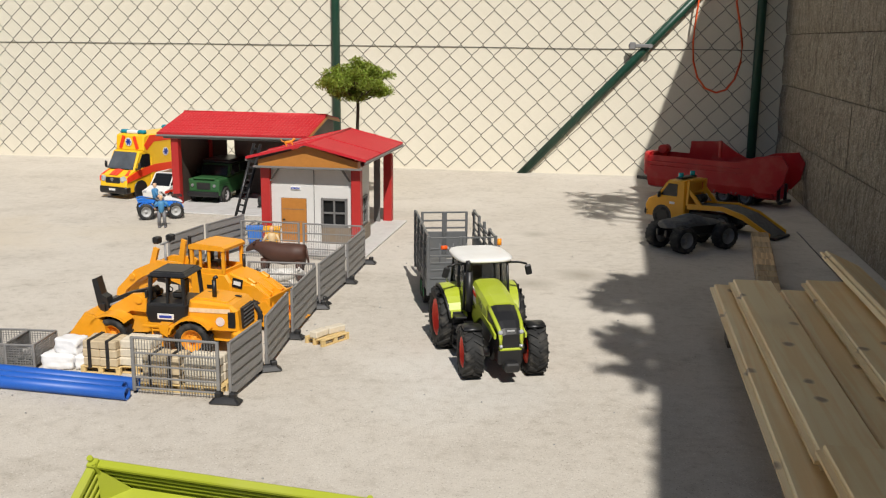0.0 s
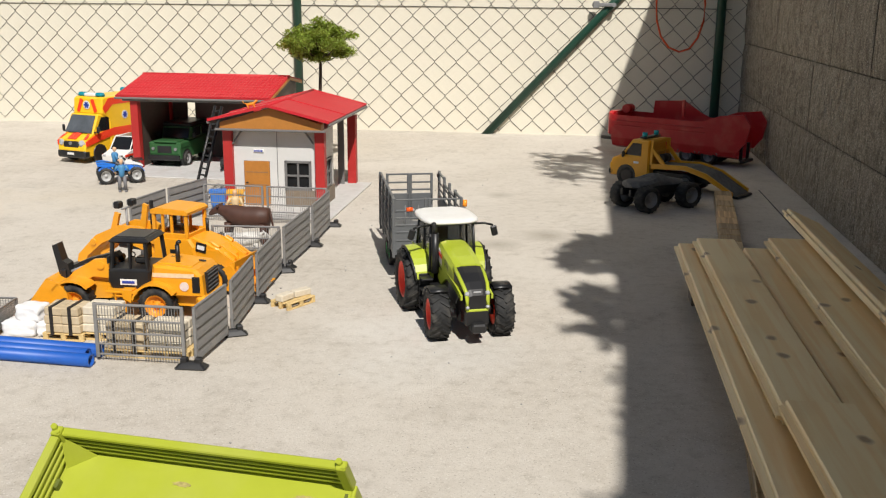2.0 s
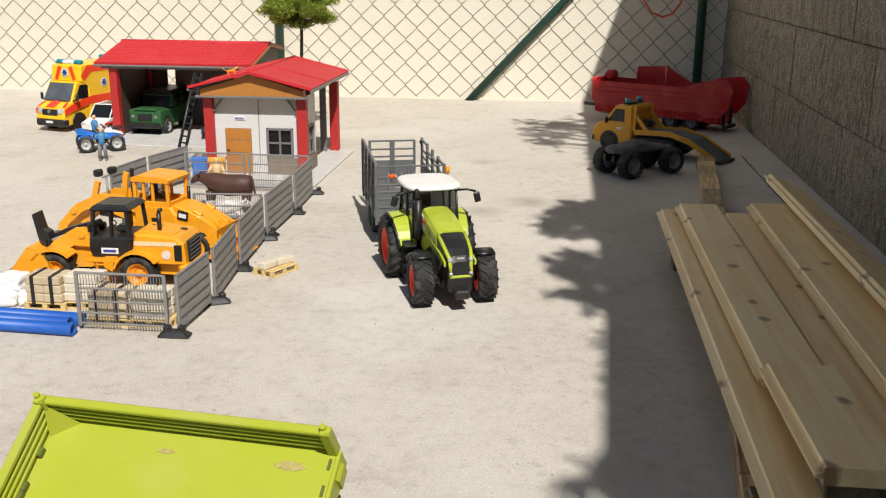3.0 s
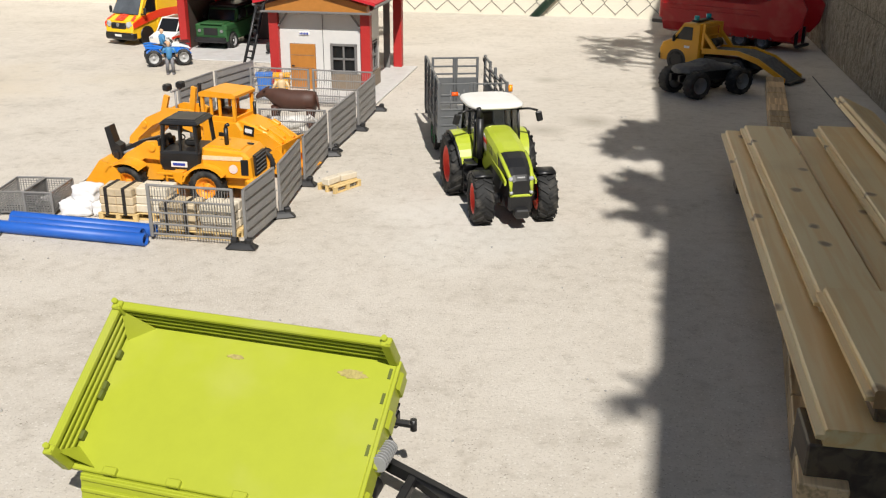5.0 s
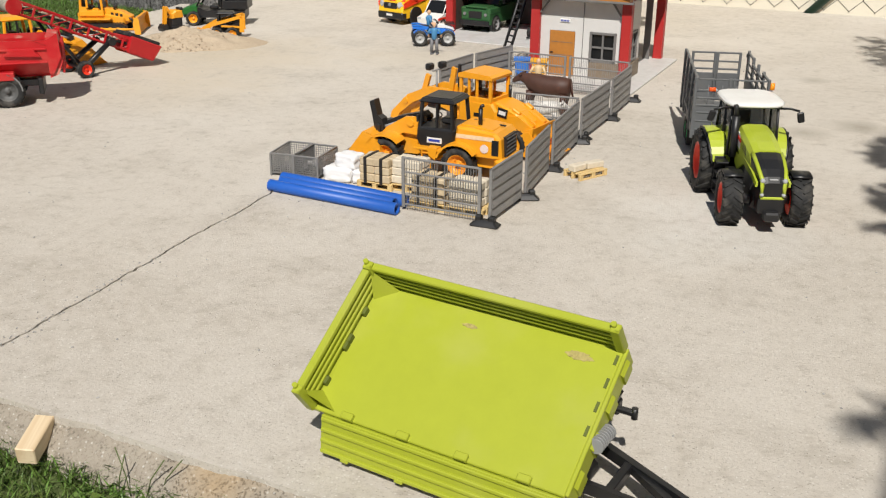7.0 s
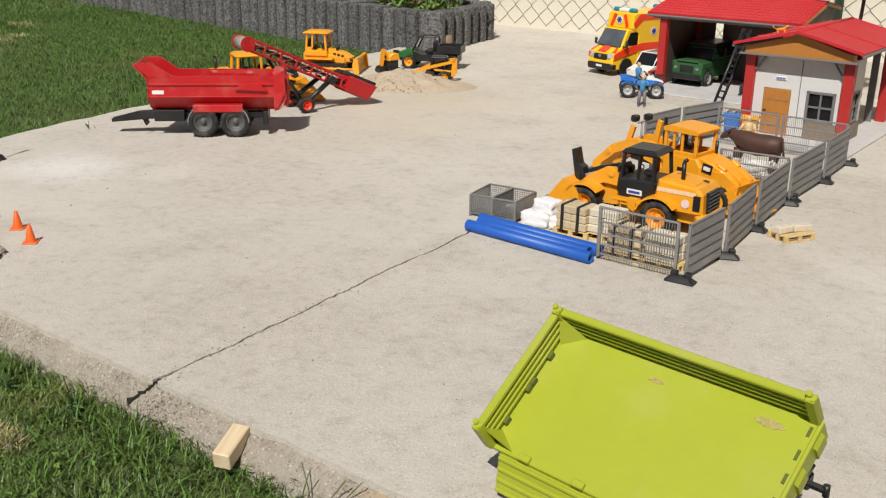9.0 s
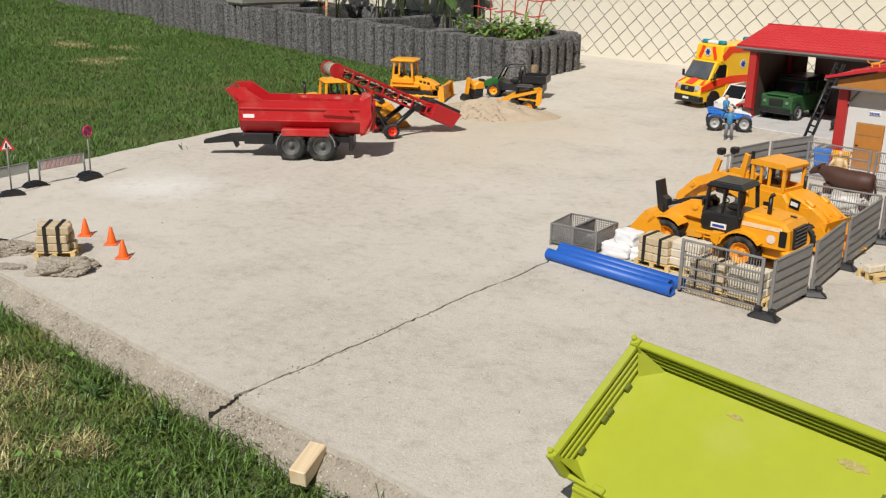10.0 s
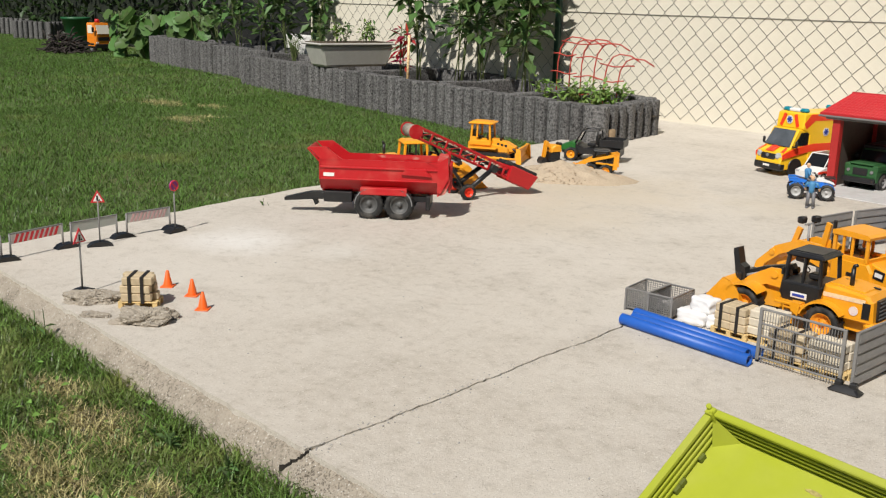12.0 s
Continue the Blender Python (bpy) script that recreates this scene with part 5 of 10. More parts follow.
# ---------------------------------------------------------------- lime three-way tipper, tipped towards the lawn
def lime_tipper():
    TL = Vector((-0.318, 0.957, 0.180))
    u = Vector((0.282, -0.072, 0.0))
    v = Vector((-0.031, -0.121, -0.091))
    L, W = 0.293, 0.160
    ux = u.normalized()
    vy = (v - ux * v.dot(ux)).normalized()
    n = ux.cross(vy)
    if n.z < 0:
        n = -n
    # body axes: x along the trailer, y up the slope, z out of the bed
    B = Matrix((ux, -vy, n)).transposed().to_4x4()
    B.translation = TL
    ground_m = pose(-0.19, 0.93, 0, 0, 0, math.degrees(math.atan2(ux.y, ux.x)))
    th = thing("tipper_trailer", ground_m, "lime green toy tipper trailer, tipped sideways with its flap down", "trailer")
    rel = ground_m.inverted() @ B
    H = 0.036

    def put(name, mesh, material, parent=th, label=""):
        if parent is th:
            return part(name, mesh, material, th, label, m=rel)
        return part(name, mesh, material, parent, label)

    bed = put("bed", Mesh().box((L / 2, -W / 2, -H - 0.003), (L, W, 0.006), 0.001), LIME_BODY, th, "scuffed flat lime green bed")

    def wall(name, a, b, inner):
        """Ribbed side wall between two rim corners, with a proud top rail."""
        a, b = Vector(a), Vector(b)
        d = (b - a)
        ln = d.length
        mm = Matrix.Translation((a + b) / 2) @ Matrix.Rotation(math.atan2(d.y, d.x), 4, "Z")
        w = put(name, Mesh().box((0, 0, -H / 2 - 0.001), (ln, 0.004, H - 0.004), 0.0008, m=mm), LIME_BODY)
        part("top_rail", Mesh().box((0, 0, -0.003), (ln, 0.009, 0.006), 0.0012, m=mm), LIME_BODY, w)
        for z in (-0.012, -0.020, -0.028):
            part("rib", Mesh().box((0, 0, z), (ln - 0.010, 0.008, 0.0035), 0.0008, m=mm), LIME_BODY, w)
        return w

    wall("rear_side_wall", (0.004, 0, 0), (L, 0, 0), 1)
    lw = wall("tail_wall", (0.002, -0.002, 0), (0.002, -W + 0.002, 0), 1)
    for k in (0.25, 0.47, 0.53, 0.80):
        part("hinge", Mesh().box((0.006, -W * k, -0.033), (0.006, 0.010, 0.008), 0.001), SLOT, lw)
    # head wall at the drawbar end, folded down outside the bed
    hw = put("head_wall", Mesh().box((L + 0.002, -W / 2, -H - 0.012), (0.004, W - 0.002, 0.026), 0.0008), LIME_BODY)
    for k in range(4):
        part("stake", Mesh().prism([(L + 0.003, -H - 0.002), (L + 0.007, -H - 0.008), (L + 0.007, -H - 0.022), (L + 0.003, -H - 0.025)], -0.010 - k * 0.040, -0.028 - k * 0.040, "y"), LIME_BODY, hw)
        part("slot", Mesh().box((L - 0.004, -0.016 - k * 0.026, -H + 0.0003), (0.003, 0.011, 0.0014)), SLOT, hw)
    for k in range(2):
        blot = [(L * (0.86 - 0.42 * k) + (0.015 - 0.006 * k) * math.cos(a) * (1 + 0.5 * noise.noise((math.cos(a) * 3, math.sin(a) * 3, k))), -0.022 + (0.0045 - 0.002 * k) * math.sin(a) * (1 + 0.6 * noise.noise((math.cos(a) * 4, math.sin(a) * 4, 5 + k)))) for a in [2 * math.pi * i / 28 for i in range(28)]]
        part("scuff", Mesh().prism(blot, -H, -H + 0.0004, "z"), SCUFF, bed, "brown scuff mark")
    for x, y in ((0.004, -0.002), (0.004, -W + 0.002), (L - 0.003, -0.002)):
        part("corner_post", Mesh().box((x, y, -0.016), (0.010, 0.010, 0.040), 0.001).cyl((x - 0.002, y + 0.002, 0.002), (x - 0.002, y + 0.002, 0.008), 0.003, n=8).cyl((x + 0.003, y - 0.002, 0.002), (x + 0.003, y - 0.002, 0.006), 0.002, n=8), LIME_BODY, th, m=rel)
    for x, y, sx, sy in ((0.006, -0.004, 1, -1), (0.006, -W + 0.004, 1, 1)):
        g = Mesh()
        g.add([(x, y, -0.004), (x + sx * 0.026, y, -H), (x, y + sy * 0.018, -H), (x + sx * 0.007, y + sy * 0.007, -H)], [(0, 1, 3), (0, 3, 2), (1, 2, 3), (0, 2, 1)])
        part("corner_gusset", g, LIME_BODY, th, m=rel)
    # flap hanging down
    flap = Matrix.Translation((0, -W - 0.001, -H - 0.004)) @ Matrix.Rotation(radians(90) - math.atan2(-vy.z, Vector((vy.x, vy.y, 0)).length) - radians(6), 4, "X")
    fm = Mesh().box((L / 2 + 0.008, -0.021, 0), (L - 0.018, 0.042, 0.004), 0.0008, m=flap)
    fl = put("side_flap", fm, LIME_BODY)
    for y in (-0.004, -0.016, -0.028, -0.040):
        part("rib", Mesh().box((L / 2 + 0.008, y, 0.0025), (L - 0.020, 0.0045, 0.004), 0.001, m=flap), LIME_BODY, fl)
    for k in range(4):
        part("hinge", Mesh().box((L * (0.17 + 0.23 * k), -W + 0.003, -H + 0.002), (0.014, 0.008, 0.006), 0.001), LIME_BODY, fl)
        part("catch", Mesh().box((L * (0.17 + 0.23 * k), -0.042, 0.003), (0.010, 0.005, 0.005), 0.001, m=flap), LIME_BODY, fl)
    # chassis under the body
    part("chassis", Mesh().box((0.02, 0.0, 0.064), (0.26, 0.012, 0.018), 0.002).box((0.02, 0.05, 0.064), (0.26, 0.012, 0.018), 0.002), BLACK, th)
    for x in (-0.06, 0.0):
        for s in (-1, 1):
            wheel(th, x, 0.025 + s * 0.040, 0.030, 0.026, LIME_BODY, 22)
    part("lift_ram", Mesh().cyl((0.05, 0.03, 0.060), (0.05, 0.035, 0.125), 0.010, n=12), STEP_GREY, th, "grey lifting ram")
    # drawbar with open webs and the spring and crank beside the bed
    db = Mesh()
    for s in (-1, 1):
        db.prism([(0.134, -0.026 + s * 0.035), (0.140, -0.026 + s * 0.042), (0.290, -0.066 + s * 0.010), (0.290, -0.066 + s * 0.004)], 0.034, 0.046, "z")
    db.box((0.186, -0.040, 0.040), (0.009, 0.054, 0.010), 0.001).box((0.136, -0.026, 0.040), (0.010, 0.076, 0.010), 0.001).box((0.260, -0.058, 0.040), (0.050, 0.022, 0.008), 0.001)
    db.prism([(0.190, -0.018), (0.196, -0.014), (0.250, -0.050), (0.244, -0.056)], 0.0352, 0.0435, "z")
    dd = part("drawbar", db, BLACK, th, "black drawbar with open webs")
    part("hitch_eye", Mesh().cyl((0.297, -0.067, 0.034), (0.297, -0.067, 0.046), 0.009, n=14), BLACK, dd)
    part("front_bolster", Mesh().box((0.132, -0.022, 0.052), (0.018, 0.085, 0.028), 0.003).box((0.140, -0.022, 0.070), (0.012, 0.030, 0.014), 0.002), BLACK, th)
    spring = Mesh()
    spring.box((0.154, -0.048, 0.086), (0.022, 0.032, 0.012), 0.001)
    for k in range(8):
        spring.cyl((0.170, -0.034 - k * 0.0042, 0.086), (0.170, -0.0362 - k * 0.0042, 0.086), 0.0080, n=12)
    part("spring", spring, STEP_GREY, th, "pale ribbed spring")
    part("support_stand", Mesh().box((0.148, 0.022, 0.078), (0.010, 0.012, 0.044), 0.001, rot=Euler((0, 0.35, 0)).to_matrix()).box((0.163, 0.022, 0.078), (0.024, 0.007, 0.007), 0.002).cyl((0.175, 0.022, 0.072), (0.175, 0.022, 0.084), 0.0035, n=10), BLACK, th)
    part("valve_block", Mesh().box((0.150, -0.060, 0.052), (0.026, 0.022, 0.026), 0.003).cyl((0.156, -0.078, 0.048), (0.156, -0.042, 0.048), 0.010, n=12), BLACK, th)
    return th


SLOT = mat("dark_lime", (0.10, 0.12, 0.015), 0.6, bump=0)
SCUFF = mat("brown_scuff", (0.36, 0.30, 0.10), 0.7, var=0.3, scale=200, bump=0.2)
LIME_BODY = mat("lime_body_plastic", (0.36, 0.40, 0.03), 0.42, var=0.03, scale=50, bump=0.04, stain=(0.42, 0.42, 0.12), stain_scale=9, stain_amount=0.4)
lime_tipper()


# ---------------------------------------------------------------- yellow loaders in the pen
def cab_frame(th, x0, x1, y, z0, z1, material, roof_mat, lean=0.006, glass=True):
    for x, dx in ((x0, lean), (x1, -lean)):
        for s in (-1, 1):
            part("cab_pillar", Mesh().cyl((x, s * y, z0), (x + dx, s * (y - 0.003), z1), 0.0042, n=6, smooth=False), material, th)
    part("cab_base", Mesh().box(((x0 + x1) / 2, 0, z0 - 0.008), (abs(x1 - x0) + 0.010, 2 * y + 0.008, 0.024), 0.003), material, th)
    part("cab_roof", Mesh().box(((x0 + x1) / 2, 0, z1 + 0.004), (abs(x1 - x0) + 0.006, 2 * y + 0.004, 0.009), 0.003, top=(0.92, 0.90)), roof_mat, th)
    part("seat", Mesh().box(((x0 + x1) / 2 - 0.008, 0, z0 + 0.012), (0.022, 0.024, 0.012), 0.003).box(((x0 + x1) / 2 - 0.020, 0, z0 + 0.028), (0.006, 0.024, 0.03), 0.003), BLACK, th)


def bucket(th, x, z, w, size, material, teeth=True):
    """Curved bucket with side cheeks; open towards +x."""
    prof = []
    for k in range(9):
        a = radians(100 + k * 20)
        prof.append((x + size * 0.75 * math.cos(a) + size * 0.4, z + size * 0.62 * math.sin(a) + size * 0.55))
    m = Mesh()
    tip = (x + size * 1.15, z + 0.002)
    outer = prof + [tip]
    inn = [(px * 0.965 + (x + size * 0.5) * 0.035, pz * 0.94 + (z + size * 0.55) * 0.06) for px, pz in outer]
    m.prism(outer + inn[::-1], -w / 2, w / 2, "y")
    b = part("bucket", m, material, th)
    for s in (-1, 1):
        part("bucket_cheek", Mesh().prism(outer, s * w / 2 - 0.002, s * w / 2 + 0.002, "y"), material, b)
    if teeth:
        for k in range(8):
            part("bucket_tooth", Mesh().box((tip[0] + 0.004, -w / 2 + w * (k + 0.5) / 8, tip[1] + 0.001), (0.014, 0.007, 0.003), 0.0006), material, b)
    return b


def wheel_loader(m, cab_mat=None):
    th = thing("wheel_loader", m, "yellow toy wheel loader with a dark cab and lowered bucket", "wheel loader")
    FX = 0.158
    for x in (0.0, FX):
        for s in (-1, 1):
            wheel(th, x, s * 0.048, 0.0340, 0.030, ORANGE_RIM, 20)
    part("rear_frame", hull(Mesh(), [(-0.076, 0.040), (-0.070, 0.026), (0.076, 0.030), (0.082, 0.060), (-0.088, 0.062)], -0.030, 0.030, 0.003), YELLOW, th)
    part("engine_hood", hull(Mesh(), [(-0.087, 0.050), (-0.084, 0.090), (-0.074, 0.101), (-0.020, 0.107), (0.008, 0.107), (0.014, 0.070), (0.014, 0.050)], -0.048, 0.048, 0.006), YELLOW, th)
    part("hood_lid", hull(Mesh(), [(-0.066, 0.098), (-0.062, 0.1045), (-0.018, 0.1095), (0.004, 0.1095), (0.006, 0.100)], -0.034, 0.034, 0.003), YELLOW, th)
    gr = part("radiator_grille", Mesh().prism([(-0.030, 0.054), (0.030, 0.054), (0.028, 0.092), (-0.028, 0.092)], -0.0895, -0.0830, "x"), BLACK, th, "black radiator grille")
    for k in range(5):
        part("grille_bar", Mesh().box((-0.0900, 0, 0.058 + 0.0075 * k), (0.002, 0.052, 0.0018)), DARK_GREY, gr)
    part("counterweight", Mesh().box((-0.082, 0, 0.040), (0.022, 0.100, 0.026), 0.006), YELLOW, th)
    part("tow_pin", Mesh().box((-0.096, 0, 0.036), (0.008, 0.016, 0.012), 0.002), BLACK, th)
    for s in (-1, 1):
        part("hood_stripe", Mesh().box((-0.032, s * 0.0484, 0.090), (0.078, 0.0012, 0.008)), FADED, th, "faded white stripe")
        part("side_vent", Mesh().box((-0.074, s * 0.0480, 0.074), (0.014, 0.003, 0.030), 0.0006), BLACK, th)
        part("sticker", Mesh().cyl((-0.052, s * 0.048, 0.070), (-0.052, s * 0.0495, 0.070), 0.0085, n=20), PINK_STICKER, th, "round pale sticker")
        for cx, a0 in ((0.0, 0.25), (FX, 0.55)):
            arch = [[(cx + 0.045 * math.cos(a), s * 0.030, 0.035 + 0.044 * math.sin(a)), (cx + 0.045 * math.cos(a), s * 0.066, 0.035 + 0.043 * math.sin(a)), (cx + 0.041 * math.cos(a), s * 0.066, 0.035 + 0.039 * math.sin(a)), (cx + 0.041 * math.cos(a), s * 0.030, 0.035 + 0.040 * math.sin(a))] for a in [a0 + 0.23 * k for k in range(11 if cx == 0.0 else 9)]]
            part("mudguard", Mesh().loft(arch), YELLOW, th)
        part("mudguard_skirt", Mesh().prism([(0.040, 0.064), (0.062, 0.064), (0.058, 0.048), (0.044, 0.040)], s * 0.040, s * 0.066, "y"), YELLOW, th)
        ld = part("ladder", Mesh().box((0.056, s * 0.062, 0.034), (0.003, 0.004, 0.046), 0.0006).box((0.074, s * 0.062, 0.034), (0.003, 0.004, 0.046), 0.0006), YELLOW, th)
        for z in (0.016, 0.028, 0.040, 0.052):
            part("rung", Mesh().box((0.065, s * 0.062, z), (0.016, 0.006, 0.0028), 0.0006), YELLOW, ld)
        part("platform", Mesh().box((0.062, s * 0.054, 0.059), (0.062, 0.022, 0.005), 0.001), YELLOW, th)
        # lifting arms with the dark rams lying on them
        part("lift_arm", Mesh().prism([(0.094, 0.100), (0.106, 0.112), (0.126, 0.110), (0.166, 0.086), (0.196, 0.052), (0.200, 0.032), (0.184, 0.030), (0.158, 0.062), (0.128, 0.078), (0.098, 0.076)], s * 0.024, s * 0.033, "y"), YELLOW, th)
        for bx, bz in ((0.112, 0.100), (0.192, 0.038)):
            part("arm_boss", Mesh().cyl((bx, s * 0.022, bz), (bx, s * 0.036, bz), 0.0075, n=14), YELLOW, th)
        rm = part("lift_ram", Mesh().cyl((0.088, s * 0.016, 0.106), (0.150, s * 0.016, 0.092), 0.0062, n=12), BLACK, th)
        part("ram_rod", Mesh().cyl((0.150, s * 0.016, 0.092), (0.186, s * 0.016, 0.078), 0.0034, n=10), STEP_GREY, rm)
    part("tilt_link", Mesh().prism([(0.086, 0.112), (0.092, 0.120), (0.150, 0.104), (0.190, 0.086), (0.186, 0.074), (0.146, 0.092)], -0.008, 0.008, "y"), BLACK, th, "black tilting link")
    part("coupler", Mesh().box((0.188, 0, 0.060), (0.010, 0.064, 0.056), 0.002).prism([(0.176, 0.070), (0.196, 0.070), (0.208, 0.132), (0.198, 0.136), (0.190, 0.104), (0.180, 0.098)], 0.004, 0.026, "y"), BLACK, th, "tall stepped black quick coupler")
    ex = part("exhaust", Mesh().cyl((-0.030, 0.016, 0.104), (-0.030, 0.016, 0.140), 0.0042, n=12), BLACK, th)
    part("exhaust_tip", Mesh().tube([(-0.030, 0.016, 0.139), (-0.031, 0.016, 0.144), (-0.036, 0.016, 0.147)], 0.0036, 8), BLACK, ex)
    for x, y in ((-0.012, -0.014), (-0.050, 0.014), (-0.066, -0.012)):
        part("hood_slot", Mesh().box((x, y, 0.1085 if x > -0.02 else 0.1045), (0.013, 0.006, 0.002), 0.0005, rot=Euler((0, -0.08, 0)).to_matrix()), BLACK, th)
    # cab with a stepped lower shell
    cab_frame(th, 0.018, 0.088, 0.041, 0.094, 0.146, cab_mat or BLACK, cab_mat or BLACK, 0.004)
    part("roof_cap", Mesh().box((0.053, 0, 0.1545), (0.060, 0.066, 0.004), 0.002), cab_mat or BLACK, th)
    part("cab_shell", hull(Mesh(), [(0.014, 0.058), (0.086, 0.058), (0.094, 0.074), (0.092, 0.095), (0.014, 0.095)], -0.047, 0.047, 0.003), BLACK, th)
    part("wheel_column", Mesh().cyl((0.074, 0, 0.096), (0.066, 0, 0.114), 0.002, n=8).tube([(0.065 + 0.004 * math.cos(a), 0.010 * math.sin(a), 0.1145 + 0.004 * math.cos(a)) for a in [k * math.pi / 6 for k in range(12)]], 0.0012, 6, True), BLACK, th)
    for s in (-1, 1):
        part("door_post", Mesh().cyl((0.052, s * 0.041, 0.090), (0.052, s * 0.038, 0.146), 0.003, n=6, smooth=False), BLACK, th)
        part("mirror", Mesh().box((0.088, s * 0.050, 0.116), (0.004, 0.008, 0.014), 0.001), BLACK, th)
        part("cab_label", Mesh().box((0.054, s * 0.0476, 0.074), (0.032, 0.0014, 0.011), 0.0004), WHITE, th, "small white name plate")
        part("label_bar", Mesh().box((0.054, s * 0.0486, 0.074), (0.024, 0.0010, 0.005), 0.0003), LABEL_BLUE, th)
    part("front_frame", hull(Mesh(), [(0.080, 0.034), (0.190, 0.030), (0.190, 0.046), (0.150, 0.086), (0.094, 0.094)], -0.023, 0.023, 0.003), YELLOW, th)
    bk = bucket(th, 0.186, 0.003, 0.128, 0.066, YELLOW, False)
    part("cutting_edge", Mesh().box((0.258, 0, 0.006), (0.012, 0.130, 0.003), 0.0008), YELLOW, bk)
    return th


def second_loader(m):
    th = thing("backhoe_loader", m, "yellow toy backhoe loader with a tall window cab", "backhoe loader")
    for x, r in ((0.0, 0.038), (0.112, 0.034)):
        for s in (-1, 1):
            wheel(th, x, s * 0.046, r, 0.030, ORANGE_RIM, 20)
    part("main_frame", hull(Mesh(), [(-0.060, 0.034), (0.140, 0.034), (0.145, 0.070), (-0.060, 0.078)], -0.034, 0.034, 0.004), YELLOW, th)
    part("cab_body", hull(Mesh(), [(-0.045, 0.068), (0.060, 0.068), (0.060, 0.100), (0.048, 0.118), (-0.045, 0.118)], -0.046, 0.046, 0.005), YELLOW, th)
    part("engine_hood", hull(Mesh(), [(0.050, 0.066), (0.140, 0.062), (0.138, 0.082), (0.110, 0.104), (0.050, 0.122)], -0.040, 0.040, 0.005), YELLOW, th)
    for x in (-0.041, 0.040):
        for s in (-1, 1):
            part("cab_pillar", Mesh().box((x, s * 0.040, 0.146), (0.008, 0.008, 0.056), 0.0012), YELLOW, th)
        part("cab_sill", Mesh().box((x, 0, 0.122), (0.006, 0.078, 0.010), 0.001), YELLOW, th)
    part("cab_roof", Mesh().prism([(-0.046, 0.170), (0.046, 0.170), (0.047, 0.176), (0.038, 0.181), (-0.030, 0.184), (-0.047, 0.179)], -0.046, 0.046, "y"), YELLOW, th)
    part("seat", Mesh().box((-0.004, 0, 0.132), (0.024, 0.028, 0.014), 0.003).box((-0.018, 0, 0.148), (0.007, 0.028, 0.034), 0.003), BLACK, th)
    for s in (-1, 1):
        for x in (-0.019, 0.003):
            part("cab_pillar", Mesh().box((x, s * 0.040, 0.146), (0.006, 0.006, 0.054), 0.001), YELLOW, th)
        part("cab_sill", Mesh().box((0, s * 0.041, 0.122), (0.080, 0.006, 0.012), 0.001), YELLOW, th)
        part("hood_louvre", Mesh().prism([(0.092, 0.110), (0.118, 0.100), (0.150, 0.080), (0.160, 0.060), (0.150, 0.058), (0.120, 0.086), (0.092, 0.100)], s * 0.016 - 0.004, s * 0.016 + 0.004, "y"), YELLOW, th)
        part("tilt_ram", Mesh().cyl((0.085, s * 0.030, 0.108), (0.150, s * 0.028, 0.074), 0.006, n=10), YELLOW, th)
        part("hood_step", Mesh().box((0.105, s * 0.030, 0.104), (0.022, 0.014, 0.012), 0.002, rot=Euler((0, 0.5, 0)).to_matrix()), YELLOW, th)
        part("name_plate", Mesh().box((0.074, s * 0.0412, 0.100), (0.026, 0.002, 0.021), 0.0006, rot=Euler((0, 0.15, 0)).to_matrix()), BLACK, th, "black plate with a pale mark")
        part("plate_mark", Mesh().box((0.074, s * 0.0426, 0.100), (0.018, 0.001, 0.009), rot=Euler((0, 0.15, 0)).to_matrix()), WHITE, th)
        part("name_plate", Mesh().box((0.010, s * 0.0466, 0.088), (0.022, 0.0016, 0.009), 0.0005), BLACK, th)
        part("rear_arm", Mesh().prism([(-0.045, 0.096), (-0.045, 0.118), (-0.085, 0.134), (-0.140, 0.134), (-0.200, 0.108), (-0.250, 0.060), (-0.256, 0.034), (-0.236, 0.036), (-0.226, 0.058), (-0.186, 0.090), (-0.136, 0.112), (-0.090, 0.112)], s * 0.026, s * 0.035, "y"), YELLOW, th)
        part("arm_gusset", Mesh().prism([(-0.050, 0.070), (-0.050, 0.098), (-0.100, 0.112), (-0.124, 0.092)], s * 0.020, s * 0.026, "y"), YELLOW, th)
        for bx, bz in ((-0.112, 0.122), (-0.206, 0.092)):
            part("arm_boss", Mesh().cyl((bx, s * 0.022, bz), (bx, s * 0.039, bz), 0.0075, n=14), YELLOW, th)
        part("bucket_lever", Mesh().prism([(-0.150, 0.094), (-0.164, 0.094), (-0.206, 0.064), (-0.200, 0.054)], s * 0.010, s * 0.017, "y"), YELLOW, th)
        rr = part("bucket_ram", Mesh().cyl((-0.070, s * 0.012, 0.112), (-0.140, s * 0.012, 0.116), 0.0055, n=10), BLACK, th)
        part("ram_rod", Mesh().cyl((-0.140, s * 0.012, 0.116), (-0.196, s * 0.012, 0.094), 0.0030, n=8), STEP_GREY, rr)
        part("front_arm", Mesh().prism([(0.090, 0.096), (0.115, 0.098), (0.160, 0.072), (0.170, 0.040), (0.155, 0.036), (0.140, 0.056), (0.090, 0.076)], s * 0.036, s * 0.043, "y"), YELLOW, th)
        part("steering_ram", Mesh().cyl((-0.060, s * 0.015, 0.080), (-0.150, s * 0.015, 0.085), 0.006, n=10), BLACK, th)
        part("crane_post", Mesh().prism([(-0.172, 0.100), (-0.158, 0.100), (-0.140, 0.158), (-0.152, 0.162)] if s < 0 else [(-0.120, 0.100), (-0.106, 0.100), (-0.094, 0.172), (-0.106, 0.176)], s * 0.022 - 0.004, s * 0.022 + 0.004, "y"), YELLOW, th)
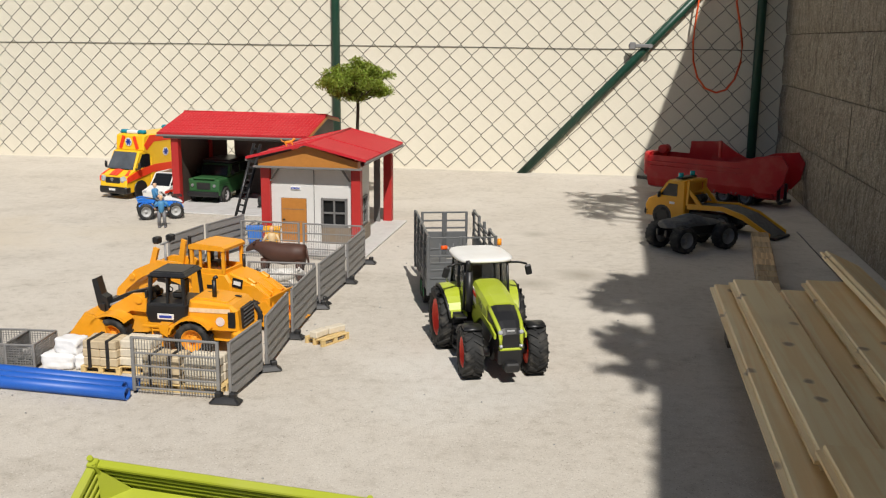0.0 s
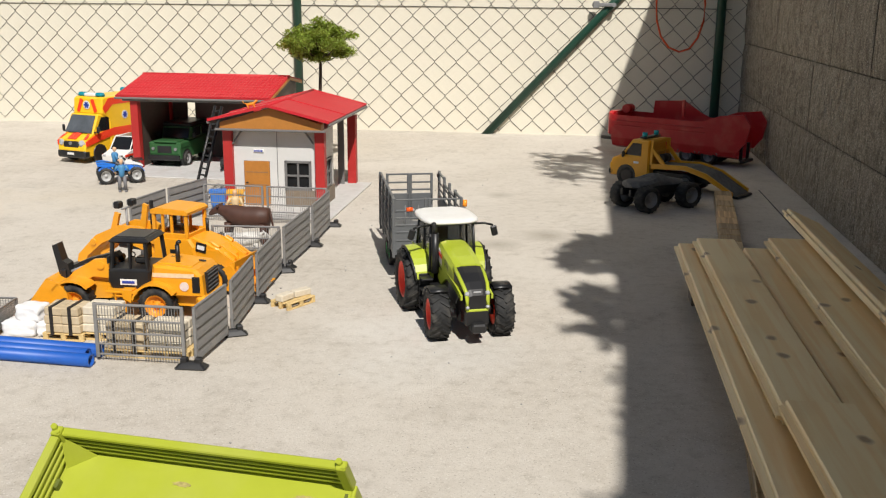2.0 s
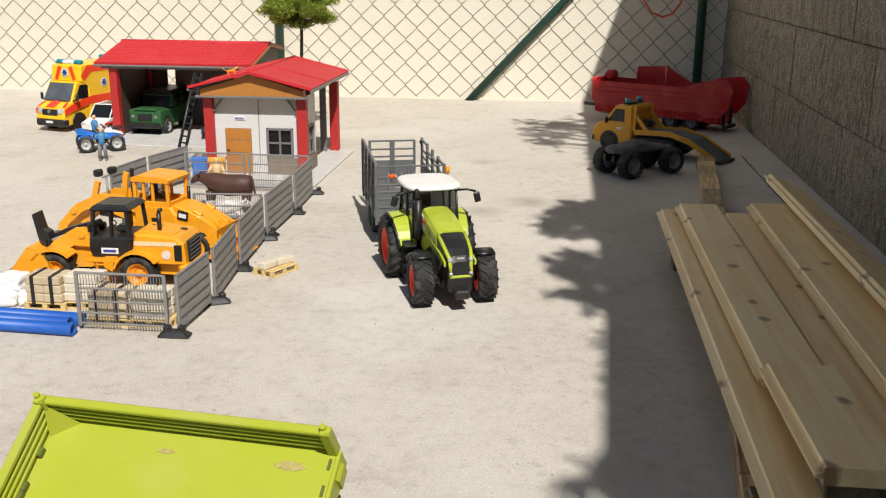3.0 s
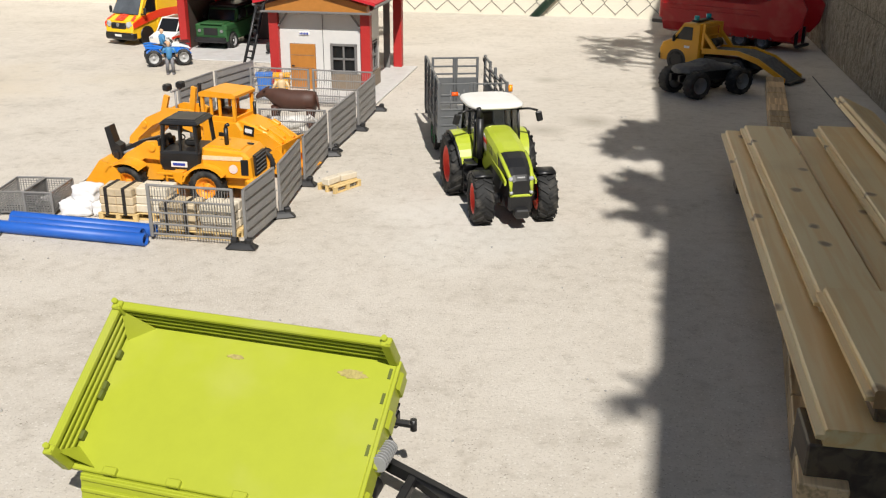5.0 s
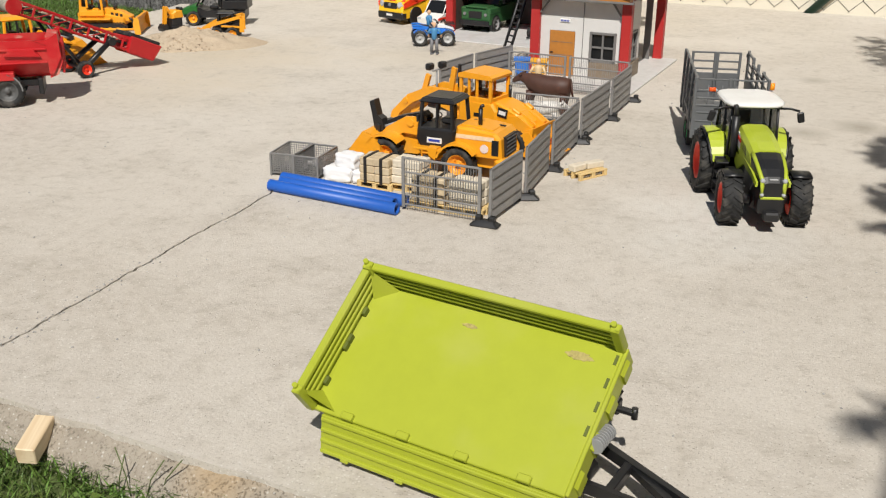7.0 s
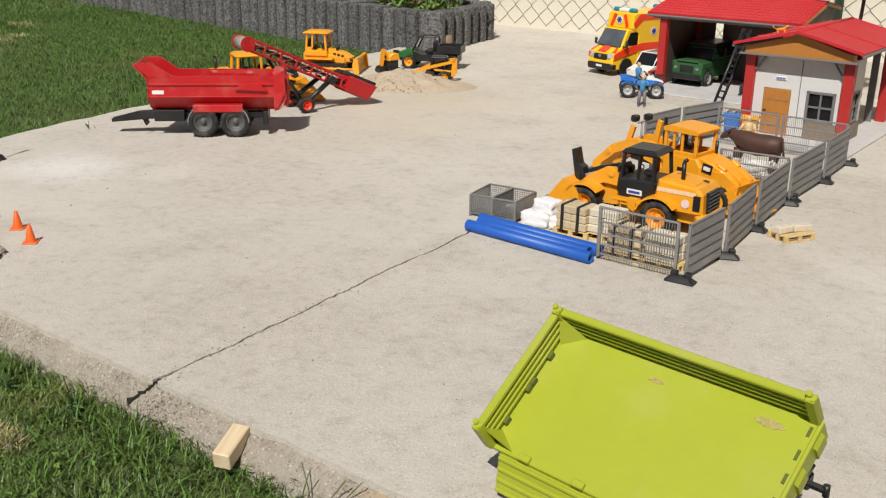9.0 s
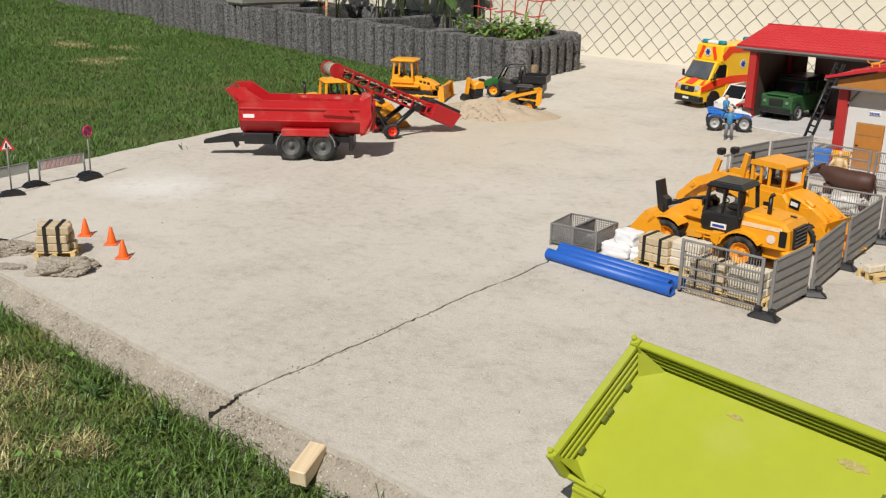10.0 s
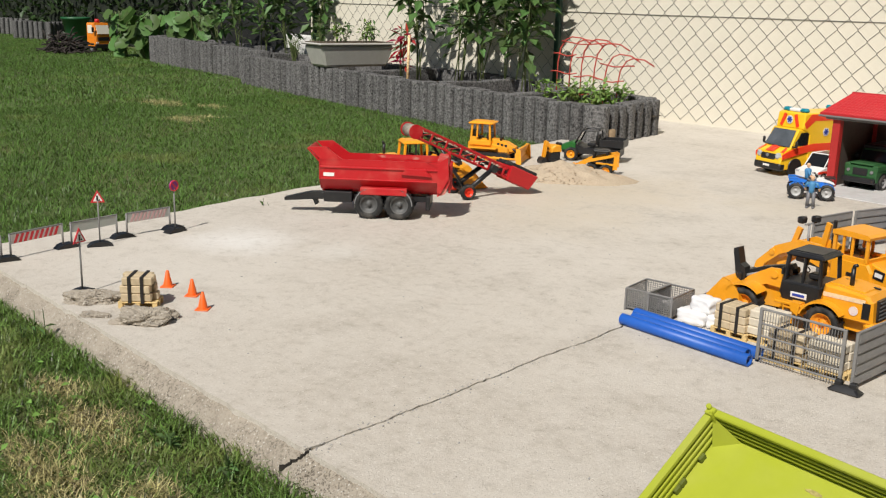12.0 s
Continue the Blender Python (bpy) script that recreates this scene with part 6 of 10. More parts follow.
        part("cross_brace", Mesh().cyl((-0.205, s * 0.030, 0.095), (-0.150, -s * 0.020, 0.125), 0.004, n=8), YELLOW, th)
        lm = part("work_lamp", Mesh().box((-0.140 + s * 0.006, s * 0.018, 0.178), (0.016, 0.020, 0.016), 0.003), BLACK, th, "black work lamp")
        part("lamp_lens", Mesh().box((-0.1485 + s * 0.006, s * 0.018, 0.178), (0.002, 0.015, 0.011), 0.0005), STEP_GREY, lm)
    part("lamp_post", Mesh().cyl((-0.138, 0, 0.100), (-0.138, 0, 0.170), 0.0028, n=8).box((-0.138, 0, 0.168), (0.005, 0.036, 0.004), 0.001), STEP_GREY, th)
    part("exhaust", Mesh().cyl((0.052, 0.030, 0.112), (0.052, 0.030, 0.150), 0.004, n=8), BLACK, th)
    part("grab_post", Mesh().box((-0.082, 0.016, 0.158), (0.008, 0.008, 0.056), 0.002), BLACK, th)
    bucket(th, 0.140, 0.012, 0.110, 0.050, YELLOW, True)
    cb = part("tool_carrier", Mesh().prism([(-0.170, 0.098), (-0.176, 0.104), (-0.222, 0.078), (-0.246, 0.040), (-0.240, 0.036), (-0.214, 0.070)], -0.026, 0.026, "y"), YELLOW, th)
    for k in range(4):
        part("carrier_rib", Mesh().box((-0.224, -0.018 + 0.012 * k, 0.080), (0.004, 0.0026, 0.036), 0.0006, rot=Euler((0, 0.75, 0)).to_matrix()), YELLOW, cb)
    part("bucket_back", Mesh().prism([(0.128, 0.030), (0.146, 0.072), (0.164, 0.078), (0.156, 0.030)], -0.055, 0.055, "y"), YELLOW, th)
    return th


FADED = mat("faded_stripe", (0.80, 0.58, 0.36), 0.5, var=0.15, scale=90, bump=0.02)
PINK_STICKER = mat("pale_sticker", (0.72, 0.60, 0.55), 0.5, stain=(0.6, 0.2, 0.2), stain_scale=110, stain_amount=0.8, bump=0)
wheel_loader(at(-0.457, 1.8625, 173))
sl_ = second_loader(at(-0.480, 2.065, -16))
sl_.scale = (0.90, 0.92, 0.92)


# ---------------------------------------------------------------- red half-pipe trailer
RED = mat("red_plastic", (0.46, 0.010, 0.014), 0.38, var=0.05, bump=0.03, stain=(0.55, 0.12, 0.09), stain_scale=16, stain_amount=0.5)
DUST_RED = mat("dusty_red", (0.55, 0.03, 0.03), 0.5, var=0.12, bump=0.08, stain=(0.55, 0.42, 0.32), stain_scale=40, stain_amount=0.8)


def tub(th, xs, material, wt=0.060, wb=0.036, z0=0.065, z1=0.150, lip=0.165, tilt=0.0):
    """Rounded dump tub; xs = front and rear."""
    x0, x1 = xs
    sec = [(-wt, z1), (-wt * 0.98, z0 + 0.040), (-wb, z0 + 0.010), (-wb * 0.5, z0), (wb * 0.5, z0), (wb, z0 + 0.010), (wt * 0.98, z0 + 0.040), (wt, z1)]
    t = 0.0028
    ins = [(y * (1 - t / 0.05), z + t) for y, z in sec]
    ins[0], ins[-1] = (-wt + t, z1), (wt - t, z1)
    m = Mesh()
    n = len(sec)
    ring = lambda x, dz: [(x, y, z + dz) for y, z in sec] + [(x, y, z + dz) for y, z in ins[::-1]]
    m.loft([ring(x1, tilt), ring((x0 + x1) / 2, tilt / 2), ring(x0, 0)])
    b = part("tub", m, material, th)
    for s in (-1, 1):
        part("tub_rim", Mesh().box(((x0 + x1) / 2, s * (wt + 0.001), z1 - 0.022), (abs(x1 - x0), 0.006, 0.005), 0.001), material, b)
    part("tub_front", Mesh().prism([(-wt, z1), (-wt * 0.98, z0 + 0.040), (-wb, z0 + 0.01), (wb, z0 + 0.01), (wt * 0.98, z0 + 0.04), (wt, z1), (wt * 0.9, lip), (-wt * 0.9, lip)], x0 - 0.003, x0 + 0.002, "x"), material, b)
    return b


def dump_trailer(m):
    th = thing("dump_trailer", m, "red toy half-pipe dump trailer with grey wheels", "trailer")
    for x in (0.038, -0.047):
        for s in (-1, 1):
            wheel(th, x, s * 0.054, 0.0410, 0.034, RIM_DARK, 22)
    part("chassis", Mesh().box((0.03, 0, 0.052), (0.30, 0.044, 0.018), 0.002), BLACK, th)
    b = tub(th, (0.175, -0.150), RED, 0.062, 0.036, 0.066, 0.163, 0.178)
    # raised, flared front and the rear flap
    for s in (-1, 1):
        part("front_flare", Mesh().prism([(0.172, 0.160), (0.206, 0.194), (0.160, 0.197), (0.112, 0.163)], s * 0.0612 - 0.0025, s * 0.0612 + 0.0025, "y"), RED, th)
    part("front_board", Mesh().box((0.192, 0, 0.172), (0.004, 0.120, 0.052), 0.001, rot=Euler((0, 0.75, 0)).to_matrix()), RED, th)
    fl = part("tail_flap", Mesh().prism([(-0.150, 0.068), (-0.172, 0.076), (-0.185, 0.110), (-0.174, 0.168), (-0.150, 0.172), (-0.154, 0.11)], -0.058, 0.058, "y"), DUST_RED, th, "dusty red tail flap")
    for k in range(6):
        part("flap_rib", Mesh().box((-0.183, -0.048 + k * 0.019, 0.115), (0.006, 0.003, 0.075), 0.0008), RED, fl)
    for s in (-1, 1):
        part("mudguard", Mesh().box((-0.003, s * 0.060, 0.078), (0.130, 0.026, 0.020), 0.002), RED, th, "red mudguard")
        for x in (0.032, -0.038):
            e = 1 if x > 0 else -1
            part("wheel_guard", Mesh().loft([[(x + e * 0.046 * math.cos(a), s * 0.040, 0.041 + 0.046 * math.sin(a)), (x + e * 0.046 * math.cos(a), s * 0.073, 0.041 + 0.046 * math.sin(a)), (x + e * 0.043 * math.cos(a), s * 0.073, 0.041 + 0.043 * math.sin(a)), (x + e * 0.043 * math.cos(a), s * 0.040, 0.041 + 0.043 * math.sin(a))] for a in [0.0 + 0.16 * k for k in range(9)]]), RIM_GREY, th, "grey wheel guard")
        part("side_panel", Mesh().prism([(-0.050, 0.128), (-0.134, 0.124), (-0.118, 0.142), (-0.064, 0.142)], s * 0.061, s * 0.070, "y"), RED, th)
        part("tail_wing", Mesh().prism([(-0.120, 0.163), (-0.152, 0.163), (-0.178, 0.178), (-0.182, 0.120), (-0.160, 0.078), (-0.150, 0.080), (-0.150, 0.150)], s * 0.059, s * 0.064, "y"), RED, th)
        part("side_crease", Mesh().box((0.012, s * 0.0615, 0.108), (0.320, 0.003, 0.004), 0.001), RED, th)
        part("inner_dust", Mesh().prism([(-0.10, 0.150), (0.02, 0.152), (0.03, 0.159), (-0.06, 0.161), (-0.09, 0.158)], s * 0.0585, s * 0.0590, "y"), DUST_RED, th)
        part("white_label", Mesh().box((0.150, s * 0.0615, 0.120), (0.030, 0.001, 0.010)), WHITE, th)
    part("tool_box", Mesh().box((0.128, 0, 0.054), (0.080, 0.088, 0.030), 0.002), BLACK, th)
    part("drawbar", Mesh().prism([(0.150, 0.062), (0.150, 0.040), (0.190, 0.040), (0.285, 0.032), (0.286, 0.040), (0.215, 0.058)], -0.014, 0.014, "y").prism([(0.196, 0.044), (0.190, 0.026), (0.198, 0.020), (0.208, 0.042)], -0.008, 0.008, "y"), BLACK, th)
    part("bumper", Mesh().box((-0.125, 0, 0.046), (0.012, 0.100, 0.040), 0.002), BLACK, th)
    return th


dump_trailer(at(-1.765, 2.047, 215))


def conveyor(m):
    """Belt conveyor: high end at x = 0, low end along +x."""
    th = thing("belt_conveyor", m, "red toy belt conveyor with sand on its belt", "conveyor")
    LEN, Z1, Z0 = 0.40, 0.212, 0.034
    ang = math.atan2(Z1 - Z0, LEN)
    T = Matrix.Translation((0, 0, Z1)) @ Matrix.Rotation(ang, 4, "Y")
    L = math.hypot(LEN, Z1 - Z0)
    for s in (-1, 1):
        part("side_rail", Mesh().box((L / 2, s * 0.034, 0.018), (L, 0.004, 0.006), 0.0008, m=T).box((L / 2, s * 0.034, -0.014), (L, 0.004, 0.006), 0.0008, m=T), RED, th)
        for k in range(9):
            x = L * k / 8 * 0.985 + 0.004
            part("truss_post", Mesh().box((x, s * 0.034, 0.001), (0.006, 0.004, 0.034), 0.0006, m=T), RED, th)
            if k < 8:
                a, b = T @ Vector((x, s * 0.034, -0.014)), T @ Vector((x + L / 8, s * 0.034, 0.018))
                part("truss_brace", Mesh().cyl(a, b, 0.0014, n=6), RED, th)
    part("belt", Mesh().box((L / 2, 0, 0.004), (L - 0.01, 0.060, 0.008), 0.0015, m=T), RUBBER, th, "black rubber belt")
    part("head_drum", Mesh().cyl(T @ Vector((0.004, -0.036, 0.0)), T @ Vector((0.004, 0.036, 0.0)), 0.019, n=16), DUSTY_DRUM, th, "dusty grey head drum")
    for s in (-1, 1):
        part("head_plate", Mesh().cyl(T @ Vector((0.002, s * 0.035, 0.0)), T @ Vector((0.002, s * 0.038, 0.0)), 0.022, n=18), RED, th)
    part("hopper", Mesh().box((L - 0.045, 0, 0.004), (0.090, 0.078, 0.050), 0.003, top=(1.15, 1.25), m=T), RED, th)
    part("hopper_lip", Mesh().box((L - 0.050, 0, 0.032), (0.100, 0.092, 0.012), 0.002, m=T), RUBBER, th)
    for s in (-1, 1):
        part("strut", Mesh().cyl((0.085, s * 0.030, 0.160), (0.170, s * 0.042, 0.024), 0.005, n=8), BLACK, th)
        part("strut", Mesh().cyl((0.262, s * 0.036, 0.090), (0.170, s * 0.044, 0.024), 0.008, n=8), BLACK, th)
        wheel(th, 0.170, s * 0.056, 0.024, 0.019, RIM_RED, 18)
    part("axle", Mesh().cyl((0.170, -0.05, 0.024), (0.170, 0.05, 0.024), 0.005, n=8), BLACK, th)
    part("motor", Mesh().cyl((0.262, -0.030, 0.090), (0.262, -0.050, 0.090), 0.012, n=14), BLACK, th)
    sand = Mesh()
    rnd = random.Random(8)
    for i in range(150):
        x = rnd.uniform(0.0, L * 0.75)
        s = rnd.uniform(0.003, 0.007)
        sand.box((x, rnd.gauss(0, 0.012), 0.005 + rnd.random() * 0.006 * (1.6 - x / L)), (s, s, s * 0.8), 0.001, m=T)
    part("sand", sand, SAND, th, "pale sand lying on the belt")
    return th


DUSTY_DRUM = mat("dusty_drum", (0.30, 0.26, 0.21), 0.9, var=0.4, scale=120, bump=0.6, bump_dist=0.002)
SAND = mat("sand", (0.45, 0.365, 0.265), 0.95, var=0.25, scale=300, bump=0.7, bump_dist=0.002, stain=(0.36, 0.28, 0.20), stain_scale=25, stain_amount=0.6, spec=0.2)
conveyor(at(-1.858, 2.262, 62))


# ---------------------------------------------------------------- machines at the sand pile
def bulldozer(m):
    th = thing("bulldozer", m, "yellow toy bulldozer with an open cab and front blade", "bulldozer")
    for s in (-1, 1):
        prof = [(-0.075, 0.006), (-0.065, 0.0), (0.065, 0.0), (0.078, 0.008), (0.078, 0.030), (0.065, 0.040), (-0.065, 0.040), (-0.078, 0.028)]
        tr = part("track", Mesh().prism(prof, s * 0.036, s * 0.062, "y"), BLACK, th)
        for k in range(14):
            part("track_shoe", Mesh().box((-0.065 + 0.010 * k, s * 0.049, 0.0405), (0.006, 0.028, 0.003), 0.0006), BLACK, tr)
        for k in range(5):
            part("track_roller", Mesh().cyl((-0.052 + 0.026 * k, s * 0.058, 0.016), (-0.052 + 0.026 * k, s * 0.064, 0.016), 0.0105, n=14), YELLOW, tr)
    part("body", hull(Mesh(), [(-0.080, 0.030), (0.070, 0.030), (0.070, 0.060), (0.010, 0.076), (-0.080, 0.078)], -0.034, 0.034, 0.005), YELLOW, th)
    part("hood", hull(Mesh(), [(0.004, 0.056), (0.086, 0.040), (0.090, 0.062), (0.060, 0.082), (0.004, 0.098)], -0.027, 0.027, 0.006), YELLOW, th)
    for s in (-1, 1):
        for k in range(3):
            part("hood_louvre", Mesh().box((0.030 + 0.014 * k, s * 0.0272, 0.074 - 0.003 * k), (0.009, 0.0014, 0.012), 0.0004), BLACK, th)
        part("exhaust", Mesh().cyl((0.036, s * 0.014, 0.086), (0.036, s * 0.014, 0.112), 0.0035, n=8), BLACK, th)
        part("step_rail", Mesh().box((-0.020, s * 0.050, 0.058), (0.100, 0.028, 0.005), 0.001), YELLOW, th)
        part("cab_side", Mesh().prism([(-0.068, 0.074), (-0.010, 0.074), (-0.010, 0.098), (-0.026, 0.100), (-0.030, 0.090), (-0.046, 0.090), (-0.050, 0.104), (-0.068, 0.104)], s * 0.036 - 0.002, s * 0.036 + 0.002, "y"), YELLOW, th)
        part("door_post", Mesh().cyl((-0.046, s * 0.036, 0.100), (-0.045, s * 0.034, 0.162), 0.0035, n=6, smooth=False), YELLOW, th)
        part("push_arm", Mesh().cyl((0.0, s * 0.066, 0.020), (0.108, s * 0.060, 0.018), 0.005, n=8), YELLOW, th)
        part("lift_ram", Mesh().cyl((0.070, s * 0.020, 0.070), (0.106, s * 0.030, 0.036), 0.004, n=8), BLACK, th)
    cab_frame(th, -0.068, 0.002, 0.036, 0.086, 0.162, YELLOW, YELLOW, 0.004)
    part("roof_edge", Mesh().box((-0.033, 0, 0.163), (0.090, 0.088, 0.008), 0.003), YELLOW, th)
    part("dash", Mesh().box((-0.006, 0, 0.106), (0.016, 0.054, 0.024), 0.003), BLACK, th)
    part("rear_screen", Mesh().box((-0.066, 0, 0.112), (0.004, 0.060, 0.040), 0.001), BLACK, th)
    bl = part("blade", Mesh().prism([(0.112, 0.004), (0.122, 0.004), (0.113, 0.024), (0.113, 0.046), (0.121, 0.068), (0.112, 0.068), (0.104, 0.046), (0.104, 0.024)], -0.082, 0.082, "y"), YELLOW, th)
    for s in (-1, 1):
        part("blade_cheek", Mesh().prism([(0.108, 0.002), (0.128, 0.002), (0.124, 0.064), (0.108, 0.070)], s * 0.082 - 0.002, s * 0.082 + 0.002, "y"), YELLOW, bl)
    return th


bd_ = bulldozer(at(-2.150, 3.085, 22))
bd_.scale = (1.08, 1.06, 0.87)
th2 = wheel_loader(at(-2.020, 2.376, 54), YELLOW)
th2.scale = (1.12, 1.05, 1.0)
tagged(th2, "yellow toy wheel loader half hidden behind the red conveyor", "wheel loader")


def skid_loader(m):
    th = thing("skid_steer_loader", m, "yellow toy skid-steer loader with its bucket in the sand", "skid loader")
    for x in (-0.030, 0.022):
        for s in (-1, 1):
            wheel(th, x, s * 0.038, 0.024, 0.020, YELLOW, 16)
    part("body", hull(Mesh(), [(-0.058, 0.020), (0.042, 0.018), (0.044, 0.034), (0.000, 0.046), (-0.058, 0.062)], -0.026, 0.026, 0.003), BLACK, th)
    part("engine_cover", hull(Mesh(), [(-0.062, 0.034), (-0.030, 0.034), (-0.030, 0.070), (-0.058, 0.074)], -0.022, 0.022, 0.004), BLACK, th)
    cab_frame(th, -0.036, 0.018, 0.022, 0.050, 0.088, BLACK, BLACK, 0.004)
    for s in (-1, 1):
        part("lift_arm", Mesh().prism([(-0.068, 0.078), (-0.062, 0.086), (0.034, 0.062), (0.086, 0.032), (0.092, 0.012), (0.084, 0.010), (0.078, 0.026), (0.030, 0.052)], s * 0.031, s * 0.037, "y"), YELLOW, th)
        part("arm_post", Mesh().prism([(-0.070, 0.030), (-0.054, 0.030), (-0.058, 0.084), (-0.070, 0.082)], s * 0.031, s * 0.037, "y"), YELLOW, th)
        part("arm_link", Mesh().prism([(-0.058, 0.050), (-0.054, 0.044), (0.006, 0.048), (0.006, 0.054)], s * 0.032, s * 0.036, "y"), YELLOW, th)
        part("lift_ram", Mesh().cyl((-0.044, s * 0.029, 0.046), (0.026, s * 0.029, 0.056), 0.003, n=8), RIM_GREY, th)
    bucket(th, 0.086, 0.002, 0.080, 0.030, YELLOW, False)
    return th


skid_loader(at(-1.672, 3.075, 204))

UTIL_GREEN = mat("utility_green", (0.02, 0.13, 0.025), 0.4, bump=0.03)


def utility_buggy(m):
    th = thing("utility_buggy", m, "green and black toy utility buggy with a roll cage", "buggy")
    for x in (-0.065, 0.075):
        for s in (-1, 1):
            wheel(th, x, s * 0.046, 0.025, 0.024, YELLOW, 18)
    part("body", hull(Mesh(), [(-0.100, 0.026), (0.110, 0.026), (0.118, 0.050), (0.070, 0.066), (0.030, 0.050), (-0.100, 0.052)], -0.042, 0.042, 0.004), BLACK, th)
    part("nose", hull(Mesh(), [(0.060, 0.040), (0.116, 0.036), (0.122, 0.052), (0.074, 0.070), (0.060, 0.066)], -0.044, 0.044, 0.004), UTIL_GREEN, th, "green front hood")
    bx = part("cargo_bed", Mesh().box((-0.068, 0, 0.060), (0.085, 0.092, 0.006), 0.001), BLACK, th)
    for s in (-1, 1):
        part("bed_side", Mesh().box((-0.068, s * 0.045, 0.072), (0.085, 0.004, 0.026), 0.001), BLACK, bx)
        part("bed_end", Mesh().box((-0.068 + s * 0.042, 0, 0.072), (0.004, 0.090, 0.026), 0.001), BLACK, bx)
        part("roll_bar", Mesh().tube([(0.066, s * 0.040, 0.060), (0.040, s * 0.036, 0.112), (-0.015, s * 0.036, 0.114), (-0.022, s * 0.040, 0.056)], 0.0032, 8), BLACK, th)
        part("seat", Mesh().box((0.006, s * 0.018, 0.062), (0.030, 0.028, 0.012), 0.003).box((-0.012, s * 0.018, 0.080), (0.008, 0.028, 0.034), 0.003), BLACK, th)
    part("windscreen", Mesh().box((0.053, 0, 0.088), (0.0014, 0.074, 0.050), rot=Euler((0, -0.46, 0)).to_matrix()), GLASS, th)
    for x in (0.040, -0.015):
        part("cross_bar", Mesh().cyl((x, -0.036, 0.113), (x, 0.036, 0.113), 0.0028, n=8), BLACK, th)
    return th


ub_ = utility_buggy(at(-1.862, 3.375, 197))
ub_.scale = (1.08, 1.08, 1.05)


def mini_excavator(m):
    th = thing("mini_excavator", m, "small yellow and black toy excavator attachment", "excavator")
    for s in (-1, 1):
        part("track", Mesh().prism([(-0.032, 0.005), (-0.027, 0.0), (0.027, 0.0), (0.032, 0.005), (0.032, 0.014), (0.027, 0.019), (-0.027, 0.019), (-0.032, 0.014)], s * 0.018, s * 0.030, "y"), BLACK, th)
    part("base", hull(Mesh(), [(-0.026, 0.012), (0.026, 0.012), (0.024, 0.046), (-0.026, 0.050)], -0.024, 0.024, 0.004), BLACK, th)
    part("body", hull(Mesh(), [(-0.034, 0.046), (0.020, 0.046), (0.022, 0.064), (0.004, 0.078), (-0.030, 0.076)], -0.024, 0.024, 0.006), YELLOW, th)
    part("cover", Mesh().box((-0.026, 0.006, 0.080), (0.018, 0.030, 0.012), 0.003), BLACK, th)
    for s in (-1, 1):
        part("arm", Mesh().prism([(0.010, 0.058), (0.034, 0.094), (0.044, 0.092), (0.054, 0.022), (0.046, 0.020), (0.036, 0.076), (0.020, 0.054)], s * 0.007 - 0.003, s * 0.007 + 0.003, "y"), YELLOW, th)
    part("ram", Mesh().cyl((0.022, 0, 0.066), (0.044, 0, 0.054), 0.0035, n=8), BLACK, th)
    part("bucket", Mesh().prism([(0.044, 0.002), (0.066, 0.001), (0.070, 0.012), (0.060, 0.026), (0.046, 0.028), (0.040, 0.014)], -0.020, 0.020, "y"), BLACK, th)
    return th


me_ = mini_excavator(at(-1.940, 3.195, 245))
me_.scale = (0.85, 0.9, 0.92)


def pile(name, cx, cy, rx, ry, h, material, label):
    m = Mesh()
    n, k = 96, 34
    v, f = [], []
    for j in range(k + 1):
        q = j / k
        for i in range(n):
            a = 2 * math.pi * i / n
            lump = 1 + 0.22 * noise.noise((math.cos(a) * 1.5, math.sin(a) * 1.5, 4.2)) + 0.06 * noise.noise((math.cos(a) * 6, math.sin(a) * 6, q * 2))
            r = q * lump
            z = h * max(0.0, (1 - q ** 1.3)) * (1 + 0.45 * noise.noise((r * math.cos(a) * 3.5, r * math.sin(a) * 3.5, 1.0))) + 0.009 * noise.noise((r * math.cos(a) * 8, r * math.sin(a) * 8, 5.0)) * (1 - q) + 0.005 * noise.noise((r * math.cos(a) * 22, r * math.sin(a) * 22, 2.0)) * (1 - q)
            v.append((rx * r * math.cos(a), ry * r * math.sin(a), max(z, 0.0) + 0.0008 - 0.002 * (q > 0.99)))
    for j in range(k):
        for i in range(n):
            f.append((j * n + i, j * n + (i + 1) % n, (j + 1) * n + (i + 1) % n, (j + 1) * n + i))
    m.add(v, f, True)
    rnd = random.Random(11)
    for i in range(900):
        a, q = rnd.random() * 6.283, rnd.random() ** 0.5 * 1.25
        s = rnd.uniform(0.0012, 0.0040) * (0.5 if q > 1 else 1)
        z = h * max(0, 1 - q ** 1.3) if q < 1 else 0.0
        m.box((rx * q * math.cos(a), ry * q * math.sin(a), z - s * 0.05), (s * 1.4, s, s), s * 0.25, rot=Euler((0, 0, rnd.random() * 3)).to_matrix())
    return solo(name, m, material, label, "sand", at(cx, cy, 30), kind="stuff")


pile("sand_pile", -1.728, 2.945, 0.225, 0.145, 0.056, SAND, "loose heap of pale sand spread on the concrete")

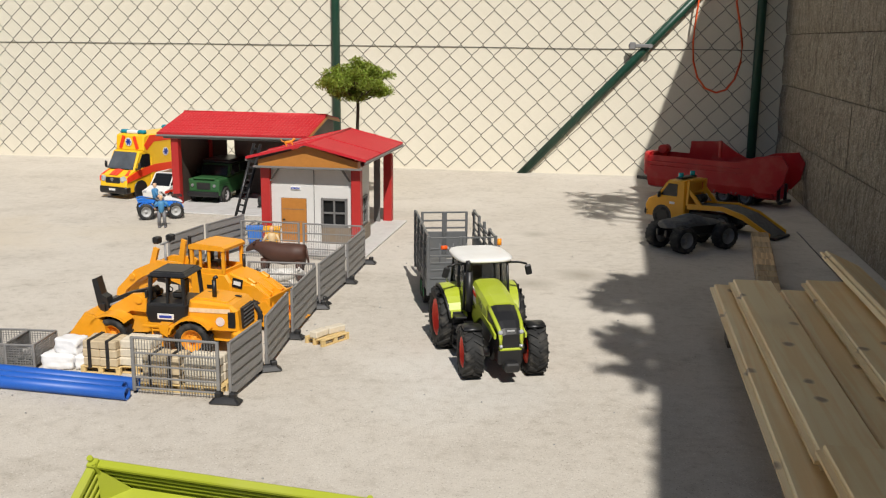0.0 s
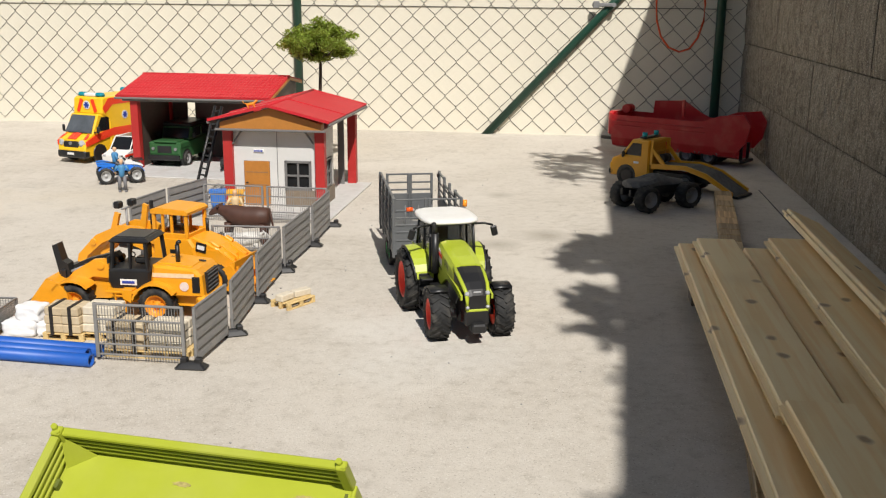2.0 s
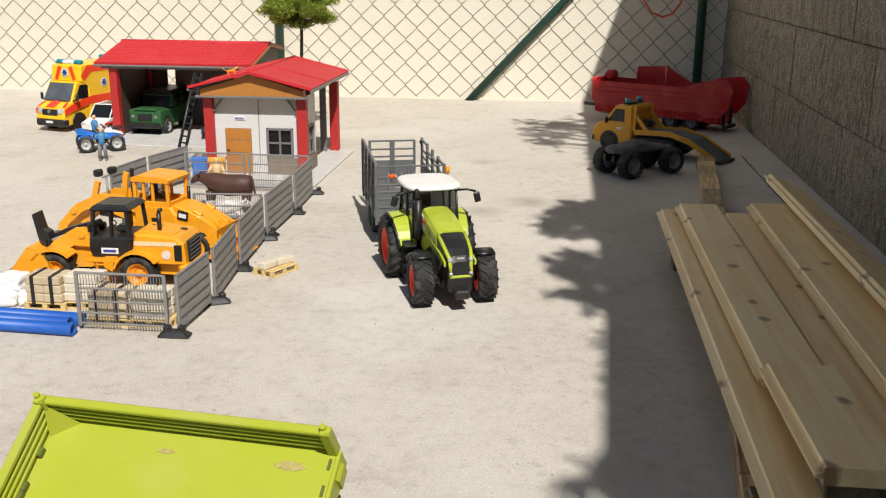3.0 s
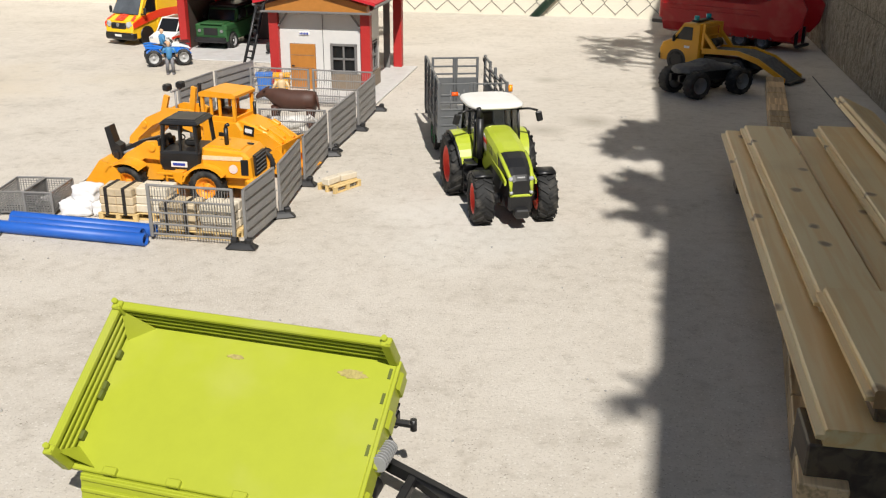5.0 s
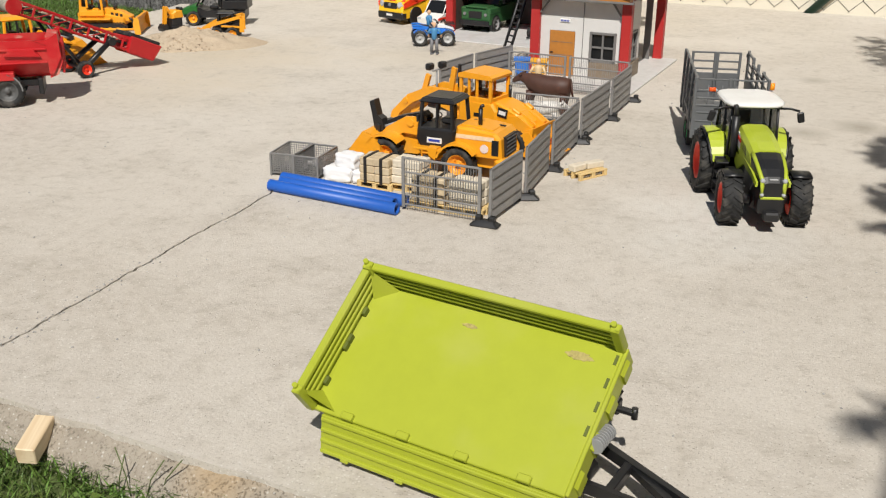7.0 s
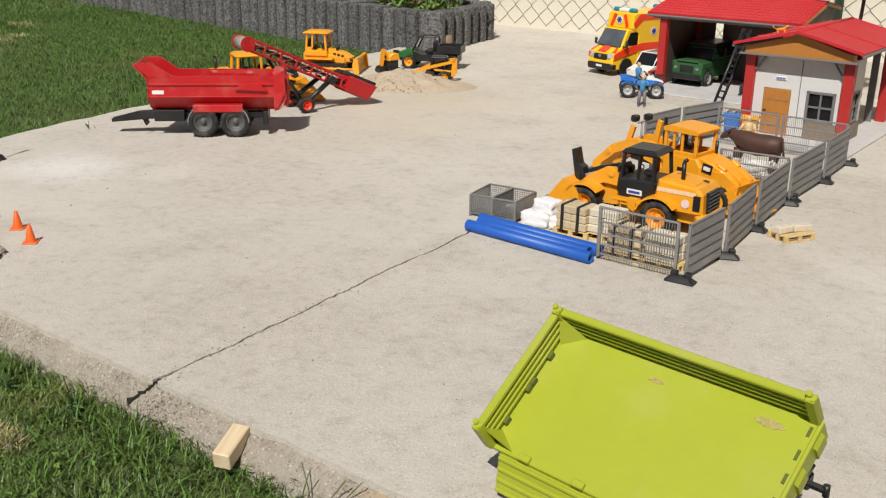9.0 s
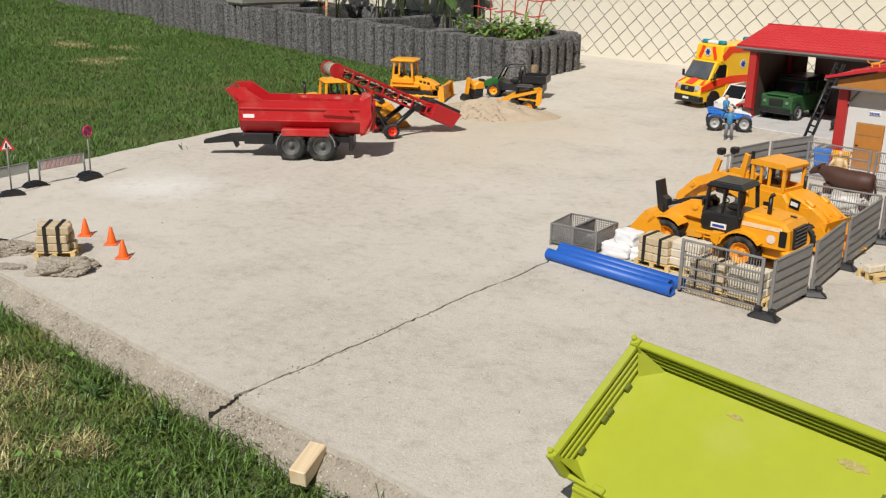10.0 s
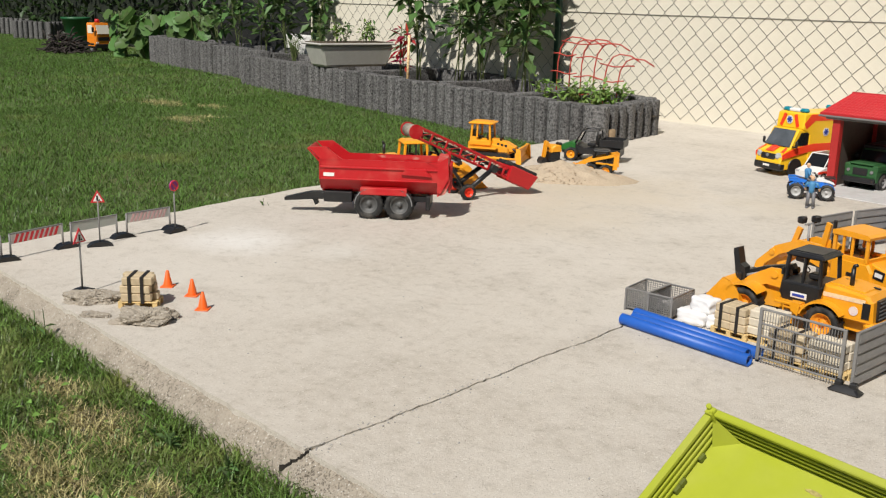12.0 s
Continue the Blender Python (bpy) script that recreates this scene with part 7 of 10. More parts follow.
# ---------------------------------------------------------------- ambulance, off-roader, quad bike, car
AMB_YELLOW = mat("ambulance_yellow", (0.85, 0.50, 0.015), 0.35, var=0.03, bump=0.02, coat=0.1)
AMB_RED = mat("signal_red", (0.80, 0.05, 0.015), 0.35, var=0.03, bump=0.02)
TEAL = mat("blue_lamp", (0.01, 0.22, 0.30), 0.2, bump=0)
STAR_BLUE = mat("star_blue", (0.02, 0.05, 0.35), 0.4, bump=0)
DEF_GREEN = mat("matt_green", (0.028, 0.100, 0.032), 0.45, var=0.05, bump=0.03)
ALU = mat("alu_rim", (0.45, 0.45, 0.45), 0.35, 0.4, bump=0.02)


def star(th, m):
    disc = part("star_disc", Mesh().cyl((0, 0, 0), (0, 0, 0.0012), 0.0155, n=20), WHITE, th, "white disc with a blue star", m=m)
    s = Mesh()
    for k in range(3):
        s.box((0, 0, 0.0016), (0.024, 0.006, 0.0012), rot=Matrix.Rotation(k * math.pi / 3, 3, "Z"))
    part("star", s, STAR_BLUE, disc)


SCREEN_GREY = mat("grey_screen", (0.085, 0.095, 0.105), 0.08, var=0.3, scale=14, bump=0.0, spec=0.7)


def ambulance(m):
    th = thing("ambulance", m, "yellow toy ambulance with red stripes and blue lamps", "ambulance")
    W = 0.066
    for x in (0.118, -0.110):
        for s in (-1, 1):
            wheel(th, x, s * 0.056, 0.030, 0.020, RIM_GREY, 24)
    part("cab", hull(Mesh(), [(0.030, 0.022), (0.186, 0.022), (0.192, 0.050), (0.184, 0.086), (0.150, 0.104), (0.112, 0.170), (0.030, 0.172)], -W + 0.003, W - 0.003, 0.006), AMB_YELLOW, th)
    part("box_body", hull(Mesh(), [(-0.185, 0.026), (0.060, 0.026), (0.060, 0.150), (0.098, 0.172), (0.092, 0.222), (0.080, 0.228), (-0.185, 0.228)], -W, W, 0.005), AMB_YELLOW, th)
    sc = part("windscreen", Mesh().prism([(-0.060, 0), (0.060, 0), (0.053, 0.068), (-0.053, 0.068)], 0.0, 0.002, "x", m=Matrix.Translation((0.1500, 0, 0.1055)) @ Matrix.Rotation(-0.524, 4, "Y")), SCREEN_GREY, th, "grey reflecting windscreen")
    for s in (-1, 1):
        part("wiper", Mesh().box((0.1515, s * 0.026, 0.1065), (0.004, 0.036, 0.0025), 0.0005), BLACK, sc)
    part("bumper", Mesh().box((0.180, 0, 0.034), (0.030, 2 * W - 0.002, 0.028), 0.006), BLACK, th)
    part("grille", Mesh().box((0.188, 0, 0.069), (0.010, 0.070, 0.022), 0.004, rot=Euler((0, -0.2, 0)).to_matrix()), BLACK, th)
    part("badge", Mesh().cyl((0.190, 0, 0.073), (0.195, 0, 0.072), 0.0065, n=14), RIM_GREY, th)
    part("number_plate", Mesh().box((0.1955, 0, 0.036), (0.002, 0.030, 0.008), 0.0005), WHITE, th)
    for s in (-1, 1):
        part("headlight", Mesh().box((0.184, s * 0.048, 0.074), (0.014, 0.026, 0.022), 0.005, rot=Euler((s * 0.3, -0.25, s * 0.45)).to_matrix()), CLEAR_LAMP, th)
        part("hood_stripe", Mesh().box((0.167, s * 0.010, 0.0975), (0.042, 0.018, 0.0016), rot=Euler((0, 0.47, 0)).to_matrix()), AMB_RED, th)
        part("hood_stripe", Mesh().box((0.166, s * 0.054, 0.0950), (0.036, 0.012, 0.0016), rot=Euler((0, 0.47, s * 0.2)).to_matrix()), AMB_RED, th)
        part("front_stripe", Mesh().box((0.0975, s * 0.032, 0.198), (0.003, 0.013, 0.048), rot=Euler((s * 0.35, -0.05, 0)).to_matrix()), AMB_RED, th)
        part("side_window", Mesh().prism([(0.128, 0.110), (0.100, 0.158), (0.062, 0.158), (0.062, 0.110)], s * (W - 0.004), s * (W - 0.0015), "y"), CLEAR, th)
        part("side_stripe", Mesh().prism([(0.185, 0.062), (0.050, 0.088), (-0.184, 0.088), (-0.184, 0.116), (0.040, 0.116), (0.130, 0.100), (0.185, 0.080)], s * (W - 0.0025), s * (W + 0.0012), "y"), AMB_RED, th)
        part("side_stripe", Mesh().prism([(0.080, 0.170), (0.040, 0.200), (-0.184, 0.200), (-0.184, 0.224), (0.060, 0.224), (0.092, 0.190)], s * (W - 0.001), s * (W + 0.0012), "y"), AMB_RED, th)
        star(th, pose(-0.020, s * (W + 0.001), 0.158, -90 * s, 0, 0))
        mr = part("mirror_arm", Mesh().box((0.138, s * (W + 0.006), 0.108), (0.006, 0.016, 0.004)), BLACK, th)
        part("mirror", Mesh().box((0.136, s * (W + 0.014), 0.118), (0.008, 0.012, 0.024), 0.003), BLACK, mr)
        for x in (0.118, -0.110):
            part("wheel_arch", Mesh().cyl((x, s * (W - 0.012), 0.032), (x, s * (W + 0.0012), 0.032), 0.0325, n=24), BLACK, th)
    star(th, pose(0.0985, 0, 0.200, 90, 0, 90))
    for x, w in ((0.070, 0.10), (-0.150, 0.10)):
        lb = part("light_bar", Mesh().box((x, 0, 0.234), (0.026, w * 0.5, 0.014), 0.004), WHITE, th)
        for s in (-1, 1):
            part("blue_lamp", Mesh().box((x, s * 0.040, 0.235), (0.026, 0.032, 0.016), 0.006), TEAL, lb, "blue lamp")
    return th


ambulance(at(-1.176, 3.760, 246))


def off_roader(m):
    th = thing("off_road_car", m, "matt green toy off-road car parked in the garage", "car")
    for x in (0.085, -0.085):
        for s in (-1, 1):
            wheel(th, x, s * 0.056, 0.028, 0.020, ALU, 24)
    W = 0.058
    part("lower_body", hull(Mesh(), [(-0.135, 0.030), (0.132, 0.030), (0.136, 0.050), (0.134, 0.082), (0.045, 0.090), (-0.135, 0.090)], -W, W, 0.004), DEF_GREEN, th)
    part("cabin", hull(Mesh(), [(-0.134, 0.086), (0.050, 0.086), (0.030, 0.132), (-0.130, 0.134)], -W + 0.003, W - 0.003, 0.004), DEF_GREEN, th)
    part("roof", Mesh().box((-0.050, 0, 0.140), (0.168, 2 * W - 0.008, 0.014), 0.005), BLACK, th, "dark roof with rack")
    part("windscreen", Mesh().box((0.0425, 0, 0.110), (0.003, 0.098, 0.036), rot=Euler((0, -0.40, 0)).to_matrix()), CLEAR, th)
    part("grille", Mesh().box((0.136, 0, 0.064), (0.004, 0.052, 0.024), 0.001), BLACK, th)
    part("front_bumper", Mesh().box((0.142, 0, 0.036), (0.014, 0.118, 0.018), 0.003), BLACK, th)
    part("bonnet", Mesh().box((0.090, 0, 0.089), (0.080, 0.086, 0.008), 0.003), DEF_GREEN, th)
    for s in (-1, 1):
        part("headlight", Mesh().cyl((0.134, s * 0.042, 0.066), (0.139, s * 0.042, 0.066), 0.0055, n=14), RIM_GREY, th)
        part("front_wing", Mesh().box((0.092, s * 0.050, 0.078), (0.086, 0.020, 0.022), 0.004), DEF_GREEN, th)
        part("side_window", Mesh().box((-0.010, s * (W - 0.0025), 0.112), (0.056, 0.002, 0.032), 0.001).box((-0.085, s * (W - 0.0025), 0.112), (0.066, 0.002, 0.032), 0.001), CLEAR, th)
        part("mirror", Mesh().box((0.040, s * (W + 0.010), 0.104), (0.006, 0.012, 0.016), 0.002), BLACK, th)
        part("mudguard", Mesh().cyl((0.085, s * 0.044, 0.030), (0.085, s * (W + 0.001), 0.030), 0.0325, n=22), BLACK, th)
        part("mudguard", Mesh().cyl((-0.085, s * 0.044, 0.030), (-0.085, s * (W + 0.001), 0.030), 0.0325, n=22), BLACK, th)
    return th


off_roader(at(-0.872, 3.640, 258))


QUAD_RIM = mat("pale_rim", (0.40, 0.40, 0.39), 0.4, bump=0.02)


def quad_bike(m):
    th = thing("quad_bike", m, "blue and white toy quad bike on chunky tyres", "quad bike")
    for x in (0.044, -0.044):
        for s in (-1, 1):
            wheel(th, x, s * 0.032, 0.0240, 0.022, QUAD_RIM, 18)
    part("frame", Mesh().box((0, 0, 0.028), (0.085, 0.022, 0.016), 0.003).box((0, 0, 0.026), (0.050, 0.052, 0.006), 0.002), BLACK, th)
    part("seat", hull(Mesh(), [(-0.040, 0.044), (0.010, 0.044), (0.006, 0.056), (-0.036, 0.058)], -0.011, 0.011, 0.003), BLACK, th)
    part("front_body", hull(Mesh(), [(0.006, 0.040), (0.060, 0.034), (0.066, 0.044), (0.040, 0.060), (0.010, 0.062)], -0.014, 0.014, 0.004), WHITE, th)
    for s in (-1, 1):
        for x in (0.044, -0.044):
            rings = [[(x + 0.027 * math.cos(a), s * 0.014, 0.0215 + 0.027 * math.sin(a)), (x + 0.027 * math.cos(a), s * 0.040, 0.0215 + 0.026 * math.sin(a)), (x + 0.025 * math.cos(a), s * 0.040, 0.0215 + 0.024 * math.sin(a)), (x + 0.025 * math.cos(a), s * 0.014, 0.0215 + 0.025 * math.sin(a))] for a in [0.5 + 0.24 * k for k in range(9)]]
            part("mudguard", Mesh().loft(rings), BLUE_BIN, th)
    part("handlebar", Mesh().tube([(0.008, -0.028, 0.070), (0.014, -0.010, 0.066), (0.014, 0.010, 0.066), (0.008, 0.028, 0.070)], 0.002, 6).cyl((0.020, 0, 0.055), (0.013, 0, 0.067), 0.003, n=8), BLACK, th)
    for x, z in ((-0.050, 0.056), (0.052, 0.063)):
        part("rack", Mesh().box((x, 0, z), (0.032, 0.044, 0.003), 0.001), BLACK, th)
    for s in (-1, 1):
        part("side_fairing", Mesh().prism([(-0.020, 0.036), (0.030, 0.034), (0.060, 0.044), (0.040, 0.050), (0.006, 0.052), (-0.016, 0.046)], s * 0.017 - 0.003, s * 0.017 + 0.003, "y"), BLUE_BIN, th, "blue side fairing")
        part("tail_fairing", Mesh().prism([(-0.066, 0.050), (-0.020, 0.046), (-0.014, 0.054), (-0.050, 0.062), (-0.068, 0.060)], s * 0.019 - 0.003, s * 0.019 + 0.003, "y"), BLUE_BIN, th, "blue tail fairing")
        part("nose_fairing", Mesh().prism([(0.014, 0.053), (0.044, 0.051), (0.068, 0.045), (0.062, 0.052), (0.040, 0.060), (0.012, 0.060)], s * 0.018 - 0.003, s * 0.018 + 0.003, "y"), WHITE, th, "white nose fairing")
        part("shock_absorber", Mesh().cyl((0.044, s * 0.026, 0.028), (0.036, s * 0.014, 0.056), 0.003, n=8), BLACK, th)
    return th


qb_ = quad_bike(at(-0.972, 3.235, 22))
qb_.scale = (1.06, 1.12, 1.12)
doll(-0.985, 3.232, 22, BLUE_CLOTH, "toy rider in blue sitting on the quad bike", z=0.049, sit=True)


def small_car(m):
    th = thing("toy_car", m, "white toy car with red trim behind the quad bike", "car")
    for x in (0.058, -0.058):
        for s in (-1, 1):
            wheel(th, x, s * 0.038, 0.020, 0.016, ALU, 20)
    part("body", hull(Mesh(), [(-0.095, 0.018), (0.096, 0.018), (0.100, 0.042), (0.050, 0.056), (-0.095, 0.060)], -0.044, 0.044, 0.004), WHITE, th)
    part("cabin", hull(Mesh(), [(-0.092, 0.056), (0.050, 0.054), (0.016, 0.094), (-0.080, 0.096)], -0.040, 0.040, 0.004), CLEAR, th)
    part("roof", Mesh().box((-0.034, 0, 0.0975), (0.096, 0.076, 0.005), 0.002), WHITE, th)
    for s in (-1, 1):
        part("stripe", Mesh().box((0.0, s * 0.0445, 0.040), (0.18, 0.0016, 0.008)), AMB_RED, th)
        part("pillar", Mesh().cyl((0.048, s * 0.039, 0.056), (0.014, s * 0.036, 0.096), 0.0025, n=6), WHITE, th)
        part("headlight", Mesh().box((0.097, s * 0.032, 0.040), (0.006, 0.016, 0.008), 0.002), CLEAR_LAMP, th)
    return th


small_car(at(-1.058, 3.600, 256))


def fork_attachment(m):
    th = thing("forklift", m, "black and red toy forklift inside the garage", "forklift")
    for x in (0.03, -0.03):
        for s in (-1, 1):
            wheel(th, x, s * 0.026, 0.016, 0.014, RIM_GREY, 14)
    part("body", Mesh().box((-0.008, 0, 0.040), (0.085, 0.050, 0.040), 0.006), BLACK, th)
    part("hood", Mesh().box((-0.030, 0, 0.068), (0.040, 0.046, 0.018), 0.005), RED, th)
    for s in (-1, 1):
        part("mast", Mesh().box((0.044, s * 0.016, 0.070), (0.006, 0.006, 0.130), 0.001), BLACK, th)
        part("fork", Mesh().box((0.070, s * 0.012, 0.006), (0.055, 0.007, 0.004), 0.001), BLACK, th)
    part("overhead_guard", Mesh().box((0.000, 0, 0.118), (0.060, 0.046, 0.004), 0.001).cyl((-0.026, 0.02, 0.06), (-0.026, 0.02, 0.118), 0.002, n=6).cyl((-0.026, -0.02, 0.06), (-0.026, -0.02, 0.118), 0.002, n=6), BLACK, th)
    return th


fork_attachment(at(-0.660, 3.500, 262, 0.004))


# ---------------------------------------------------------------- vehicles in the shade by the block wall
TRUCK_YELLOW = mat("truck_yellow", (0.72, 0.34, 0.012), 0.4, var=0.04, bump=0.02)
ROCK_GREY = mat("grey_cover", (0.10, 0.10, 0.098), 0.8, var=0.3, scale=70, bump=0.5)


def tow_truck(m):
    th = thing("tow_truck", m, "yellow toy tow truck with a sloping grey deck", "tow truck")
    W = 0.056
    for x in (0.150, -0.060):
        for s in (-1, 1):
            wheel(th, x, s * 0.048, 0.030, 0.020, RIM_GREY, 22)
    part("cab", hull(Mesh(), [(0.070, 0.026), (0.212, 0.026), (0.216, 0.060), (0.206, 0.082), (0.172, 0.098), (0.134, 0.148), (0.070, 0.152)], -W, W, 0.006), TRUCK_YELLOW, th)
    part("windscreen", Mesh().prism([(-0.048, 0), (0.048, 0), (0.043, 0.050), (-0.043, 0.050)], 0, 0.002, "x", m=Matrix.Translation((0.1710, 0, 0.1015)) @ Matrix.Rotation(-0.655, 4, "Y")), CLEAR, th)
    part("bumper", Mesh().box((0.208, 0, 0.038), (0.022, 2 * W, 0.022), 0.005), BLACK, th)
    for s in (-1, 1):
        part("side_window", Mesh().prism([(0.158, 0.098), (0.130, 0.138), (0.098, 0.138), (0.098, 0.098)], s * (W - 0.001), s * (W + 0.0012), "y"), CLEAR, th)
        part("door_label", Mesh().box((0.115, s * (W + 0.0006), 0.076), (0.018, 0.0016, 0.007)), WHITE, th)
        part("mirror", Mesh().box((0.158, s * (W + 0.010), 0.100), (0.008, 0.014, 0.020), 0.003), BLACK, th)
        part("wheel_arch", Mesh().cyl((0.150, s * (W - 0.012), 0.032), (0.150, s * (W + 0.001), 0.032), 0.034, n=22), BLACK, th)
        part("blue_lamp", Mesh().cyl((0.100, s * 0.036, 0.158), (0.100, s * 0.036, 0.172), 0.008, n=12), TEAL_LIGHT, th, "turquoise warning lamp")
        part("headboard_post", Mesh().prism([(0.058, 0.074), (0.066, 0.074), (0.064, 0.150), (0.056, 0.150)], s * (W - 0.012), s * W, "y"), TRUCK_YELLOW, th)
        part("headboard_brace", Mesh().prism([(0.056, 0.110), (0.056, 0.125), (0.010, 0.076), (0.022, 0.072)], s * (W - 0.010), s * (W - 0.002), "y"), TRUCK_YELLOW, th)
        rail = [(0.060, 0.062), (-0.060, 0.070), (-0.130, 0.052), (-0.220, 0.008), (-0.220, 0.020), (-0.130, 0.068), (-0.060, 0.084), (0.060, 0.078)]
        part("deck_rail", Mesh().prism(rail, s * (W - 0.006), s * (W + 0.002), "y"), TRUCK_YELLOW, th)
    part("light_board", Mesh().box((0.100, 0, 0.156), (0.024, 0.095, 0.006), 0.002), BLACK, th)
    part("headboard", Mesh().box((0.061, 0, 0.146), (0.006, 2 * W - 0.004, 0.012), 0.002).box((0.061, 0, 0.112), (0.006, 2 * W - 0.004, 0.008), 0.002), TRUCK_YELLOW, th)
    part("winch", Mesh().cyl((0.046, -0.022, 0.092), (0.046, 0.022, 0.092), 0.014, n=14), BLACK, th)
    part("deck", Mesh().prism([(0.056, 0.066), (-0.060, 0.072), (-0.130, 0.056), (-0.222, 0.006), (-0.222, 0.011), (-0.130, 0.062), (-0.060, 0.078), (0.056, 0.072)], -W + 0.006, W - 0.006, "y"), ROCK_GREY, th, "grey sloping deck")
    part("ramp_lip", Mesh().box((-0.226, 0, 0.006), (0.022, 2 * W - 0.010, 0.008), 0.002), BLACK, th)
    part("chassis", Mesh().box((0.0, 0, 0.042), (0.26, 0.05, 0.022), 0.003), BLACK, th)
    return th


TEAL_LIGHT = mat("turquoise_lamp", (0.02, 0.38, 0.42), 0.2, bump=0)
tow_truck(at(0.815, 3.185, 138))


def big_tyre_chassis(m):
    th = thing("truck_chassis", m, "black four-wheeled toy buggy chassis with a grey cover", "truck")
    for x in (-0.0775, 0.0775):
        for s in (-1, 1):
            wheel(th, x, s * 0.052, 0.038, 0.036, RIM_GREY, 18)
    part("frame", Mesh().box((0.005, 0.018, 0.052), (0.240, 0.010, 0.020), 0.002).box((0.005, -0.018, 0.052), (0.240, 0.010, 0.020), 0.002), BLACK, th)
    rings = []
    for x, w, h in ((-0.110, 0.020, 0.080), (-0.095, 0.040, 0.088), (-0.050, 0.044, 0.090), (-0.020, 0.036, 0.100), (0.015, 0.036, 0.096), (0.030, 0.040, 0.086), (0.070, 0.034, 0.080), (0.090, 0.018, 0.076)):
        rings.append([(x, w * math.cos(a) * (1 + 0.12 * noise.noise((x * 40, a, 1))), 0.070 + max(0, (h - 0.070) * math.sin(a)) * (1 + 0.2 * noise.noise((x * 30, a * 2, 7)))) for a in [math.pi * i / 8 for i in range(9)]] + [(x, -w * 0.5, 0.066), (x, w * 0.5, 0.066)])
    part("body", Mesh().box((0.01, 0, 0.056), (0.17, 0.062, 0.034), 0.006), BLACK, th)
    part("cover", Mesh().loft(rings), ROCK_GREY, th, "lumpy grey load cover")
    part("axle", Mesh().cyl((-0.0775, -0.05, 0.038), (-0.0775, 0.05, 0.038), 0.006, n=8), BLACK, th)
    part("axle", Mesh().cyl((0.0775, -0.05, 0.038), (0.0775, 0.05, 0.038), 0.006, n=8), BLACK, th)
    return th


big_tyre_chassis(at(0.685, 2.888, 30))


def red_tipper(m):
    th = thing("red_tipper", m, "large dark red toy dump trailer parked in the shade", "trailer")
    for x in (-0.120, -0.040):
        for s in (-1, 1):
            wheel(th, x, s * 0.046, 0.028, 0.030, RIM_GREY, 22)
        part("wheel_cover", Mesh().loft([[(x + 0.038 * math.cos(a), -0.064, 0.026 + 0.036 * math.sin(a)), (x + 0.038 * math.cos(a), 0.064, 0.026 + 0.036 * math.sin(a)), (x + 0.035 * math.cos(a), 0.064, 0.026 + 0.033 * math.sin(a)), (x + 0.035 * math.cos(a), -0.064, 0.026 + 0.033 * math.sin(a))] for a in [0.35 + 0.27 * k for k in range(10)]]), RIM_GREY, th, "grey wheel cover")
    part("chassis", Mesh().box((0.02, 0, 0.050), (0.40, 0.044, 0.018), 0.002), BLACK, th)
    tub(th, (0.250, -0.220), RED, 0.074, 0.060, 0.026, 0.150, 0.160)
    for s in (-1, 1):
        part("side_wing", Mesh().prism([(-0.090, 0.148), (-0.160, 0.176), (-0.244, 0.186), (-0.268, 0.150), (-0.256, 0.092), (-0.228, 0.056), (-0.170, 0.052), (-0.130, 0.090)], s * 0.070, s * 0.078, "y"), RED, th)
        part("side_crease", Mesh().box((0.020, s * 0.0745, 0.112), (0.440, 0.003, 0.005), 0.001), RED, th)
    part("board_extension", Mesh().prism([(0.160, 0.148), (0.155, 0.196), (0.040, 0.204), (-0.020, 0.168), (-0.060, 0.150)], -0.076, -0.070, "y"), RED, th)
    part("front_block", Mesh().box((0.262, 0, 0.115), (0.036, 0.110, 0.090), 0.008), RED, th)
    part("stay", Mesh().box((-0.020, 0.060, 0.190), (0.010, 0.010, 0.060), 0.002), RED, th)
    part("front_knob", Mesh().cyl((0.225, -0.02, 0.168), (0.225, 0.02, 0.168), 0.016, n=14), RED, th)
    part("drawbar", Mesh().prism([(0.200, -0.02), (0.200, 0.02), (0.330, 0.006), (0.330, -0.006)], 0.046, 0.058, "z"), BLACK, th)
    part("rear_hook", Mesh().box((-0.225, 0.03, 0.050), (0.010, 0.010, 0.060), 0.002).box((-0.225, -0.03, 0.050), (0.010, 0.010, 0.060), 0.002).box((-0.235, 0, 0.020), (0.016, 0.085, 0.010), 0.002), BLACK, th)
    return th


rt_ = red_tipper(at(0.982, 3.775, 141))
rt_.scale = (1.06, 1.06, 1.04)

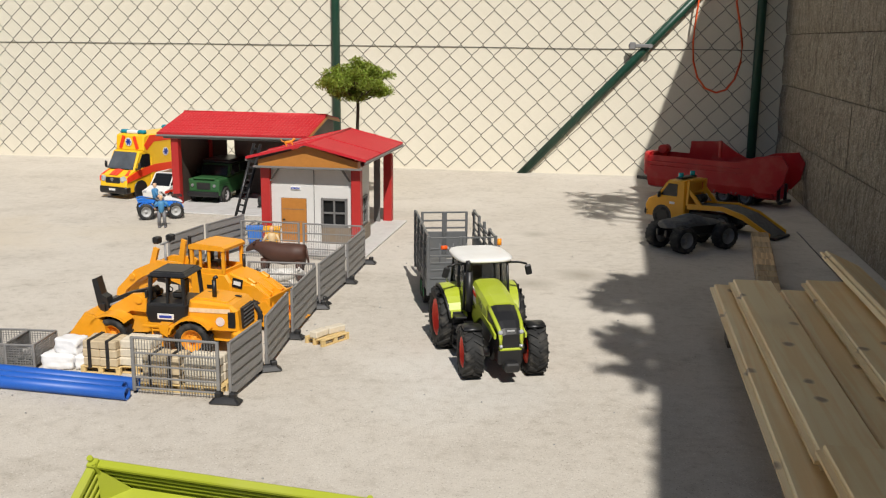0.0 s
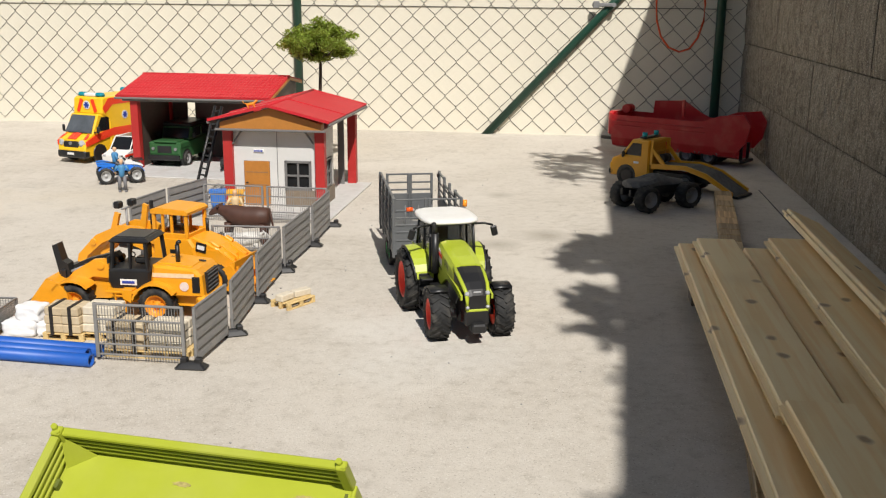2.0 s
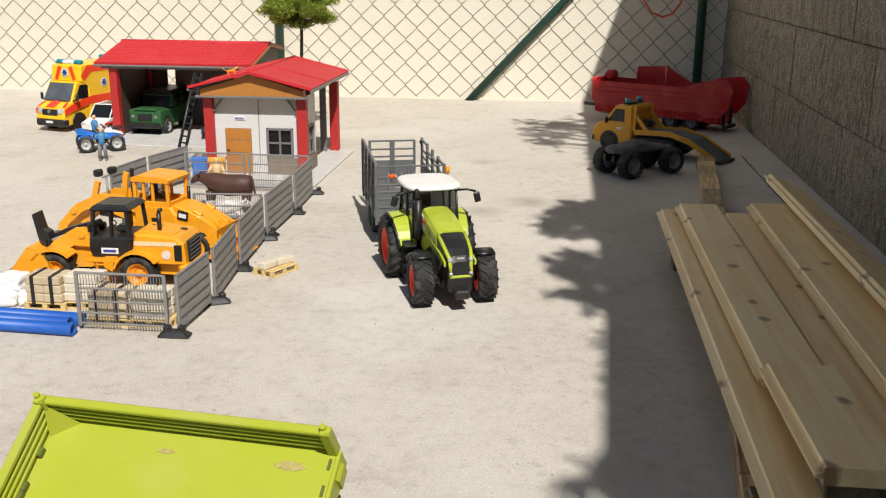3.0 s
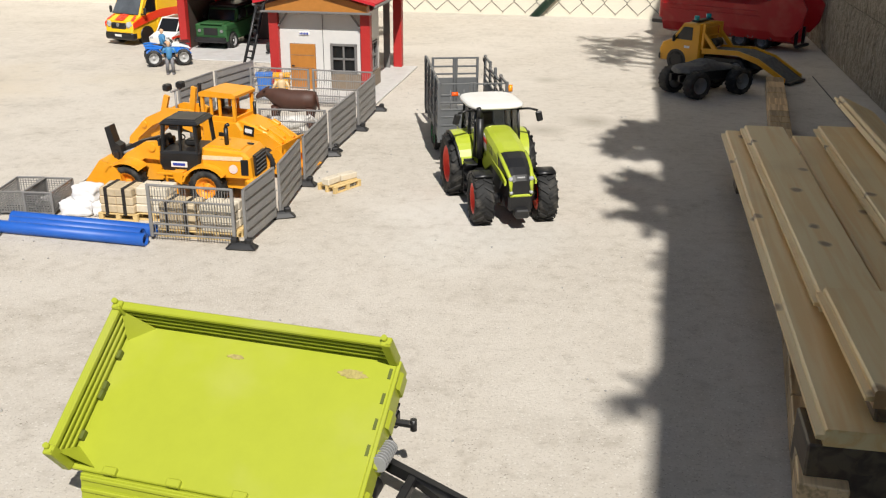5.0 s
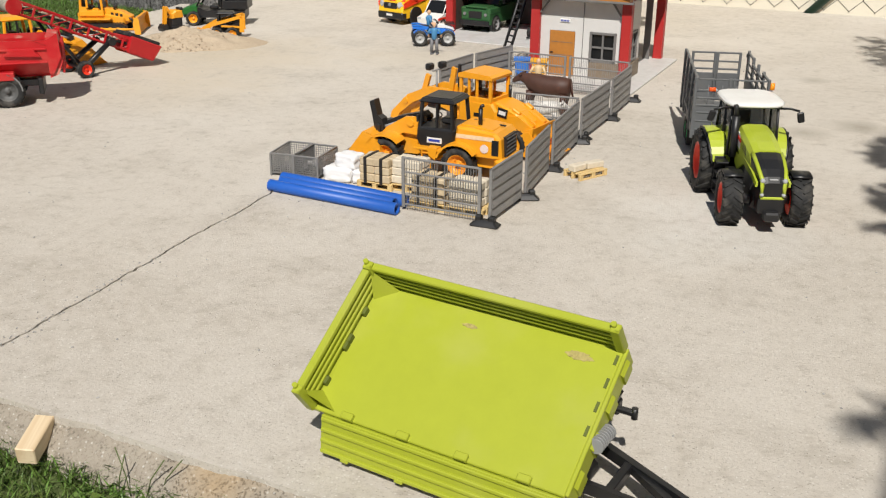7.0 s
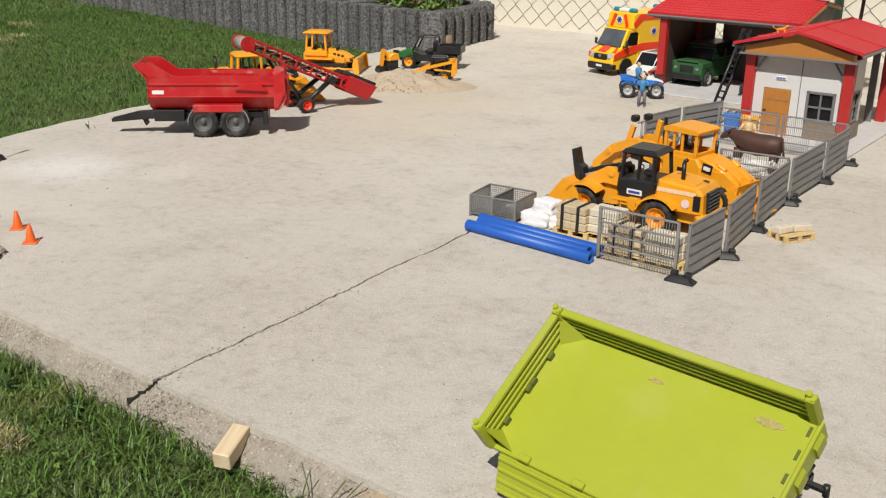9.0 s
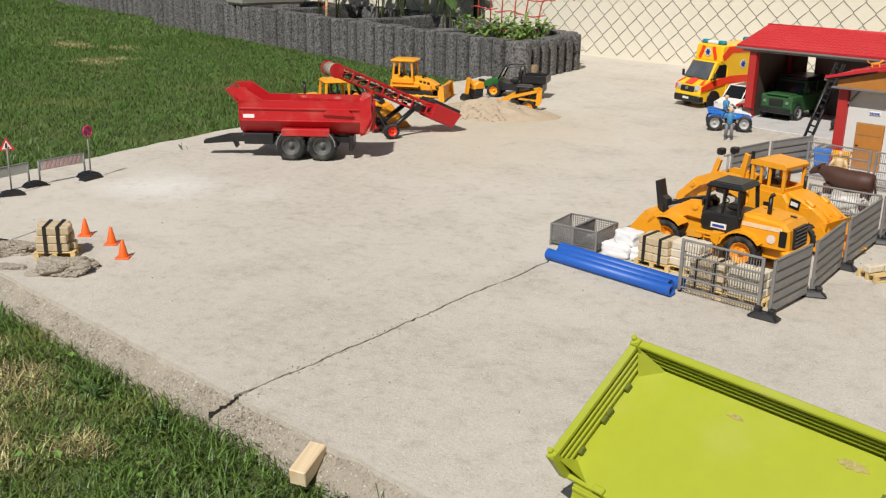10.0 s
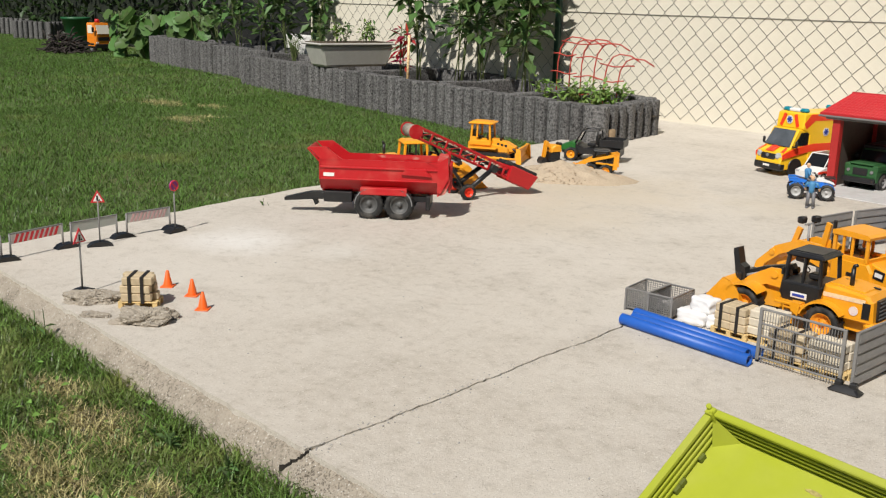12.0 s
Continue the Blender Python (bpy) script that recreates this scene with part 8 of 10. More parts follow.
# ---------------------------------------------------------------- boards and beam by the wall
def wood_mat(name, light, dark, per=0.06, knots=True, scale=1.0):
    m = bpy.data.materials.new(name)
    m.use_nodes = True
    n, l = m.node_tree.nodes, m.node_tree.links
    b = n["Principled BSDF"]
    co = n.new("ShaderNodeTexCoord")
    info = n.new("ShaderNodeObjectInfo")
    shift = n.new("ShaderNodeVectorMath")
    shift.operation = "MULTIPLY_ADD"
    comb = n.new("ShaderNodeCombineXYZ")
    for i in range(3):
        l.new(info.outputs["Random"], comb.inputs[i])
    l.new(comb.outputs[0], shift.inputs[0])
    shift.inputs[1].default_value = (7.3, 11.1, 3.7)
    l.new(co.outputs["Object"], shift.inputs[2])
    mp = n.new("ShaderNodeMapping")
    mp.inputs["Scale"].default_value = (22 * scale, 0.9 * scale, 22 * scale)
    l.new(shift.outputs[0], mp.inputs[0])
    grain = n.new("ShaderNodeTexNoise")
    grain.inputs["Scale"].default_value, grain.inputs["Detail"].default_value, grain.inputs["Distortion"].default_value = 3.0, 8, 0.7
    l.new(mp.outputs[0], grain.inputs[0])
    ramp = n.new("ShaderNodeValToRGB")
    ramp.color_ramp.elements[0].position, ramp.color_ramp.elements[1].position = 0.40, 0.58
    ramp.color_ramp.elements[0].color, ramp.color_ramp.elements[1].color = (*dark, 1), (*light, 1)
    l.new(grain.outputs[0], ramp.inputs[0])
    out = ramp.outputs[0]
    if knots:
        mk = n.new("ShaderNodeMapping")
        mk.inputs["Scale"].default_value = (9, 6.5, 2)
        wv = n.new("ShaderNodeTexNoise")
        wv.inputs["Scale"].default_value = 30
        l.new(shift.outputs[0], wv.inputs[0])
        bend = n.new("ShaderNodeVectorMath")
        bend.operation = "MULTIPLY_ADD"
        l.new(wv.outputs[1], bend.inputs[0])
        bend.inputs[1].default_value = (0.012, 0.02, 0.0)
        l.new(shift.outputs[0], bend.inputs[2])
        l.new(bend.outputs[0], mk.inputs[0])
        vo = n.new("ShaderNodeTexVoronoi")
        vo.inputs["Scale"].default_value = 1.0
        vo.voronoi_dimensions = "2D"
        l.new(mk.outputs[0], vo.inputs[0])
        mr = n.new("ShaderNodeMapRange")
        mr.inputs[1].default_value, mr.inputs[2].default_value, mr.inputs[3].default_value, mr.inputs[4].default_value = 0.04, 0.09, 0.85, 0.0
        l.new(vo.outputs["Distance"], mr.inputs[0])
        mx = n.new("ShaderNodeMixRGB")
        mx.inputs[2].default_value = (0.24, 0.12, 0.05, 1)
        l.new(mr.outputs[0], mx.inputs[0])
        l.new(out, mx.inputs[1])
        out = mx.outputs[0]
        st_ = n.new("ShaderNodeTexNoise")
        st_.inputs["Scale"].default_value = 6
        l.new(shift.outputs[0], st_.inputs[0])
        m2 = n.new("ShaderNodeMapRange")
        m2.inputs[1].default_value, m2.inputs[2].default_value, m2.inputs[3].default_value, m2.inputs[4].default_value = 0.55, 0.75, 0.0, 0.4
        l.new(st_.outputs[0], m2.inputs[0])
        mx2 = n.new("ShaderNodeMixRGB")
        mx2.inputs[2].default_value = (dark[0] * 0.8, dark[1] * 0.8, dark[2] * 0.85, 1)
        l.new(m2.outputs[0], mx2.inputs[0])
        l.new(out, mx2.inputs[1])
        out = mx2.outputs[0]
    tone = n.new("ShaderNodeHueSaturation")
    vary = n.new("ShaderNodeMapRange")
    vary.inputs[3].default_value, vary.inputs[4].default_value = 1 - per, 1 + per * 0.5
    l.new(info.outputs["Random"], vary.inputs[0])
    l.new(vary.outputs[0], tone.inputs["Value"])
    l.new(out, tone.inputs["Color"])
    l.new(tone.outputs[0], b.inputs["Base Color"])
    b.inputs["Roughness"].default_value = 0.42
    b.inputs["Specular IOR Level"].default_value = 0.6
    b.inputs["Coat Weight"].default_value = 0.35 if knots else 0.0
    b.inputs["Coat Roughness"].default_value = 0.4
    bp = n.new("ShaderNodeBump")
    bp.inputs["Strength"].default_value, bp.inputs["Distance"].default_value = 0.25, 0.001
    l.new(grain.outputs[0], bp.inputs["Height"])
    l.new(bp.outputs[0], b.inputs["Normal"])
    return m


BOARD = wood_mat("pine_board", (0.95, 0.74, 0.40), (0.90, 0.62, 0.27))
BEAM = wood_mat("glued_beam", (0.72, 0.52, 0.28), (0.46, 0.30, 0.15), 0.5, knots=False, scale=2.0)
RAW_PINE = wood_mat("raw_pine", (0.76, 0.62, 0.42), (0.66, 0.50, 0.31), knots=False)
OLD_WOOD = wood_mat("dark_old_wood", (0.15, 0.11, 0.07), (0.07, 0.05, 0.035), knots=False)


def board(x, y0, y1, w, z, turn=0.0, tilt=0.0, label="long pine tongue-and-groove board lying on the stack", pitch=0.0):
    """Tongue-and-groove board along the yard's y axis; x is its left edge, z its top."""
    L = y1 - y0
    t = 0.019
    prof = [(0.004, -t), (w, -t), (w, -t * 0.66), (w - 0.006, -t * 0.62), (w - 0.006, -t * 0.38), (w, -t * 0.34), (w, -0.002), (w - 0.002, 0), (0.006, 0), (0.004, -0.002), (0.004, -t * 0.34), (-0.004, -t * 0.38), (-0.004, -t * 0.62), (0.004, -t * 0.66)]
    m = Mesh().prism(prof, -L / 2, L / 2, "y")
    M = YARD @ pose(x, (y0 + y1) / 2, z, pitch, tilt, turn)
    return solo("wooden_board", m, BOARD, label, "board", M, "pine boards")


board(0.244, 0.945, 2.140, 0.082, 0.090)
board(0.280, 1.225, 2.108, 0.080, 0.110, 0.4, 0, "pine board with dark knots lying across two others")
board(0.2845, 0.955, 1.226, 0.084, 0.127, 0.3, 0, "short pine board with dark knots propped on a timber block", -1.6)
solo("timber_block", Mesh().box((0, 0, 0), (0.140, 0.060, 0.019), 0.002), OLD_WOOD, "flat dark timber under the short board", "timber", YARD @ pose(0.365, 0.995, 0.1003), "timbers")
board(0.374, 0.90, 2.122, 0.070, 0.090)
board(0.420, 0.60, 2.130, 0.084, 0.111, -0.2, 0, "pine board with dark knots lying across two others")
board(0.494, 0.55, 2.310, 0.085, 0.140, 0.0, 24, "pine board tilted up against the block wall")
board(0.505, 0.60, 2.10, 0.085, 0.090)
solo("timber_block", Mesh().box((0, 0, 0), (0.300, 0.075, 0.060), 0.002), OLD_WOOD, "dark timber block under the boards", "timber", YARD @ pose(0.385, 0.985, 0.040 + 0.0), "timbers")
solo("timber_block", Mesh().box((0, 0, 0), (0.30, 0.06, 0.058), 0.002), OLD_WOOD, "dark timber block under the boards", "timber", YARD @ pose(0.41, 1.98, 0.040), "timbers")
# long glued beam on the ground, made of short lengths
bm_ang = math.degrees(math.atan2(2.968 - 1.405, 0.878 - 0.488)) - 90
beam = thing("wooden_beam", at(0.360, 0.890, bm_ang), "long jointed wooden beam lying on the concrete", "beam")
yy = 0.0
rnd = random.Random(3)
while yy < 2.10:
    ln = rnd.uniform(0.045, 0.085)
    part("beam_segment", Mesh().box((0.024, yy + ln / 2, 0.017 + rnd.uniform(-0.0006, 0.0006)), (0.048, ln - 0.0012, 0.034), 0.0015), BEAM, beam)
    yy += ln
# thin black strip laid on the slab in place of a joint in the concrete
solo("dark_rod", Mesh().box((0, 0, 0.001), (0.003, 1.1, 0.002), 0.0004), BLACK, "thin dark joint in the concrete along the foot of the wall", "strip", YARD @ pose(SIDE_X - 0.105, 2.72, 0))

# offcut by the slab's edge
solo("wood_offcut", Mesh().box((0, 0, 0.012), (0.022, 0.056, 0.022), 0.0012), RAW_PINE, "pale square wood offcut lying on the slab's edge", "offcut", pose(-0.659, 0.807, -0.028, 11, 3, 14))


# ---------------------------------------------------------------- road works on the slab's corner
SIGN_RED = mat("sign_red", (0.62, 0.03, 0.04), 0.4, bump=0)
PURPLE = mat("sign_purple", (0.22, 0.02, 0.22), 0.4, bump=0)
CONE = mat("orange_cone", (0.85, 0.13, 0.015), 0.45, var=0.05, bump=0.02)
PALE_SCREEN = mat("pale_screen", (0.52, 0.54, 0.50), 0.35, var=0.05, bump=0.02, trans=0.25)


def base_block(th, x, y=0):
    part("base", Mesh().prism([(x - 0.030, 0.0), (x + 0.030, 0.0), (x + 0.020, 0.008), (x + 0.010, 0.011), (x - 0.010, 0.011), (x - 0.020, 0.008)], y - 0.013, y + 0.013, "y"), BLACK, th, "black rubber base")


def road_sign(x, y, deg, kind, label):
    th = thing("road_sign", at(x, y, deg), label, "road sign", "toy road signs")
    base_block(th, 0)
    part("pole", Mesh().cyl((0, 0, 0.008), (0, 0, 0.118), 0.0019, n=10), GREY_PLASTIC, th)
    if kind == "round":
        d = part("panel", Mesh().cyl((0, -0.0015, 0.120), (0, 0.0015, 0.120), 0.014, n=28), PURPLE, th)
        part("panel_ring", Mesh().tube([(0.0128 * math.cos(a), -0.0018, 0.120 + 0.0128 * math.sin(a)) for a in [k * math.pi / 14 for k in range(28)]], 0.0016, 6, True), SIGN_RED, d)
        part("panel_bar", Mesh().box((0, -0.0020, 0.120), (0.021, 0.0012, 0.003), rot=Matrix.Rotation(0.785, 3, "Y")), SIGN_RED, d)
    else:
        d = part("panel", Mesh().prism([(-0.0165, 0.106), (0.0165, 0.106), (0.0, 0.136)], -0.0012, 0.0012, "y"), SIGN_RED, th, "red-bordered warning triangle")
        part("panel_field", Mesh().prism([(-0.0108, 0.1093), (0.0108, 0.1093), (0.0, 0.1292)], -0.0018, -0.0010, "y"), WHITE, d)
        part("pictogram", Mesh().box((-0.001, -0.0020, 0.117), (0.004, 0.001, 0.012)).prism([(0.001, 0.1105), (0.0065, 0.1105), (0.0038, 0.1145)], -0.0024, -0.0016, "y"), BLACK, d)
    return th


VIEW = 40
road_sign(-2.003, 1.292, VIEW + 22, "triangle", "toy road-works warning sign on a grey pole")
road_sign(-1.686, 1.050, VIEW + 62, "triangle", "toy warning sign on a grey pole beside the pallet")
road_sign(-1.998, 1.505, VIEW + 55, "round", "toy no-stopping sign on a grey pole")


def site_barrier(x0, y0, x1, y1, style, label):
    d = Vector((x1 - x0, y1 - y0, 0))
    L = d.length
    th = thing("site_barrier", pose(x0, y0, 0, 0, 0, math.degrees(math.atan2(d.y, d.x))), label, "barrier", "toy site barriers")
    for x in (0.004, L - 0.004):
        part("post", Mesh().cyl((x, 0, 0.004), (x, 0, 0.060), 0.0024, n=8), GREY_PLASTIC, th)
    pn = part("panel", Mesh().box((L / 2, 0, 0.046), (L - 0.008, 0.002, 0.022), 0.0005), WHITE if style == "red" else PALE_SCREEN, th)
    part("panel_rim", Mesh().box((L / 2, 0, 0.0585), (L - 0.004, 0.004, 0.003), 0.0006), GREY_PLASTIC, pn)
    if style != "plain":
        n = 9
        for k in range(n):
            x = 0.012 + (L - 0.028) * k / n
            part("stripe", Mesh().prism([(x, 0.036), (x + 0.007, 0.036), (x + 0.016, 0.056), (x + 0.009, 0.056)], -0.0018, 0.0018, "y"), SIGN_RED if style == "red" else PALE_STRIPE, pn)
    return th


PALE_STRIPE = mat("faded_pink", (0.55, 0.36, 0.35), 0.4, bump=0)
site_barrier(-2.030, 1.080, -2.046, 1.225, "red", "red and white striped toy site barrier")
site_barrier(-2.040, 1.236, -2.045, 1.370, "plain", "clear toy site barrier with a grey frame")
site_barrier(-2.038, 1.386, -2.030, 1.516, "pink", "faded pink striped toy site barrier")
site_barrier(-2.020, 0.930, -2.030, 1.066, "red", "red and white striped toy site barrier")
for x, y, a in ((-2.028, 1.072, 75), (-2.043, 1.230, 85), (-2.040, 1.378, 85), (-2.027, 1.520, 85)):
    f = Mesh().prism([(-0.030, 0.0), (0.030, 0.0), (0.020, 0.008), (0.010, 0.011), (-0.010, 0.011), (-0.020, 0.008)], -0.013, 0.013, "y")
    solo("ballast_block", f, BLACK, "black rubber base block under the site barriers", "ballast block", at(x, y, a), "barrier ballast blocks")


def cone(x, y):
    th = thing("traffic_cone", at(x, y, 35), "small orange toy traffic cone on the concrete", "traffic cone", "traffic cones")
    part("cone_body", Mesh().lathe([(0.010, 0.002), (0.0095, 0.004), (0.003, 0.034), (0.0015, 0.0355), (0, 0.0355)], 18), CONE, th)
    part("base", Mesh().box((0, 0, 0.0013), (0.026, 0.026, 0.0026), 0.0008), CONE, th)


cone(-1.430, 1.150)
cone(-1.518, 1.192)
cone(-1.606, 1.197)
block_stack(-1.538, 1.085, 40, 1, 3, 3, (0.060, 0.0165, 0.0160), BEIGE, True, "strapped stack of beige toy blocks on a pale pallet")


def rubble(name, x, y, deg, sx, sy, h, seed, label):
    """Broken lump: a flattened ball with a ridged, crumbling surface."""
    m = Mesh()
    n, k = 64, 30
    v, f = [], []
    for j in range(k + 1):
        e = -0.35 + (math.pi / 2 + 0.35) * (1 - j / k)
        for i in range(n):
            a = 2 * math.pi * i / n
            d = Vector((math.cos(a) * math.cos(e), math.sin(a) * math.cos(e), math.sin(e)))
            d = d / max(abs(d.x) ** 3 + abs(d.y) ** 3 + abs(d.z) ** 3, 1e-6) ** (1 / 3)
            r = 1 + 0.38 * noise.noise(d * 1.3 + Vector((seed, 0, 0))) + 0.16 * noise.noise(d * 4 + Vector((0, seed, 0))) + 0.10 * abs(noise.noise(d * 9 + Vector((0, 0, seed))))
            r += 0.07 * noise.noise(d * 20)
            v.append((d.x * sx * r, d.y * sy * r, max(d.z * h * r, -0.003)))
    for j in range(k):
        for i in range(n):
            f.append((j * n + i, j * n + (i + 1) % n, (j + 1) * n + (i + 1) % n, (j + 1) * n + i))
    m.add(v, f, False)
    return solo(name, m, ROUGH_CONCRETE, label, "concrete lump", at(x, y, deg))


rubble("concrete_lump", -1.636, 1.034, 38, 0.052, 0.030, 0.018, 1.0, "broken grey concrete lump at the slab's edge")
rubble("concrete_lump", -1.452, 1.034, 42, 0.052, 0.034, 0.021, 5.0, "broken grey concrete lump beside the pallet")
rubble("concrete_lump", -1.545, 0.988, 30, 0.030, 0.014, 0.006, 9.0, "flat broken piece of concrete at the slab's edge")


# ---------------------------------------------------------------- fence before the rear wall
FY = WALL_Y - 0.035
fence = thing("chain_link_fence", YARD @ pose(0, FY, 0), "chain-link fence with dark green steel posts", "fence")
for x, dz in ((-1.224, 0), (0.604, 0), (-3.728, 0), (-6.10, 0)):
    ps = part("post", Mesh().cyl((x, 0, -0.05), (x, 0, 1.75), 0.019, n=18), GREEN_STEEL, fence)
    part("post_cap", Mesh().lathe([(0.020, 1.745), (0.020, 1.760), (0.012, 1.770), (0, 1.772)], 16, m=Matrix.Translation((x, 0, 0))), GREEN_STEEL, ps)
part("brace", Mesh().cyl((-0.385, 0.016, -0.012), (0.600, 0.016, 1.045), 0.017, n=16), GREEN_STEEL, fence, "slanting green brace")
part("clamp", Mesh().box((0.118, -0.008, 0.562), (0.100, 0.010, 0.016), 0.003).box((0.085, -0.010, 0.562), (0.026, 0.018, 0.030), 0.003).cyl((0.160, -0.014, 0.562), (0.160, 0.000, 0.562), 0.010, n=10), RIM_GREY, fence, "galvanised wire clamp")
for z in (0.548, 1.10, 1.65):
    part("tension_wire", Mesh().tube([(x, 0.0320 + 0.0008 * math.sin(x * 9), z + 0.004 * noise.noise((x * 1.3, z, 0))) for x in [-8.2 + 0.15 * k for k in range(60)]], 0.0016, 6), WIRE, fence)
PW, PH = 0.0985, 0.1000
net = Mesh()
rows_z = int(1.70 / (PH / 2))
for c in range(int(9.2 / (PW / 2))):
    x0 = -8.3 + c * PW / 2
    pts = []
    for k in range(rows_z + 1):
        z = 0.012 + k * PH / 2
        x = x0 + ((k + c) % 2) * PW / 2
        sag = 0.012 * noise.noise((x * 0.7, z * 1.3, 7.0)) + 0.004 * noise.noise((x * 4, z * 4, 2.0))
        pts.append((x + sag, 0.0007 * (1 if (k + c) % 2 else -1), z + 0.009 * noise.noise((x * 0.9, z * 1.1, 4))))
    run = []
    for p, q in zip(pts, pts[1:]):
        for e, g in ((0.0, 0.0), (0.10, 0.05), (0.5, 0.5), (0.90, 0.95)):
            run.append((p[0] + (q[0] - p[0]) * g, p[1] + (q[1] - p[1]) * g + 0.0330, p[2] + (q[2] - p[2]) * e))
    net.tube(run, 0.00105, 4)
part("chain_link", net, WIRE, fence, "woven wire netting")
HOSE = mat("orange_hose", (0.75, 0.10, 0.02), 0.45, bump=0.02)
hose = solo("hanging_hose", Mesh().tube([(0.358, 0, 1.10), (0.352, 0, 0.80), (0.340, 0, 0.68), (0.334, 0, 0.58), (0.340, 0, 0.50), (0.360, 0, 0.435), (0.395, 0, 0.39), (0.440, 0, 0.372), (0.480, 0, 0.385), (0.512, 0, 0.43), (0.532, 0, 0.50), (0.534, 0, 0.57), (0.520, 0, 0.65), (0.500, 0, 0.74), (0.49, 0, 0.85), (0.48, 0, 1.10)], 0.0042, 10), HOSE, "thin orange hose looped over the fence", "hose", YARD @ pose(0, FY - 0.02, 0))

# blocks of the side wall
rnd = random.Random(21)
blk = []
for k in range(3):
    m = Mesh()
    nx, nz = 10, 6
    v, f = [], []
    for j in range(nz + 1):
        for i in range(nx + 1):
            e = min(i, nx - i, j, nz - j)
            v.append(((0.0015 if e == 0 else 0.0) - (0.006 * noise.noise((i * 0.9, j * 0.9, k * 5.0)) + 0.003) * (e > 0), -0.5 + i / nx, -0.5 + j / nz))
    for j in range(nz):
        for i in range(nx):
            a = j * (nx + 1) + i
            f.append((a, a + nx + 1, a + nx + 2, a + 1))
    m.add(v, f, False)
    blk.append(m.data("wall_block", SIDE, False))
z = 0.0
row = 0
while z < 1.55:
    h = 0.205
    y = -0.15 - (0.2 if row % 2 else 0)
    while y < 3.72:
        ln = 0.40
        ob = new("wall_block", rnd.choice(blk))
        ob.parent = side
        ob.matrix_basis = pose(-0.006 - rnd.uniform(0, 0.0015), y + ln / 2, z + h / 2) @ Matrix.Diagonal((1, ln - 0.005, h - 0.003, 1))
        y += ln
    z += h
    row += 1

# ---------------------------------------------------------------- leaves
def leaf_mat(name, color, var=0.35, trans=0.25):
    m = bpy.data.materials.new(name)
    m.use_nodes = True
    n, l = m.node_tree.nodes, m.node_tree.links
    b = n["Principled BSDF"]
    geo = n.new("ShaderNodeNewGeometry")
    mr = n.new("ShaderNodeMapRange")
    mr.inputs[3].default_value, mr.inputs[4].default_value = 1 - var, 1 + var
    l.new(geo.outputs["Random Per Island"], mr.inputs[0])
    hs = n.new("ShaderNodeHueSaturation")
    hs.inputs["Color"].default_value = (*color, 1)
    l.new(mr.outputs[0], hs.inputs["Value"])
    hue = n.new("ShaderNodeMapRange")
    hue.inputs[3].default_value, hue.inputs[4].default_value = 0.478, 0.515
    l.new(geo.outputs["Random Per Island"], hue.inputs[0])
    l.new(hue.outputs[0], hs.inputs["Hue"])
    l.new(hs.outputs[0], b.inputs["Base Color"])
    b.inputs["Roughness"].default_value = 0.5
    b.inputs["Specular IOR Level"].default_value = 0.35
    tr = n.new("ShaderNodeBsdfTranslucent")
    l.new(hs.outputs[0], tr.inputs["Color"])
    mx = n.new("ShaderNodeMixShader")
    mx.inputs[0].default_value = trans
    l.new(b.outputs[0], mx.inputs[1])
    l.new(tr.outputs[0], mx.inputs[2])
    l.new(mx.outputs[0], n["Material Output"].inputs["Surface"])
    return m


LEAF = leaf_mat("garden_leaf", (0.080, 0.150, 0.042), 0.5)
LEAF_DARK = leaf_mat("hedge_leaf", (0.035, 0.065, 0.02), 0.5)
LEAF_PALE = leaf_mat("squash_leaf", (0.088, 0.172, 0.044), 0.4)
LEAF_TREE = leaf_mat("small_tree_leaf", (0.30, 0.37, 0.06), 0.45, 0.45)
HERB = leaf_mat("herb_leaf", (0.17, 0.28, 0.06))
STEM = mat("green_stem", (0.10, 0.13, 0.04), 0.6, bump=0.1)
BARK = mat("brown_bark", (0.07, 0.045, 0.03), 0.85, var=0.3, scale=120, bump=0.5)


def leaf(m, c, d, up, ln, w):
    """One folded leaf from c along d."""
    d = d.normalized()
    s = d.cross(up)
    s = s.normalized() * w / 2 if s.length > 1e-4 else Vector((w / 2, 0, 0))
    n = s.cross(d).normalized() * w * 0.18
    a, b = c + d * ln * 0.45, c + d * ln
    m.add([c, a + s + n, b - n * 0.6, a - s + n, a - n * 0.4], [(0, 4, 1), (1, 4, 2), (0, 3, 4), (4, 3, 2)])


def round_leaf(m, c, d, up, r):
    """A broad lobed leaf: a cupped, wavy disc hung from c along d."""
    d = d.normalized()
    s = d.cross(up)
    s = s.normalized() if s.length > 1e-4 else Vector((1, 0, 0))
    n = s.cross(d).normalized()
    mid = c + d * r * 0.85
    v = [mid - n * r * 0.10]
    K = 15
    for i in range(K):
        a = 2 * math.pi * i / K
        q = r * (1.0 + 0.05 * math.cos(5 * a)) * (0.45 if i == 0 else 0.86 if i in (4, 11) else 1.0)
        v.append(mid - d * q * math.cos(a) + s * q * math.sin(a) * 0.95 + n * r * (0.10 + 0.05 * math.cos(3 * a + c.x * 9)))
    m.add(v, [(0, 1 + i, 1 + (i + 1) % K) for i in range(K)], True)


def rand_dir(rnd, up=0.3):
    while True:
        v = Vector((rnd.uniform(-1, 1), rnd.uniform(-1, 1), rnd.uniform(-1 + up, 1)))
        if 0.1 < v.length < 1:
            return v.normalized()


